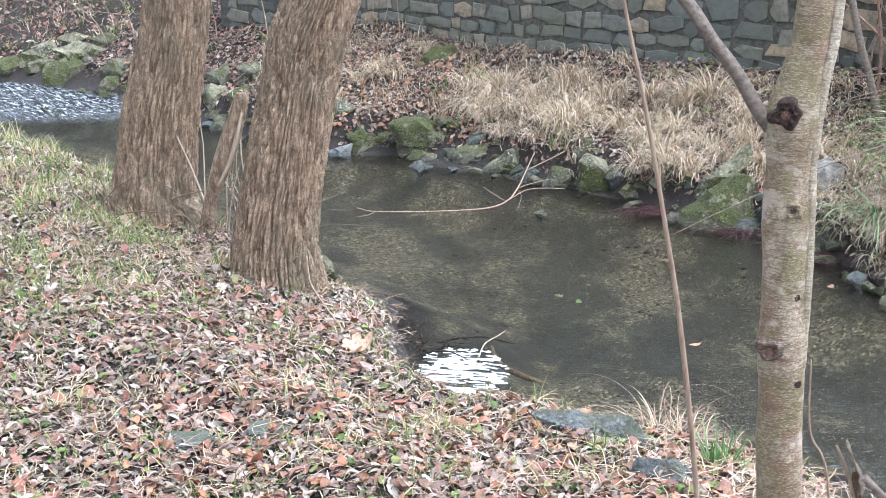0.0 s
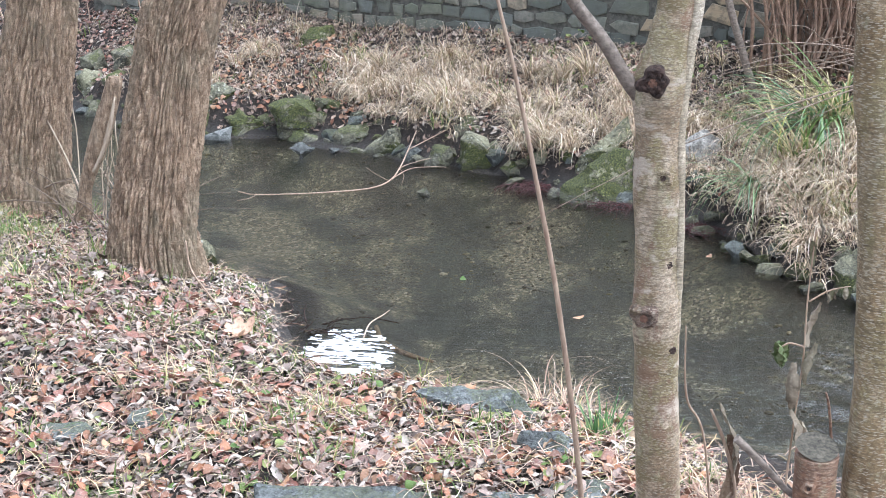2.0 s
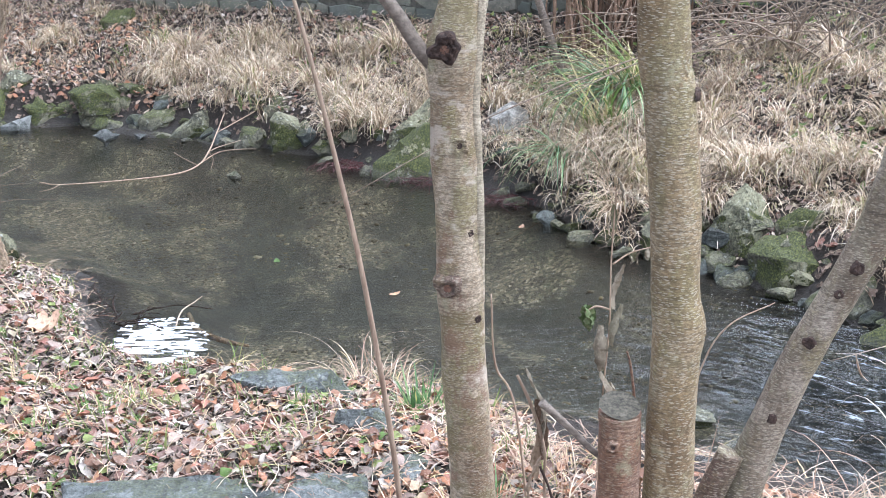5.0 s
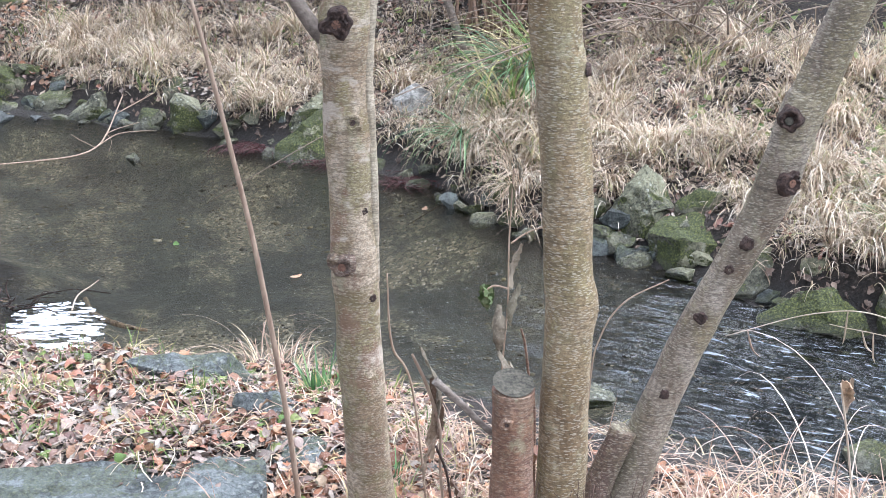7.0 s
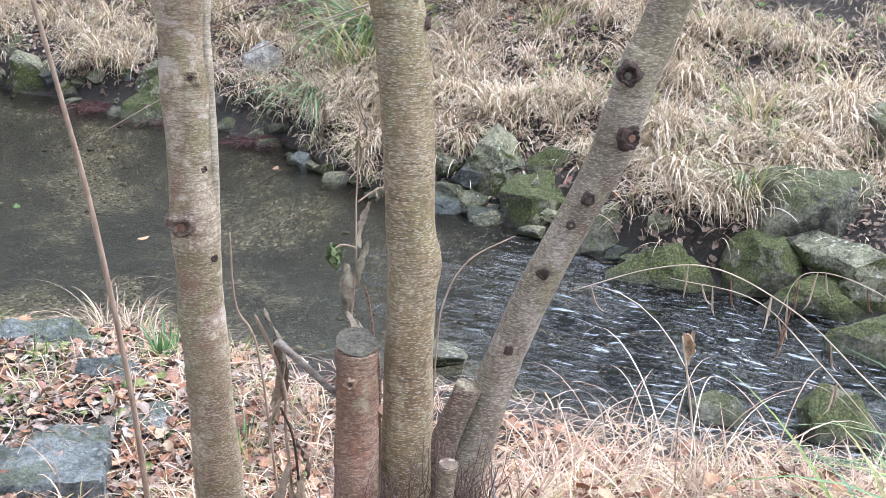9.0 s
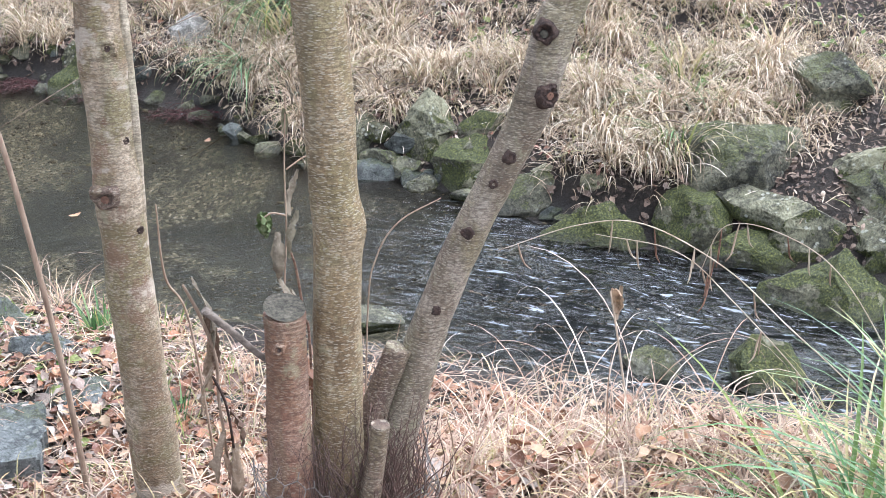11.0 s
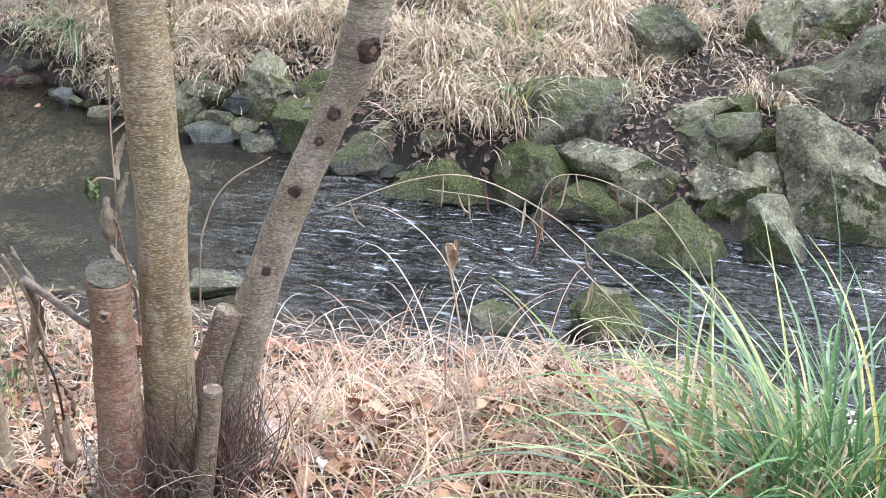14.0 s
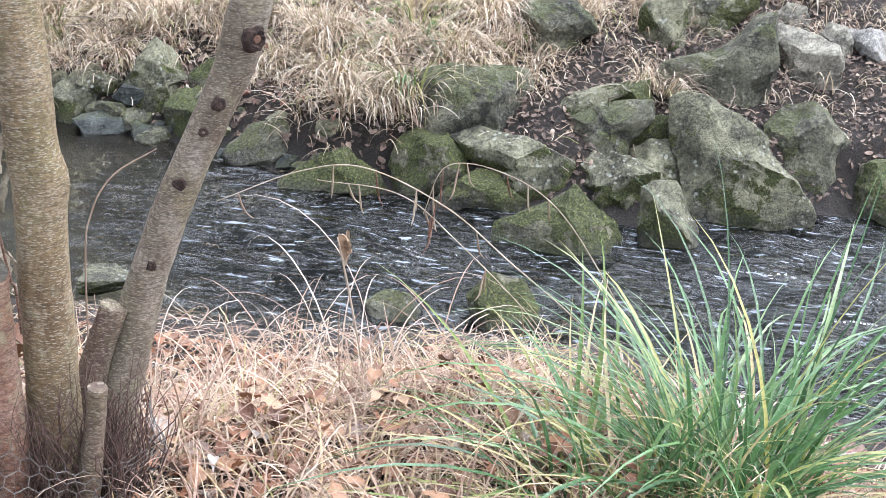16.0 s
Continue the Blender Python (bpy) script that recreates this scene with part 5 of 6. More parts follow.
blade_field("matted_grass", far_side(.3, 3.5, 6.6, 11.4, .1, 1.5), 380, 22, .035, (.1, .26), .0065, (.2, 1.1), (1.2, 2.8), 61, STRAW, "matted dry straw grass drooping down the far bank", DOWN)
blade_field("matted_grass", far_side(3.2, 5.2, 4.9, 8.0, .4, 2.2), 420, 22, .035, (.1, .26), .0065, (.2, 1.1), (1.2, 2.8), 62, STRAW, "matted dry straw grass drooping down the far bank", DOWN)
blade_field("matted_grass", far_side(2.4, 4.6, 4.8, 8.4, .05, .6), 150, 20, .04, (.14, .3), .006, (.3, 1.1), (1.4, 2.6), 63, STRAW, "dry grass hanging over the stones to the water", DOWN)
blade_field("matted_grass", far_side(-1.4, 5.5, 5.0, 12.6, .9, 2.6), 200, 14, .04, (.08, .2), .005, (.3, 1.2), (.8, 2.4), 64, STRAW, "thin dry grass on the upper far bank")
blade_field("matted_grass", far_side(4.3, 6.8, 3.2, 6.4, .55, 2.4), 230, 18, .04, (.1, .26), .006, (.2, 1.1), (1.0, 2.8), 68, STRAW, "dry grass between the upper boulders", radians(-135))
blade_field("matted_grass", far_side(-6.5, -1.0, 11.5, 17.5, .5, 4.0), 160, 16, .05, (.12, .3), .006, (.2, 1.1), (.8, 2.6), 70, STRAW, "dry grass on the slope upstream")
blade_field("matted_grass", far_side(-1.8, 1.0, 9.8, 13.0, .2, 2.8), 420, 12, .045, (.08, .24), .005, (.2, 1.2), (.8, 2.6), 72, STRAW, "thin dry grass among the leaves below the wall", DOWN)
blade_field("shore_grass", near_side(-4.4, -1.5, 6.2, 11.5, .03, 1.3), 260, 14, .035, (.08, .22), .0055, (.1, 1.0), (.4, 2.0), 65, SEDGE_MIXED, "yellow-green grass on the shore by the old trees")
blade_field("shore_grass", near_side(-2.6, 1.4, 3.0, 8.0, .08, 3.5), 330, 10, .035, (.06, .17), .004, (.1, 1.2), (.3, 2.0), 66, SEDGE_MIXED, "short grass growing through the leaf litter")
blade_field("dry_grass_mat", near_side(1.2, 3.2, 1.4, 3.9, .8, 3.0), 310, 13, .045, (.12, .36), .0045, (.0, 1.2), (.8, 3.4), 67, PINK_STRAW, "pinkish bleached dry grass covering the near bank", None, 8)
blade_field("dry_grass_mat", near_side(1.1, 2.1, 1.3, 2.3, .03, 4.0), 130, 11, .045, (.1, .3), .0046, (.0, 1.2), (.8, 3.4), 71, PINK_STRAW, "pinkish bleached dry grass below the leaning stem", None, 8)
blade_field("dry_grass_mat", near_side(.5, 1.3, 2.1, 3.7, .03, 3.0), 90, 11, .05, (.08, .24), .0045, (.2, 1.3), (.8, 3.0), 69, PINK_STRAW, "bleached dry grass round the feet of the young trees", None, 7)


def blade_set(n, length, width, lean, droop, seed, mat, fold=.5):
    """Single blades that grow along +x, shared by the clumps."""
    return [blade_mesh("blade", 1, 0, length, width, lean, droop, seed + k, mat, 8, 0.0, fold) for k in range(n)]


def clump(name, at, sets, spread, scale, seed, label, category, group="", toward=None):
    """A tussock whose blades are parts. sets: (blades, how many, name of the part)."""
    rr = random.Random(seed)
    whole = base_empty(name, (at[0], at[1], gz(*at)), label, category, group)
    for blades, n, part_name in sets:
        for _ in range(n):
            a, rad = rr.uniform(0, 6.28), spread * math.sqrt(rr.random())
            ob = new(part_name, rr.choice(blades))
            ob.parent = whole
            ob.location = (rad * math.cos(a), rad * math.sin(a), 0)
            turn = a + rr.gauss(0, .8)
            if toward is not None and rr.random() < .7:
                turn = toward + rr.gauss(0, .5)
            ob.rotation_euler = (rr.gauss(0, .08), rr.gauss(0, .08), turn)
            s = scale * rr.uniform(.75, 1.15)
            ob.scale = (s, s, s)
    return whole


far_green = blade_set(16, (.5, .95), .014, (.45, 1.2), (1.3, 2.6), 1600, SEDGE)
long_mixed = blade_set(16, (.5, .95), .014, (.15, .8), (.9, 2.1), 1000, SEDGE_MIXED)
short_mixed = blade_set(14, (.3, .6), .012, (.1, .8), (.8, 1.9), 1100, SEDGE_MIXED)
green_up = blade_set(24, (.5, .9), .0108, (.02, .5), (.5, 1.7), 1200, SEDGE)
green_out = blade_set(24, (.5, .95), .0112, (.25, .95), (.8, 2.0), 1300, SEDGE)
low_mixed = blade_set(18, (.4, .8), .012, (.7, 1.3), (.5, 1.3), 1400, SEDGE_MIXED)
dry_out = blade_set(10, (.35, .7), .009, (.6, 1.2), (.8, 1.8), 1500, STRAW)
sedge_label = "arching sedge clump, half green and half straw-yellow, on the far bank"
for k, (x, y, s, blades, n, toward) in enumerate(((3.2, 8.22, 1.0, far_green, 90, radians(-165)), (3.3, 8.1, .9, long_mixed, 80, radians(-130)), (2.66, 7.74, .75, far_green, 60, radians(-130)), (2.95, 7.85, .95, long_mixed, 60, radians(-120)), (4.22, 5.52, .6, far_green, 30, None), (4.03, 5.26, .6, far_green, 40, radians(-70)), (2.95, 7.1, .7, short_mixed, 50, None), (3.95, 5.1, .75, short_mixed, 50, None),
                                                  (4.35, 5.6, .7, short_mixed, 40, None), (.9, 9.85, .45, short_mixed, 40, None), (.3, 11.3, .6, short_mixed, 40, None), (4.0, 7.3, .6, short_mixed, 40, None))):
    clump("sedge_clump", (x, y), [(blades, n, "blade"), (dry_out, 12, "dry_blade")], .09, s, 500 + k, sedge_label, "sedge", "sedge clumps on the far bank", toward)
clump("green_sedge", (2.24, 1.56), [(green_up, 100, "blade"), (green_out, 200, "blade"), (low_mixed, 70, "blade"), (dry_out, 30, "dry_blade")], .13, .9, 71, "large lush green sedge clump with some yellowing blades", "sedge")
clump("sedge_clump", (1.98, 1.68), [(low_mixed, 90, "blade"), (green_out, 30, "blade")], .12, .95, 72, "low sprawling sedge with green and yellow blades on the near bank", "sedge", "sedge on the near bank", radians(165))
clump("sedge_clump", (2.75, 1.95), [(green_out, 40, "blade"), (low_mixed, 20, "blade")], .1, .7, 73, "smaller green sedge clump beside the large one", "sedge", "sedge on the near bank")

pink_tufts = [blade_mesh("bleached_tuft", 60, .1, (.18, .42), .0056, (.1, 1.1), (1.0, 3.2), 80 + k, PINK_STRAW, 8) for k in range(6)]
near_label = "tuft of bleached fine dry grass on the near bank"


def scatter_near(n, x0, x1, y0, y1, lo, hi, smin, smax):
    for x, y in near_side(x0, x1, y0, y1, lo, hi)(n, n + 3):
        if (x - 1.05) ** 2 + (y - 2.26) ** 2 > .05 and (x - .81) ** 2 + (y - 2.86) ** 2 > .02:
            tuft("dry_grass_tuft", r.choice(pink_tufts), x, y, r.uniform(smin, smax), r.uniform(0, 6.28), near_label, "grass", "dry tufts on the near bank")


scatter_near(20, 1.25, 2.9, 1.9, 3.8, .7, 2.0, .5, .85)
scatter_near(17, 1.15, 2.3, 1.35, 2.4, .3, 4.0, .4, .75)
scatter_near(12, .75, 1.4, 2.3, 4.6, .1, 2.2, .4, .7)
scatter_near(6, 2.4, 3.4, 1.5, 3.3, .3, 1.4, .5, .8)

# thin bent stalks over the water
BLEACHED = island_material("white_dry_stalk", [(0.0, (0.5, 0.39, 0.29)), (0.5, (0.66, 0.57, 0.47)), (0.8, (0.42, 0.28, 0.2)), (1.0, (0.42, 0.28, 0.2))], 0.6, 0.2)
single = [blade_mesh("stalk", 1, .0, (.3, .62), .0036, (.0, .5), (1.2, 3.8), 300 + k, BLEACHED, 12) for k in range(14)]


def stalk_tuft(x, y, n, spread, s, seed, label):
    rr = random.Random(seed)
    whole = base_empty("dry_stalks", (x, y, gz(x, y)), label, "grass", "bent stalks by the water")
    for _ in range(n):
        ob = new("stalk", rr.choice(single))
        ob.parent = whole
        ob.location = (rr.gauss(0, spread), rr.gauss(0, spread), 0)
        ob.rotation_euler = (0, 0, rr.uniform(0, 6.28))
        ob.scale = (s, s, s * rr.uniform(.7, 1.15))


for k, (x, y, s) in enumerate([(1.55, 2.75, 1.0), (1.75, 2.9, .9), (2.0, 2.95, 1.25), (2.25, 2.85, 1.1), (1.4, 2.6, .8), (2.1, 2.6, 1.3), (1.85, 2.55, 1.0), (1.15, 4.0, .7), (2.4, 3.1, .8)]):
    stalk_tuft(x, y, 20, .12, s * 1.08, k, "bent bleached grass stalks standing over the water")
stalk_tuft(.86, 5.15, 12, .04, 1.0, 20, "dry broken reed tuft at the water's edge")
tuft("dry_grass_tuft", pink_tufts[0], .9, 5.15, .9, 1, near_label, "grass", "dry tufts on the near bank")
tuft("dry_grass_tuft", pink_tufts[2], 1.0, 5.0, .8, 2, near_label, "grass", "dry tufts on the near bank")
tuft("green_tuft", blade_mesh("green_tuft", 34, .05, (.12, .24), .010, (.0, .5), (.1, .6), 98, SEDGE, 5, None, .4), 1.02, 4.56, 1.0, 0, "small fresh green grass tuft on the near bank", "grass")
tuft("green_tuft", blade_mesh("green_tuft", 30, .05, (.12, .24), .007, (.0, .6), (.2, .9), 99, SEDGE, 5, None, .4), 1.06, 3.6, .9, 0, "small fresh green grass tuft on the near bank", "grass")


def arch(name, pts, mat, label, category, seg=8):
    b = pts[0][:3]
    v, f = tube_data(pts, 8, seg)
    return tagged(mesh_object(name, local(v, b), f, mat), label, category)


def hung(name, pts, mat, label, category, seg=8):
    ob = arch(name, pts, mat, label, category, seg)
    ob.location = pts[0][:3]
    return ob


def hang_strips(stalk, pts, n, seed):
    """Thin withered leaves that hang from a stalk."""
    rr = random.Random(seed)
    line = spline(pts, 8)
    for _ in range(n):
        x, y, z = (line[int(rr.uniform(.45, .98) * (len(line) - 1))][:3] - np.array(pts[0][:3])).tolist()
        ln, dx = rr.uniform(.05, .13), rr.uniform(-.03, .03)
        v, f = tube_data([(x, y, z, .0012), (x + dx * .3, y, z - ln * .4, .0024), (x + dx, y + dx * .5, z - ln * .8, .002), (x + dx * 1.6, y + dx * .5, z - ln, .0006)], 3, 5)
        mesh_object("dry_leaf", v, f, rr.choice((DRY_WOOD, FRESH_CUT, TWIG)), stalk)


def leaf_data(length, width, curl, fold, lobes=0, crumple=0.0, n=6):
    """A leaf outline with a midrib fold: vertices and faces, stem at the origin, lying along x."""
    verts, faces = [], []
    for i in range(n + 1):
        t = i / n
        w = width * .5 * math.sin(math.pi * min(.98, max(.03, t)) ** .85) ** .8 * (1 + .16 * noise.noise(Vector((t * 9, length * 400, 3))))
        if lobes:
            w *= 1 + .55 * (1 if i % 2 else -.5)
        z = curl * length * (t - .5) ** 2 * 4 - curl * length
        c1, c2 = (crumple * length * noise.noise(Vector((t * 5, length * 90, k))) for k in (0, 7))
        verts += [(t * length, -w + c1, z + fold * w + c2), (t * length, c2 * .6, z + c1), (t * length, w + c2, z + fold * w - c1)]
    for i in range(n):
        for j in (0, 1):
            b = 3 * i + j
            faces.append((b, b + 1, b + 4, b + 3))
    return verts, faces


def litter(name, n, pick, mat, size, seed, label, lift=.012, ratio=(.3, .55), crumple=.08):
    """Loose fallen leaves over the ground."""
    rr = random.Random(seed)
    rows = pick(n, seed)
    px, py = np.array([p[0] for p in rows]), np.array([p[1] for p in rows])
    h = ground_z(px, py)
    e = .03
    hx, hy = (ground_z(px + e, py) - h) / e, (ground_z(px, py + e) - h) / e
    verts, faces = [], []
    for (x, y), z, gx, gy in zip(rows, h, hx, hy):
        ln = rr.uniform(*size)
        v, f = leaf_data(ln, ln * rr.uniform(*ratio), rr.uniform(-.25, .45), rr.uniform(-.4, .8), 1 if ratio[1] > .6 and rr.random() < .1 else 0, crumple, 6 if ratio[1] > .5 else 5)
        m = Vector((-gx + rr.gauss(0, .32), -gy + rr.gauss(0, .32), 1)).to_track_quat("Z", "Y").to_matrix() @ Matrix.Rotation(rr.uniform(0, 6.28), 3, "Z")
        k = len(verts)
        o = Vector((x, y, max(z, 0) + lift + rr.uniform(0, .012)))
        verts += [tuple(o + m @ Vector(q)) for q in v]
        faces += [tuple(i + k for i in q) for q in f]
    ob = mesh_object(name, verts, faces, mat)
    return tagged(ob, label, "leaves", kind="stuff")


litter("leaf_crumbs", 26000, near_side(-4.0, 1.4, 2.6, 10.0, .04), CRUMBS, (.018, .045), 26, "crumbled grey-brown bits of old leaves on the near bank", .008, (.3, .8), .14)
litter("fallen_leaves", 36000, near_side(-4.4, 1.4, 2.6, 10.5, .08), LEAVES, (.03, .075), 1, "thick litter of brown and grey fallen leaves on the near bank", .014, (.16, .42), .12)
litter("fallen_leaves", 4200, near_side(-2.6, 1.4, 2.6, 6.6, .09), BROAD, (.03, .075), 2, "broad reddish-brown fallen leaves on the near bank", .015, (.4, .85), .16)
litter("fallen_leaves", 1500, near_side(-4.2, -.6, 5.6, 10.0, .09), BROAD, (.04, .08), 12, "broad faded fallen leaves under the old trees", .015, (.4, .8), .2)
litter("fallen_leaves", 3500, near_side(.7, 3.4, 1.3, 4.2, .4), RUSSET, (.025, .055), 3, "fallen leaves under the dry grass")
litter("fallen_leaves", 2600, near_side(.7, 3.2, 1.3, 3.8, .5), RUSSET, (.025, .055), 4, "russet fallen leaves under the dry grass", .035, (.45, .9), .14)
litter("fallen_leaves", 300, near_side(1.35, 2.7, 1.5, 3.3, .35), RUSSET, (.035, .07), 24, "curled russet leaves caught on top of the dry grass", .09, (.45, .8), .2)
litter("fallen_leaves", 12000, far_side(-4.5, 4.4, 4.8, 14.5, .15), LEAVES, (.025, .055), 5, "fallen leaves covering the far bank", .012, (.25, .6), .14)
litter("fallen_leaves", 14000, far_side(-4.5, 4.4, 4.8, 14.5, .03), DULL, (.025, .06), 25, "dull brown fallen leaves covering the far bank", .012, (.3, .7), .14)
litter("fallen_leaves", 4500, far_side(-4.5, 4.4, 4.8, 14.5, .15), BROAD, (.025, .055), 15, "reddish-brown fallen leaves covering the far bank", .015, (.4, .8), .14)
litter("fallen_leaves", 4500, far_side(-7.5, -1.5, 12.0, 18.0, .1, 4.5), BROAD, (.03, .07), 16, "fallen leaves on the slope upstream", .015, (.4, .8), .14)
litter("fallen_leaves", 9000, far_side(3.8, 6.8, 2.8, 6.2, .02), DULL, (.02, .045), 9, "scattered fallen leaves between the boulders")
litter("fallen_leaves", 500, far_side(-1.2, .3, 10.3, 12.2, .1, 1.2), RUSSET, (.03, .065), 6, "reddish fallen leaves on the far bank", .02, (.5, .8))

litter("fallen_leaves", 1200, near_side(-1.3, 1.3, 2.6, 5.3, .15), RUSSET, (.03, .07), 20, "curled russet leaves lying on top of the litter", .026, (.4, .8), .14)
litter("fallen_leaves", 9000, near_side(-6.0, 4.2, -3.5, 2.7, .1), LEAVES, (.05, .09), 17, "fallen leaves on the level ground of the near bank", .014, (.25, .6), .14)
litter("fallen_leaves", 3500, near_side(-6.0, 4.2, -3.5, 2.7, .1), BROAD, (.05, .09), 18, "broad brown fallen leaves on the level ground", .016, (.45, .85), .14)
litter("fallen_leaves", 6000, near_side(-9.0, -4.2, 2.4, 12.0, .1), LEAVES, (.05, .09), 19, "fallen leaves on the near bank upstream", .014, (.25, .6), .14)


def straw_bits(n, pick, mat, seed, label):
    """Single dry grass blades that lie on the leaves."""
    rr = random.Random(seed)
    rows = pick(n, seed)
    h = ground_z(np.array([p[0] for p in rows]), np.array([p[1] for p in rows]))
    verts, faces = [], []
    for (x, y), z in zip(rows, h):
        a, ln, w = rr.uniform(0, 6.28), rr.uniform(.05, .18), rr.uniform(.0009, .0022)
        k, bend = len(verts), rr.gauss(0, .4)
        for i in range(4):
            t = i / 3
            b = a + bend * t
            cx, cy = x + math.cos(b) * ln * t, y + math.sin(b) * ln * t
            cz = z + .022 + rr.uniform(0, .012) + .05 * t * (1 - t)
            verts += [(cx - math.sin(b) * w, cy + math.cos(b) * w, cz), (cx + math.sin(b) * w, cy - math.cos(b) * w, cz)]
        faces += [(k + 2 * i, k + 2 * i + 1, k + 2 * i + 3, k + 2 * i + 2) for i in range(3)]
    tagged(mesh_object("dry_grass_blades", verts, faces, mat), label, "grass", kind="stuff")


straw_bits(9000, near_side(-3.2, 1.4, 2.8, 9.0), PINK_STRAW, 41, "single dry grass blades lying on the leaf litter")
straw_bits(2500, near_side(.8, 3.4, 1.3, 4.4), PINK_STRAW, 42, "single dry grass blades lying under the tufts")
straw_bits(2500, far_side(-1, 5.8, 3.8, 12, .1, 2.4), STRAW, 43, "single dry grass blades lying on the far bank")
scatter_near(14, -3.4, -1.7, 6.2, 10.5, .05, 1.6, .4, .8)
scatter_near(5, -1.9, -.7, 6.3, 8.0, .05, .9, .4, .6)

# small green weeds between the leaves
rr = random.Random(31)
sprig = [blade_mesh("weeds", 26, .07, (.03, .11), .006, (.1, 1.2), (.2, 1.2), 200 + k, GREENS, 3) for k in range(4)]


def weeds(n, pick, smin, smax):
    if n:
        for p in pick(n, n):
            tuft("weed_tuft", rr.choice(sprig), p[0], p[1], rr.uniform(smin, smax), rr.uniform(0, 6.28), "low green weeds and grass among the fallen leaves", "weeds", "low weeds")


weeds(120, near_side(-3.2, 1.3, 3.4, 8.8, .1), .7, 1.5)
blade_field("low_weeds", near_side(-3.4, 1.3, 3.4, 9.0, .1), 420, 18, .035, (.03, .11), .0055, (.1, 1.2), (.2, 1.2), 75, GREENS, "low green weeds growing through the leaf litter", None, 3)
weeds(60, near_side(-3.6, -1.2, 6.0, 10.5, .1), 1.0, 2.2)
weeds(60, far_side(-6.5, -1.5, 12.5, 17.0, .4, 4.0), 1.2, 2.6)
weeds(50, far_side(-1, 5, 4.5, 12, .5), .8, 1.8)

blade_field("low_weeds", near_side(-3.8, -1.5, 5.6, 9.5, .1), 300, 18, .04, (.06, .17), .006, (.1, 1.1), (.2, 1.4), 76, GREENS, "fresh green grass beside the old trees", None, 4)
# broad green leaves of ground ivy on the far bank
litter("ground_ivy", 420, far_side(1.8, 5.5, 5.0, 11.0, .7, 2.4), GREENS, (.03, .065), 7, "broad green ivy leaves on the far bank", .05, (.6, .9))
litter("clover_leaves", 850, near_side(-2.5, 1.2, 3.2, 7.0, .1), GREENS, (.025, .05), 8, "small green clover leaves among the litter", .02, (.7, 1.0))

# pebbles of the stream bed
def pebble_bed(n, seed):
    rr = random.Random(seed)
    verts, faces = [], []
    shape = bmesh.new()
    bmesh.ops.create_icosphere(shape, subdivisions=1, radius=1.0)
    pv = [v.co.copy() for v in shape.verts]
    pf = [[v.index for v in f.verts] for f in shape.faces]
    shape.free()
    rs = np.random.RandomState(seed)
    pts = rs.rand(n * 5, 2) * (7.1, 8.8) + (-2.5, 2.2)
    keep = (side(NEAR, pts[:, 0], pts[:, 1]) > .03) & (side(FAR, pts[:, 0], pts[:, 1]) < -.03)
    drift = np.array([noise.noise(Vector((x * .8, y * .8, 3))) for x, y in pts])
    keep &= drift > rs.normal(.05, .12, len(pts))
    pts = pts[keep][:n].tolist()
    z = ground_z(np.array([p[0] for p in pts]), np.array([p[1] for p in pts]))
    for (x, y), h in zip(pts, z):
        s = rr.uniform(.004, .011) if rr.random() < .97 else rr.uniform(.015, .03)
        sx, sy, a = s * rr.uniform(.8, 1.5), s * rr.uniform(.7, 1.1), rr.uniform(0, 6.28)
        k = len(verts)
        for q in pv:
            u, w = q.x * sx, q.y * sy
            verts.append((x + u * math.cos(a) - w * math.sin(a), y + u * math.sin(a) + w * math.cos(a), h - s * .15 + q.z * s * .5))
        faces += [tuple(i + k for i in f) for f in pf]
    ob = mesh_object("pebbles", verts, faces, PEBBLES)
    tagged(ob, "gravel and pebbles on the stream bed", "gravel", kind="stuff")


pebble_bed(9000, 12)

# ---- twigs, weeds and single stems ----
hung("upright_twig", [(.70, 3.18, .34, .0085), (.66, 3.16, .84, .0075), (.6, 3.16, 1.31, .0068), (.55, 3.17, 1.6, .006), (.49, 3.18, 1.91, .005), (.43, 3.19, 2.18, .0042), (.36, 3.2, 2.6, .003)], TWIG, "thin bare upright shoot growing from the near bank", "twig", 10)
stalk_line = [(2.42, 1.84, .5, .0019), (2.37, 1.85, .67, .0017), (2.24, 1.99, .94, .0017), (2.08, 2.14, 1.13, .0017), (1.97, 2.24, 1.25, .0016), (1.82, 2.34, 1.34, .0015), (1.7, 2.42, 1.33, .0012), (1.54, 2.51, 1.26, .0009)]
hang_strips(hung("arching_stalk", stalk_line, DRY_WOOD, "long pale seed stalk arching over the water", "stalk", 6), stalk_line, 7, 61)
stalk_line = [(2.36, 1.88, .5, .0019), (2.28, 1.95, .66, .0015), (2.15, 2.08, .95, .0015), (1.98, 2.22, 1.18, .0015), (1.88, 2.3, 1.28, .0012), (1.73, 2.4, 1.31, .0009)]
hang_strips(hung("arching_stalk", stalk_line, DRY_WOOD, "long pale seed stalk arching over the water", "stalk", 6), stalk_line, 7, 62)
stalk_line = [(2.45, 1.85, .5, .0019), (2.4, 1.89, .76, .0015), (2.31, 1.99, 1.0, .0015), (2.2, 2.1, 1.23, .0015), (2.1, 2.19, 1.32, .0012), (2.0, 2.28, 1.33, .0011), (1.96, 2.31, 1.21, .0009)]
hang_strips(hung("arching_stalk", stalk_line, DRY_WOOD, "long pale seed stalk arching over the water", "stalk", 6), stalk_line, 7, 63)
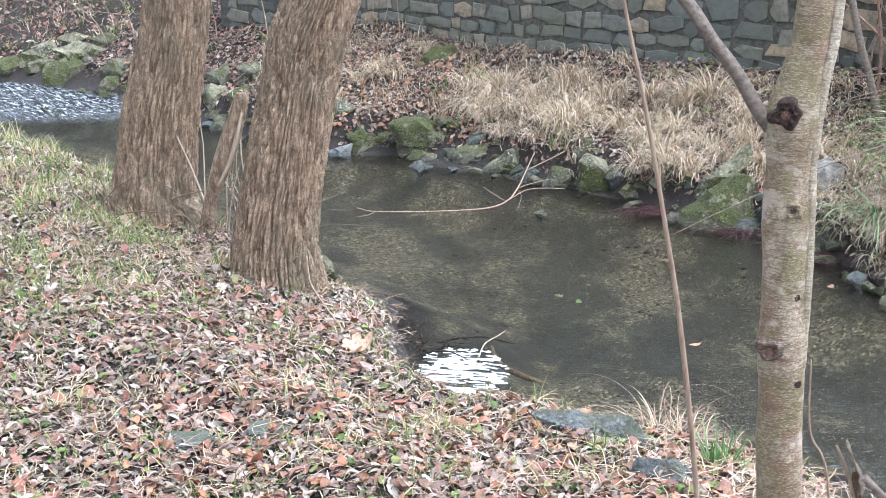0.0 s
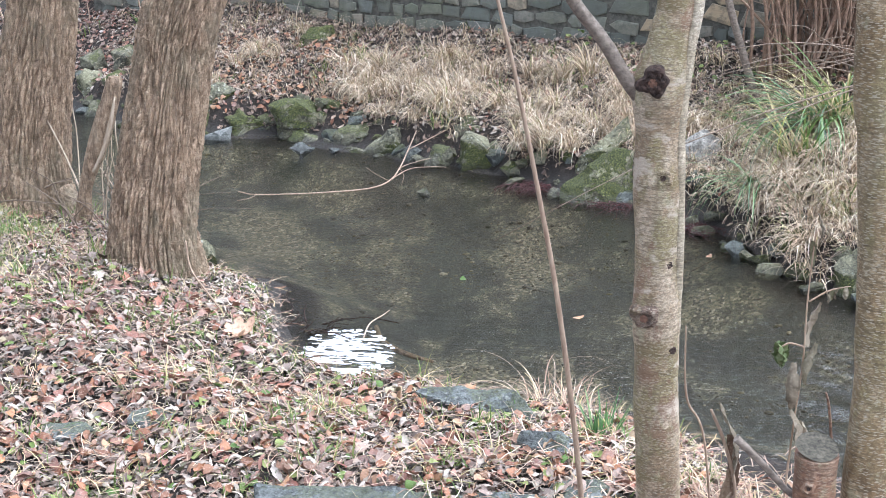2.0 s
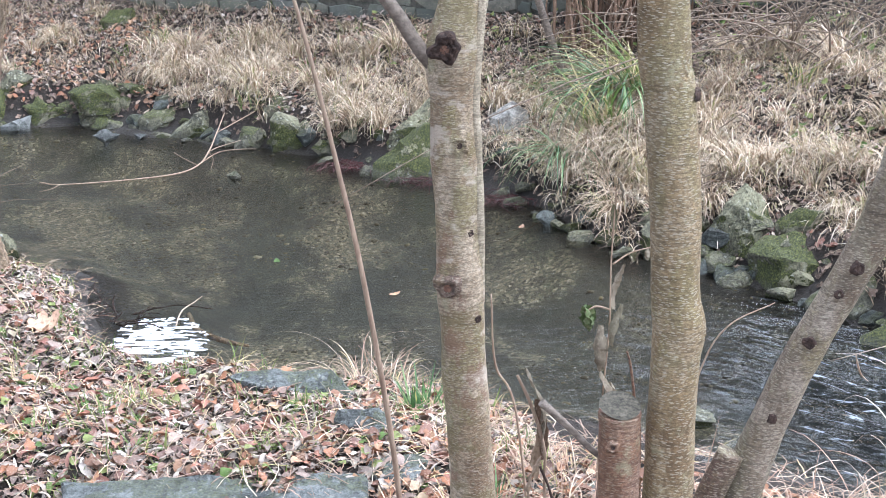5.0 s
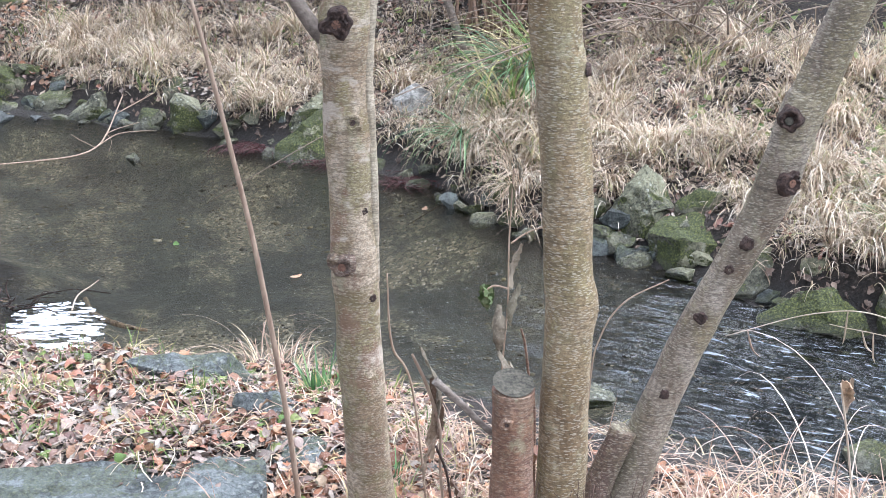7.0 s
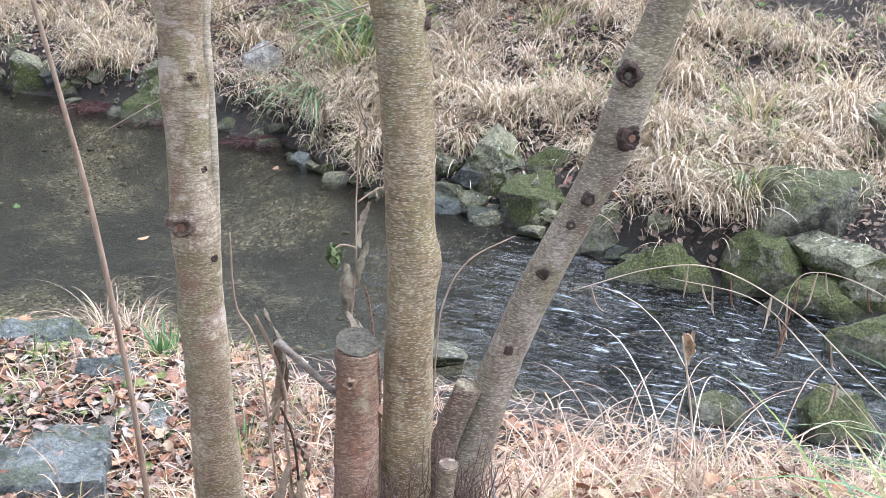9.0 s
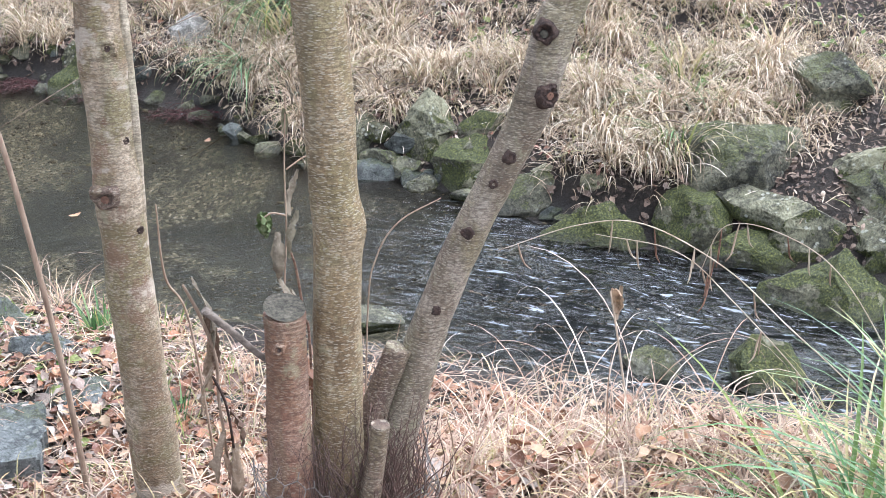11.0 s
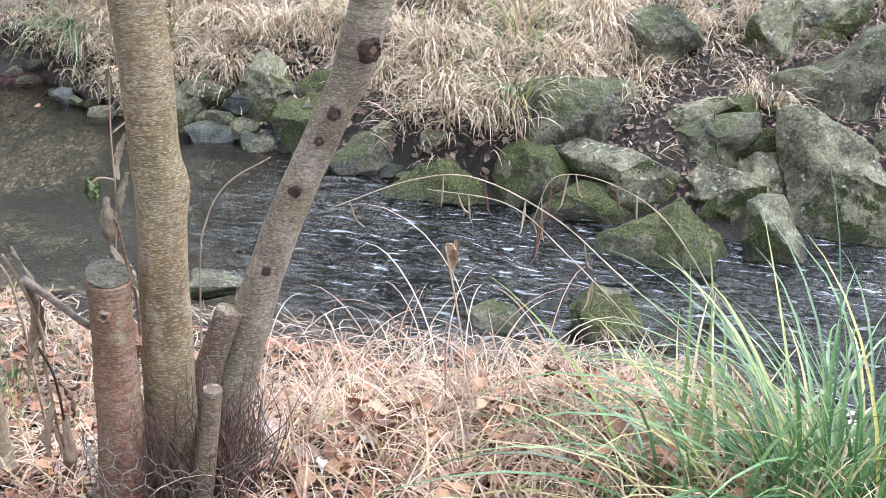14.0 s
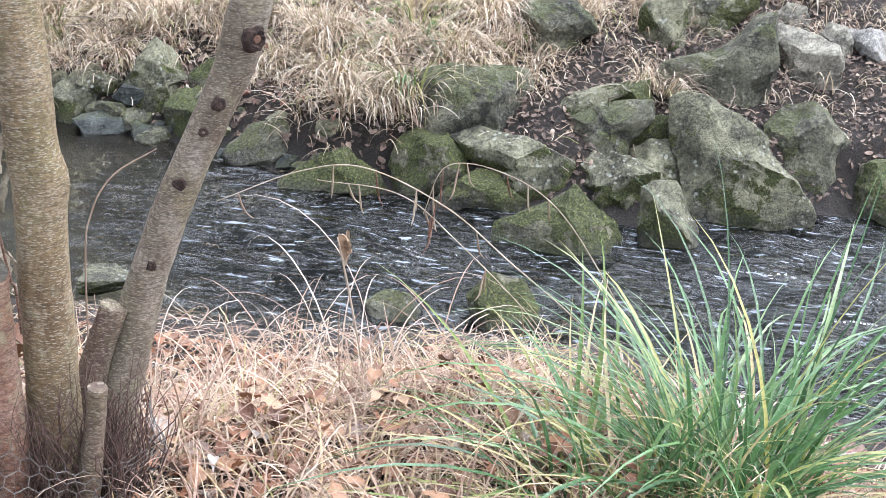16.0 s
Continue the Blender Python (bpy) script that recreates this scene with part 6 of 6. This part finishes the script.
hung("bent_twig", [(1.32, 2.78, .45, .003), (1.33, 2.77, 1.03, .0024), (1.35, 2.76, 1.18, .0022), (1.4, 2.74, 1.27, .002), (1.49, 2.7, 1.33, .0012)], TWIG, "thin bent bare twig by the leaning stem", "twig", 6)
hung("red_twig", [(1.05, 2.4, .8, .0035), (1.04, 2.39, 1.19, .003), (1.03, 2.39, 1.25, .003), (1.02, 2.4, 1.35, .0028), (1.01, 2.4, 1.39, .002)], RED_BARK, "thin reddish shoot beside the stump", "twig", 6)
hung("thin_stem", [(1.0, 3.0, .5, .004), (.95, 3.0, .98, .003), (.9, 3.01, 1.11, .003), (.89, 3.01, 1.3, .002)], TWIG, "thin curved stem behind the birch", "twig", 6)


def hanging_leaf(parent, base, at, length, width, mat, yaw, curl=.2):
    """A shrivelled leaf, rolled in on itself, hanging from its stalk."""
    c, q = math.cos(yaw), math.sin(yaw)
    v, f, rows, cols = [], [], 12, 7
    for i in range(rows + 1):
        t = i / rows
        wide = width * (.12 + .88 * math.sin(math.pi * min(.96, t * .9 + .06)) ** .7) * (1 + .3 * noise.noise(Vector((t * 6, at[2] * 50, at[0] * 50))))
        for j in range(cols):
            e = j / (cols - 1) - .5
            n1 = noise.noise(Vector((e * 4, t * 7, at[2] * 40 + yaw)))
            n2 = noise.noise(Vector((e * 9 + 4, t * 16, at[2] * 40 + yaw)))
            out = (.28 * math.sin(t * 2.4) + curl * t * t) * length * .6
            roll = 2.2 * e
            sx, sy = wide * .5 * math.sin(roll) * (1 + .3 * n2), wide * (.35 * math.cos(roll) + .3 * n1 + .18 * n2)
            v.append((c * (out + sy) - q * sx, q * (out + sy) + c * sx, -t * length + .12 * width * n2 + (.04 * length if t < .15 else 0)))
    for i in range(rows):
        for j in range(cols - 1):
            b = i * cols + j
            f.append((b, b + 1, b + cols + 1, b + cols))
    ob = mesh_object("leaf", v, f, mat, parent)
    ob.location = tuple(a - b for a, b in zip(at, base))


OLIVE = island_material("wilted_leaf", [(0.0, (0.15, 0.125, 0.09)), (0.5, (0.28, 0.24, 0.18)), (1.0, (0.14, 0.14, 0.08))], 0.8, 0.2)
GREEN_WILT = island_material("wilted_green_leaf", [(0.0, (0.09, 0.13, 0.05)), (1.0, (0.2, 0.23, 0.1))], 0.8, 0.2)
base = (1.36, 3.5, gz(1.36, 3.5))
weed = base_empty("wilted_weed", base, "tall dead weed with shrivelled hanging grey-green leaves", "weed")
limb("stem", [(1.35, 3.5, base[2] - .03, .0035), (1.36, 3.5, .6, .0035), (1.37, 3.5, .78, .003), (1.38, 3.49, .98, .003), (1.38, 3.49, 1.16, .0025), (1.39, 3.49, 1.38, .002)], TWIG, weed, base, 6, 8)
for k, (x, y, z, ln, w) in enumerate([(1.39, 3.49, 1.42, .07, .022), (1.38, 3.48, 1.34, .08, .022), (1.42, 3.48, 1.15, .14, .042), (1.415, 3.48, 1.03, .12, .04), (1.345, 3.47, .98, .13, .042), (1.35, 3.49, .82, .14, .04), (1.385, 3.49, .78, .12, .034)]):
    hanging_leaf(weed, base, (x, y, z), ln, w, OLIVE, k * 1.1)
limb("side_stem", [(1.385, 3.49, 1.16, .003), (1.44, 3.49, 1.19, .0025), (1.5, 3.48, 1.205, .0015)], TWIG, weed, base, 5, 6)
for k in range(4):
    hanging_leaf(weed, base, (1.43 + .02 * k, 3.485, 1.19 + .004 * k), .035, .018, OLIVE, k * 1.4)
limb("side_stem", [(1.38, 3.49, 1.02, .003), (1.34, 3.5, 1.03, .003), (1.31, 3.51, 1.01, .002)], TWIG, weed, base, 5, 6)
for k in range(3):
    hanging_leaf(weed, base, (1.30 + .024 * k, 3.51, 1.025), .075, .05, GREEN_WILT, k * 1.4)

base = (.92, 2.6, gz(.92, 2.6))
dead = base_empty("dead_plant", base, "dead brown plant with curled broken leaves by the birch", "weed")
limb("stem", [(.93, 2.6, base[2] - .03, .0035), (.91, 2.6, .86, .0035), (.9, 2.6, .99, .0035), (.9, 2.6, 1.08, .0035), (.87, 2.6, 1.19, .004), (.84, 2.61, 1.265, .003)], TWIG, dead, base, 6, 8)
limb("stem", [(.95, 2.6, base[2] - .03, .003), (.93, 2.59, .8, .003), (.915, 2.59, .96, .003), (.89, 2.6, 1.04, .003)], KNOT, dead, base, 6, 8)
BROWN_LEAF = island_material("dead_brown_leaf", [(0.0, (0.1, 0.06, 0.045)), (0.5, (0.22, 0.15, 0.1)), (1.0, (0.36, 0.29, 0.21))], 0.8, 0.15)
for k, (x, z, ln) in enumerate([(.85, 1.28, .17), (.88, 1.2, .16), (.9, 1.15, .16), (.895, 1.06, .12), (.91, .9, .12), (.93, .86, .14), (.9, .84, .12), (.92, .95, .1)]):
    hanging_leaf(dead, base, (x, 2.595, z), ln, .032, BROWN_LEAF if k else OLIVE, k * .9)

base = (1.97, 2.5, gz(1.97, 2.5))
leafy = base_empty("dry_leaf_stalk", base, "dry stalk carrying one withered orange-brown leaf", "weed")
limb("stem", [(1.97, 2.5, base[2] - .02, .003), (1.95, 2.52, .69, .003), (1.93, 2.54, .84, .003), (1.91, 2.55, .96, .003), (1.89, 2.56, 1.07, .002)], DRY_WOOD, leafy, base, 5, 6)
hanging_leaf(leafy, base, (1.895, 2.555, 1.075), .07, .04, RUSSET, .4)
hanging_leaf(leafy, base, (1.915, 2.55, 1.08), .1, .02, DRY_WOOD, 1.2)
for k, (x, y, z) in enumerate([(1.0, 2.33, 1.19), (1.005, 2.335, 1.14), (.55, 3.0, .5), (.49, 3.05, .48)]):
    v, f = leaf_data(.07, .05, .3, .5, 1)
    ob = tagged(mesh_object("orange_leaf", v, f, RUSSET), "curled orange-brown dead leaf", "leaf", "orange dead leaves")
    ob.location = (x, y, z if k < 2 else gz(x, y) + .04)
    ob.rotation_euler = (.3, .9 if k < 2 else .2, k * 1.7)

maple = base_empty("maple_leaf", (-.44, 5.86, gz(-.44, 5.86) + .03), "large pale tan curled maple leaf lying on the bank", "leaf")
for k, (a, ln, w) in enumerate([(0, .13, .07), (.7, .11, .06), (-.7, .11, .06), (1.5, .08, .05), (-1.5, .08, .05)]):
    v, f = leaf_data(ln, w, .25, .35, 1)
    lobe = mesh_object("lobe", v, f, MAPLE, maple)
    lobe.rotation_euler = (.1, -.5, a + radians(35))


def sprays(name, at, n, length, radius, spread, lean, mat, seed, label, category, bend=.3):
    """Bare stems that rise from one stool, each a part."""
    rr = random.Random(seed)
    whole = base_empty(name, (at[0], at[1], gz(*at)), label, category)
    for _ in range(n):
        x, y = rr.gauss(0, spread), rr.gauss(0, spread * .6)
        dx, dy = rr.gauss(0, lean), rr.gauss(0, lean)
        ln = length * rr.uniform(.5, 1.1)
        pts = []
        for i in range(5):
            t = i / 4
            pts.append((x + dx * t * ln + rr.gauss(0, .02) + bend * dx * t * t * ln, y + dy * t * ln + rr.gauss(0, .02), t * ln - .03 - bend * abs(dx) * t * t * ln, radius * (1.05 - t * .7) * rr.uniform(.6, 1.3)))
        v, f = tube_data(pts, 2, 5)
        mesh_object("stem", v, f, mat, whole)
    return whole


sprays("brush_stems", (3.4, 8.95), 90, 1.6, .013, .2, .14, BRUSH, 1, "dense brown stems of a leafless bush on the far bank", "bush")
sprays("brush_stems", (3.65, 9.0), 60, 1.5, .010, .28, .3, BRUSH, 2, "tangled bare stems of a leafless bush", "bush")
hung("leaning_sapling", [(3.02, 8.9, .5, .03), (2.94, 8.9, .74, .028), (2.88, 8.9, .92, .026), (2.77, 8.9, 1.26, .025), (2.6, 8.95, 2.0, .018)], LIMB_BARK, "leaning grey sapling stem beside the leafless bush", "sapling", 14)
sprays("bramble", (4.5, 7.9), 70, .9, .006, .5, .8, DARK_TWIG, 3, "tangle of dark bramble stems on the upper far bank", "bramble", .9)
sprays("bramble", (3.95, 8.3), 50, .8, .006, .4, .8, DARK_TWIG, 4, "tangle of dark bramble stems on the upper far bank", "bramble", .9)
sprays("bramble", (5.4, 6.9), 60, .7, .006, .6, .9, DARK_TWIG, 5, "tangle of dark bramble stems on the upper far bank", "bramble", .9)
sprays("dead_shoots", (-1.25, 8.15), 14, 1.3, .007, .12, .16, DRY_WOOD, 6, "thin bare shoots rising between the old trunks", "shoots")
sprays("root_twigs", (-2.05, 8.05), 26, .5, .006, .16, .5, DARK_TWIG, 7, "tangle of dead twigs at the foot of the old tree", "twigs", .6)
sprays("root_twigs", (-1.25, 7.75), 30, .5, .005, .16, .6, DARK_TWIG, 8, "tangle of dead twigs between the old trees", "twigs", .6)
sprays("pole_stems", (-1.0, 12.2), 9, 1.3, .008, .35, .12, TWIG, 9, "thin bare saplings below the wall", "saplings")
sprays("root_twigs", (4.6, 5.2), 26, .2, .004, .3, .9, DARK_TWIG, 14, "dead twigs and roots on the upper bank between boulders", "twigs", 1.0)
sprays("root_twigs", (5.3, 4.5), 26, .2, .004, .3, .9, DARK_TWIG, 15, "dead twigs and roots on the upper bank between boulders", "twigs", 1.0)
sprays("bramble", (-3.6, 15.6), 60, .8, .006, .9, .8, DARK_TWIG, 21, "tangle of bare bramble stems on the slope upstream", "bramble", .9)
sprays("bramble", (-4.9, 15.8), 60, .8, .006, .9, .8, DARK_TWIG, 22, "tangle of bare bramble stems on the slope upstream", "bramble", .9)
sprays("pole_stems", (-2.6, 14.0), 12, 1.2, .007, .4, .2, TWIG, 23, "thin bare saplings below the wall", "saplings")
sprays("stool_twigs", (3.3, 6.75), 12, .3, .005, .2, .9, DARK_TWIG, 10, "fallen dead twigs on the far bank", "twigs", 1.0)

# ---- twisted wire guard round the multi-stemmed tree ----
def wire_guard():
    guard = base_empty("wire_guard", (1.05, 2.24, gz(1.05, 2.24)), "crumpled rusty hexagonal wire mesh round the stems' foot", "wire mesh")
    z0 = gz(1.05, 2.24)
    rr = random.Random(3)
    verts, faces = [], []
    rows, cols = 9, 64
    def at(i, j):
        a = 2 * math.pi * j / cols
        rad = 1 + .1 * math.sin(3 * a + i * .5) + .06 * math.sin(7 * a + i)
        return Vector((.185 * rad * math.cos(a) - (.0), .105 * rad * math.sin(a), -.02 + i * .026 * (1 + .25 * math.sin(a * 2 + 1)) ))
    def strand(p, q):
        d = (q - p).normalized()
        s = d.orthogonal().normalized() * .0011
        u = d.cross(s).normalized() * .0011
        k = len(verts)
        for c in (p, q):
            verts.extend([tuple(c + s), tuple(c + u), tuple(c - s), tuple(c - u)])
        for m in range(4):
            n = (m + 1) % 4
            faces.append((k + m, k + n, k + n + 4, k + m + 4))
    for i in range(rows):
        for j in range(cols):
            if (i + j) % 2 == 0:
                a = at(i, j)
                up = at(i + .6, j)
                strand(a, up)
                if i < rows - 1:
                    strand(up, at(i + 1, j + 1))
                    strand(up, at(i + 1, j - 1))
    mesh_object("netting", verts, faces, WIRE, guard)


wire_guard()
sprays("dry_vines", (1.125, 2.19), 190, .36, .0018, .036, .1, VINE, 11, "dark dead vines tangled at the stems' foot", "vines", .5)
sprays("dry_vines", (.99, 2.2), 80, .32, .0016, .022, .08, VINE, 12, "dark dead vines tangled at the stump's foot", "vines", .5)

# ---- branch and leaves in the water ----
branch = base_empty("fallen_branch", (-.5, 9.0, 0.0), "thin pale dead branch lying in the pool", "branch")
limb("stem", [(-.6, 9.0, .02, .004), (-.47, 8.93, .012, .0045), (-.1, 8.93, .006, .005), (.28, 8.99, .004, .0055), (.45, 9.15, .01, .006), (.54, 9.35, .05, .006), (.62, 9.6, .12, .005), (.7, 9.85, .2, .004)], TWIG, branch, (-.5, 9.0, 0), 8, 8)
for pts in ([(.45, 9.15, .01, .004), (.6, 9.3, .05, .0035), (.75, 9.27, .07, .003), (.88, 9.32, .05, .002)], [(.54, 9.35, .05, .004), (.62, 9.42, .06, .003), (.78, 9.45, .09, .002)], [(.62, 9.6, .12, .004), (.9, 9.8, .2, .0035), (1.25, 9.95, .32, .0025)], [(.45, 9.15, .01, .003), (.36, 9.25, .04, .003), (.3, 9.4, .05, .002)], [(.54, 9.35, .05, .003), (.56, 9.2, .03, .002), (.53, 9.05, .0, .0015)], [(-.47, 8.93, .012, .003), (-.52, 8.85, .01, .002), (-.6, 8.82, .005, .0015)]):
    limb("side_twig", pts, TWIG, branch, (-.5, 9.0, 0), 5, 6)
hung("small_stick", [(.16, 6.24, -.02, .004), (.2, 6.3, .05, .004), (.27, 6.34, .08, .003), (.31, 6.36, .1, .002)], DRY_WOOD, "small forked stick poking out of the shallows", "stick", 6)
hung("sunken_root", [(.24, 6.46, -.03, .012), (.27, 6.27, -.04, .016), (.37, 6.11, -.04, .014), (.5, 6.04, -.06, .007)], OLD_BARK, "dark curved root lying in the shallow water", "root", 10)
hung("vine", [(-.72, 6.66, .42, .005), (-.70, 6.62, .28, .005), (-.62, 6.5, .2, .005), (-.5, 6.15, .19, .004)], TWIG, "pale vine hanging down to the leafy bank", "vine", 8)
for k, (x, y, a) in enumerate([(-.3, 7.02, .2), (.75, 7.0, 1.5), (1.25, 6.35, .4), (2.2, 7.2, 1.0)]):
    v, f = leaf_data(.07, .035, .1, .1)
    ob = tagged(mesh_object("floating_leaf", v, f, RUSSET if k != 1 else GREENS), "single fallen leaf floating on the stream", "leaf", "floating leaves")
    ob.location, ob.rotation_euler = (x, y, .012), (0, 0, a)


def rootlets(at, n, seed, spread):
    rr = random.Random(seed)
    verts, faces = [], []
    for _ in range(n):
        x, y, a = rr.gauss(0, spread), rr.gauss(0, spread * .5), rr.uniform(0, 6.28)
        ln = rr.uniform(.06, .16)
        pts = [(x, y, .025, .0018), (x + math.cos(a) * ln * .5, y + math.sin(a) * ln * .5, .03 * rr.random(), .002), (x + math.cos(a) * ln, y + math.sin(a) * ln, -.02, .001)]
        v, f = tube_data(pts, 2, 4)
        k = len(verts)
        verts += v
        faces += [tuple(i + k for i in q) for q in f]
    ob = mesh_object("red_roots", verts, faces, RED_ROOTS)
    ob.location = (*at, 0)
    tagged(ob, "mat of fine red tree rootlets at the waterline", "roots", "red rootlets", kind="stuff")


rootlets((1.5, 8.85), 260, 1, .13)
rootlets((1.98, 8.38), 260, 2, .16)
rootlets((2.38, 7.8), 300, 3, .16)
def glint_strips(cx, cy, rx, ry, n, seed, label):
    """Thin wavy white strips that stand in for the sky's glint on the water."""
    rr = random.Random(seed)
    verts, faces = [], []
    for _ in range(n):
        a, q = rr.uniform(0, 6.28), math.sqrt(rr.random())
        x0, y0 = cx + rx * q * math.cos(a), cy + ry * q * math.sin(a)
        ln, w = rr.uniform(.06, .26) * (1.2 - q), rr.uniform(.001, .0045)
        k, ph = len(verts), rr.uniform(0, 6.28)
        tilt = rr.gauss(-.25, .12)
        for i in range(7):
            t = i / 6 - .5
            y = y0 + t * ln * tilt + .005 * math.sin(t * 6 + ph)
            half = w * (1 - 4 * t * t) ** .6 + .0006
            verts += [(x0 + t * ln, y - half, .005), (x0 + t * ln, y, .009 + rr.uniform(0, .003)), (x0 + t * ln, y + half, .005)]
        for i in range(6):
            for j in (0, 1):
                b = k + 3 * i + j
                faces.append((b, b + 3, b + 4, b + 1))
    tagged(mesh_object("froth", verts, faces, SKY_GLINT), label, "froth", kind="stuff")


# White diffuse colour in place of the sky mirrored in the shallows.
SKY_GLINT = plain_material("white_sky_glint", (0.6, 0.65, 0.7), (0.82, 0.85, 0.88), 60.0, 0.35)
glint_strips(.08, 6.03, .23, .34, 130, 3, "white strips standing in for the sky's glint on the water at the near shore")
sprays("wet_debris", (-.13, 6.5), 24, .14, .006, .07, .8, KNOT, 13, "dark wet twigs caught at the water's edge", "twigs", .8)
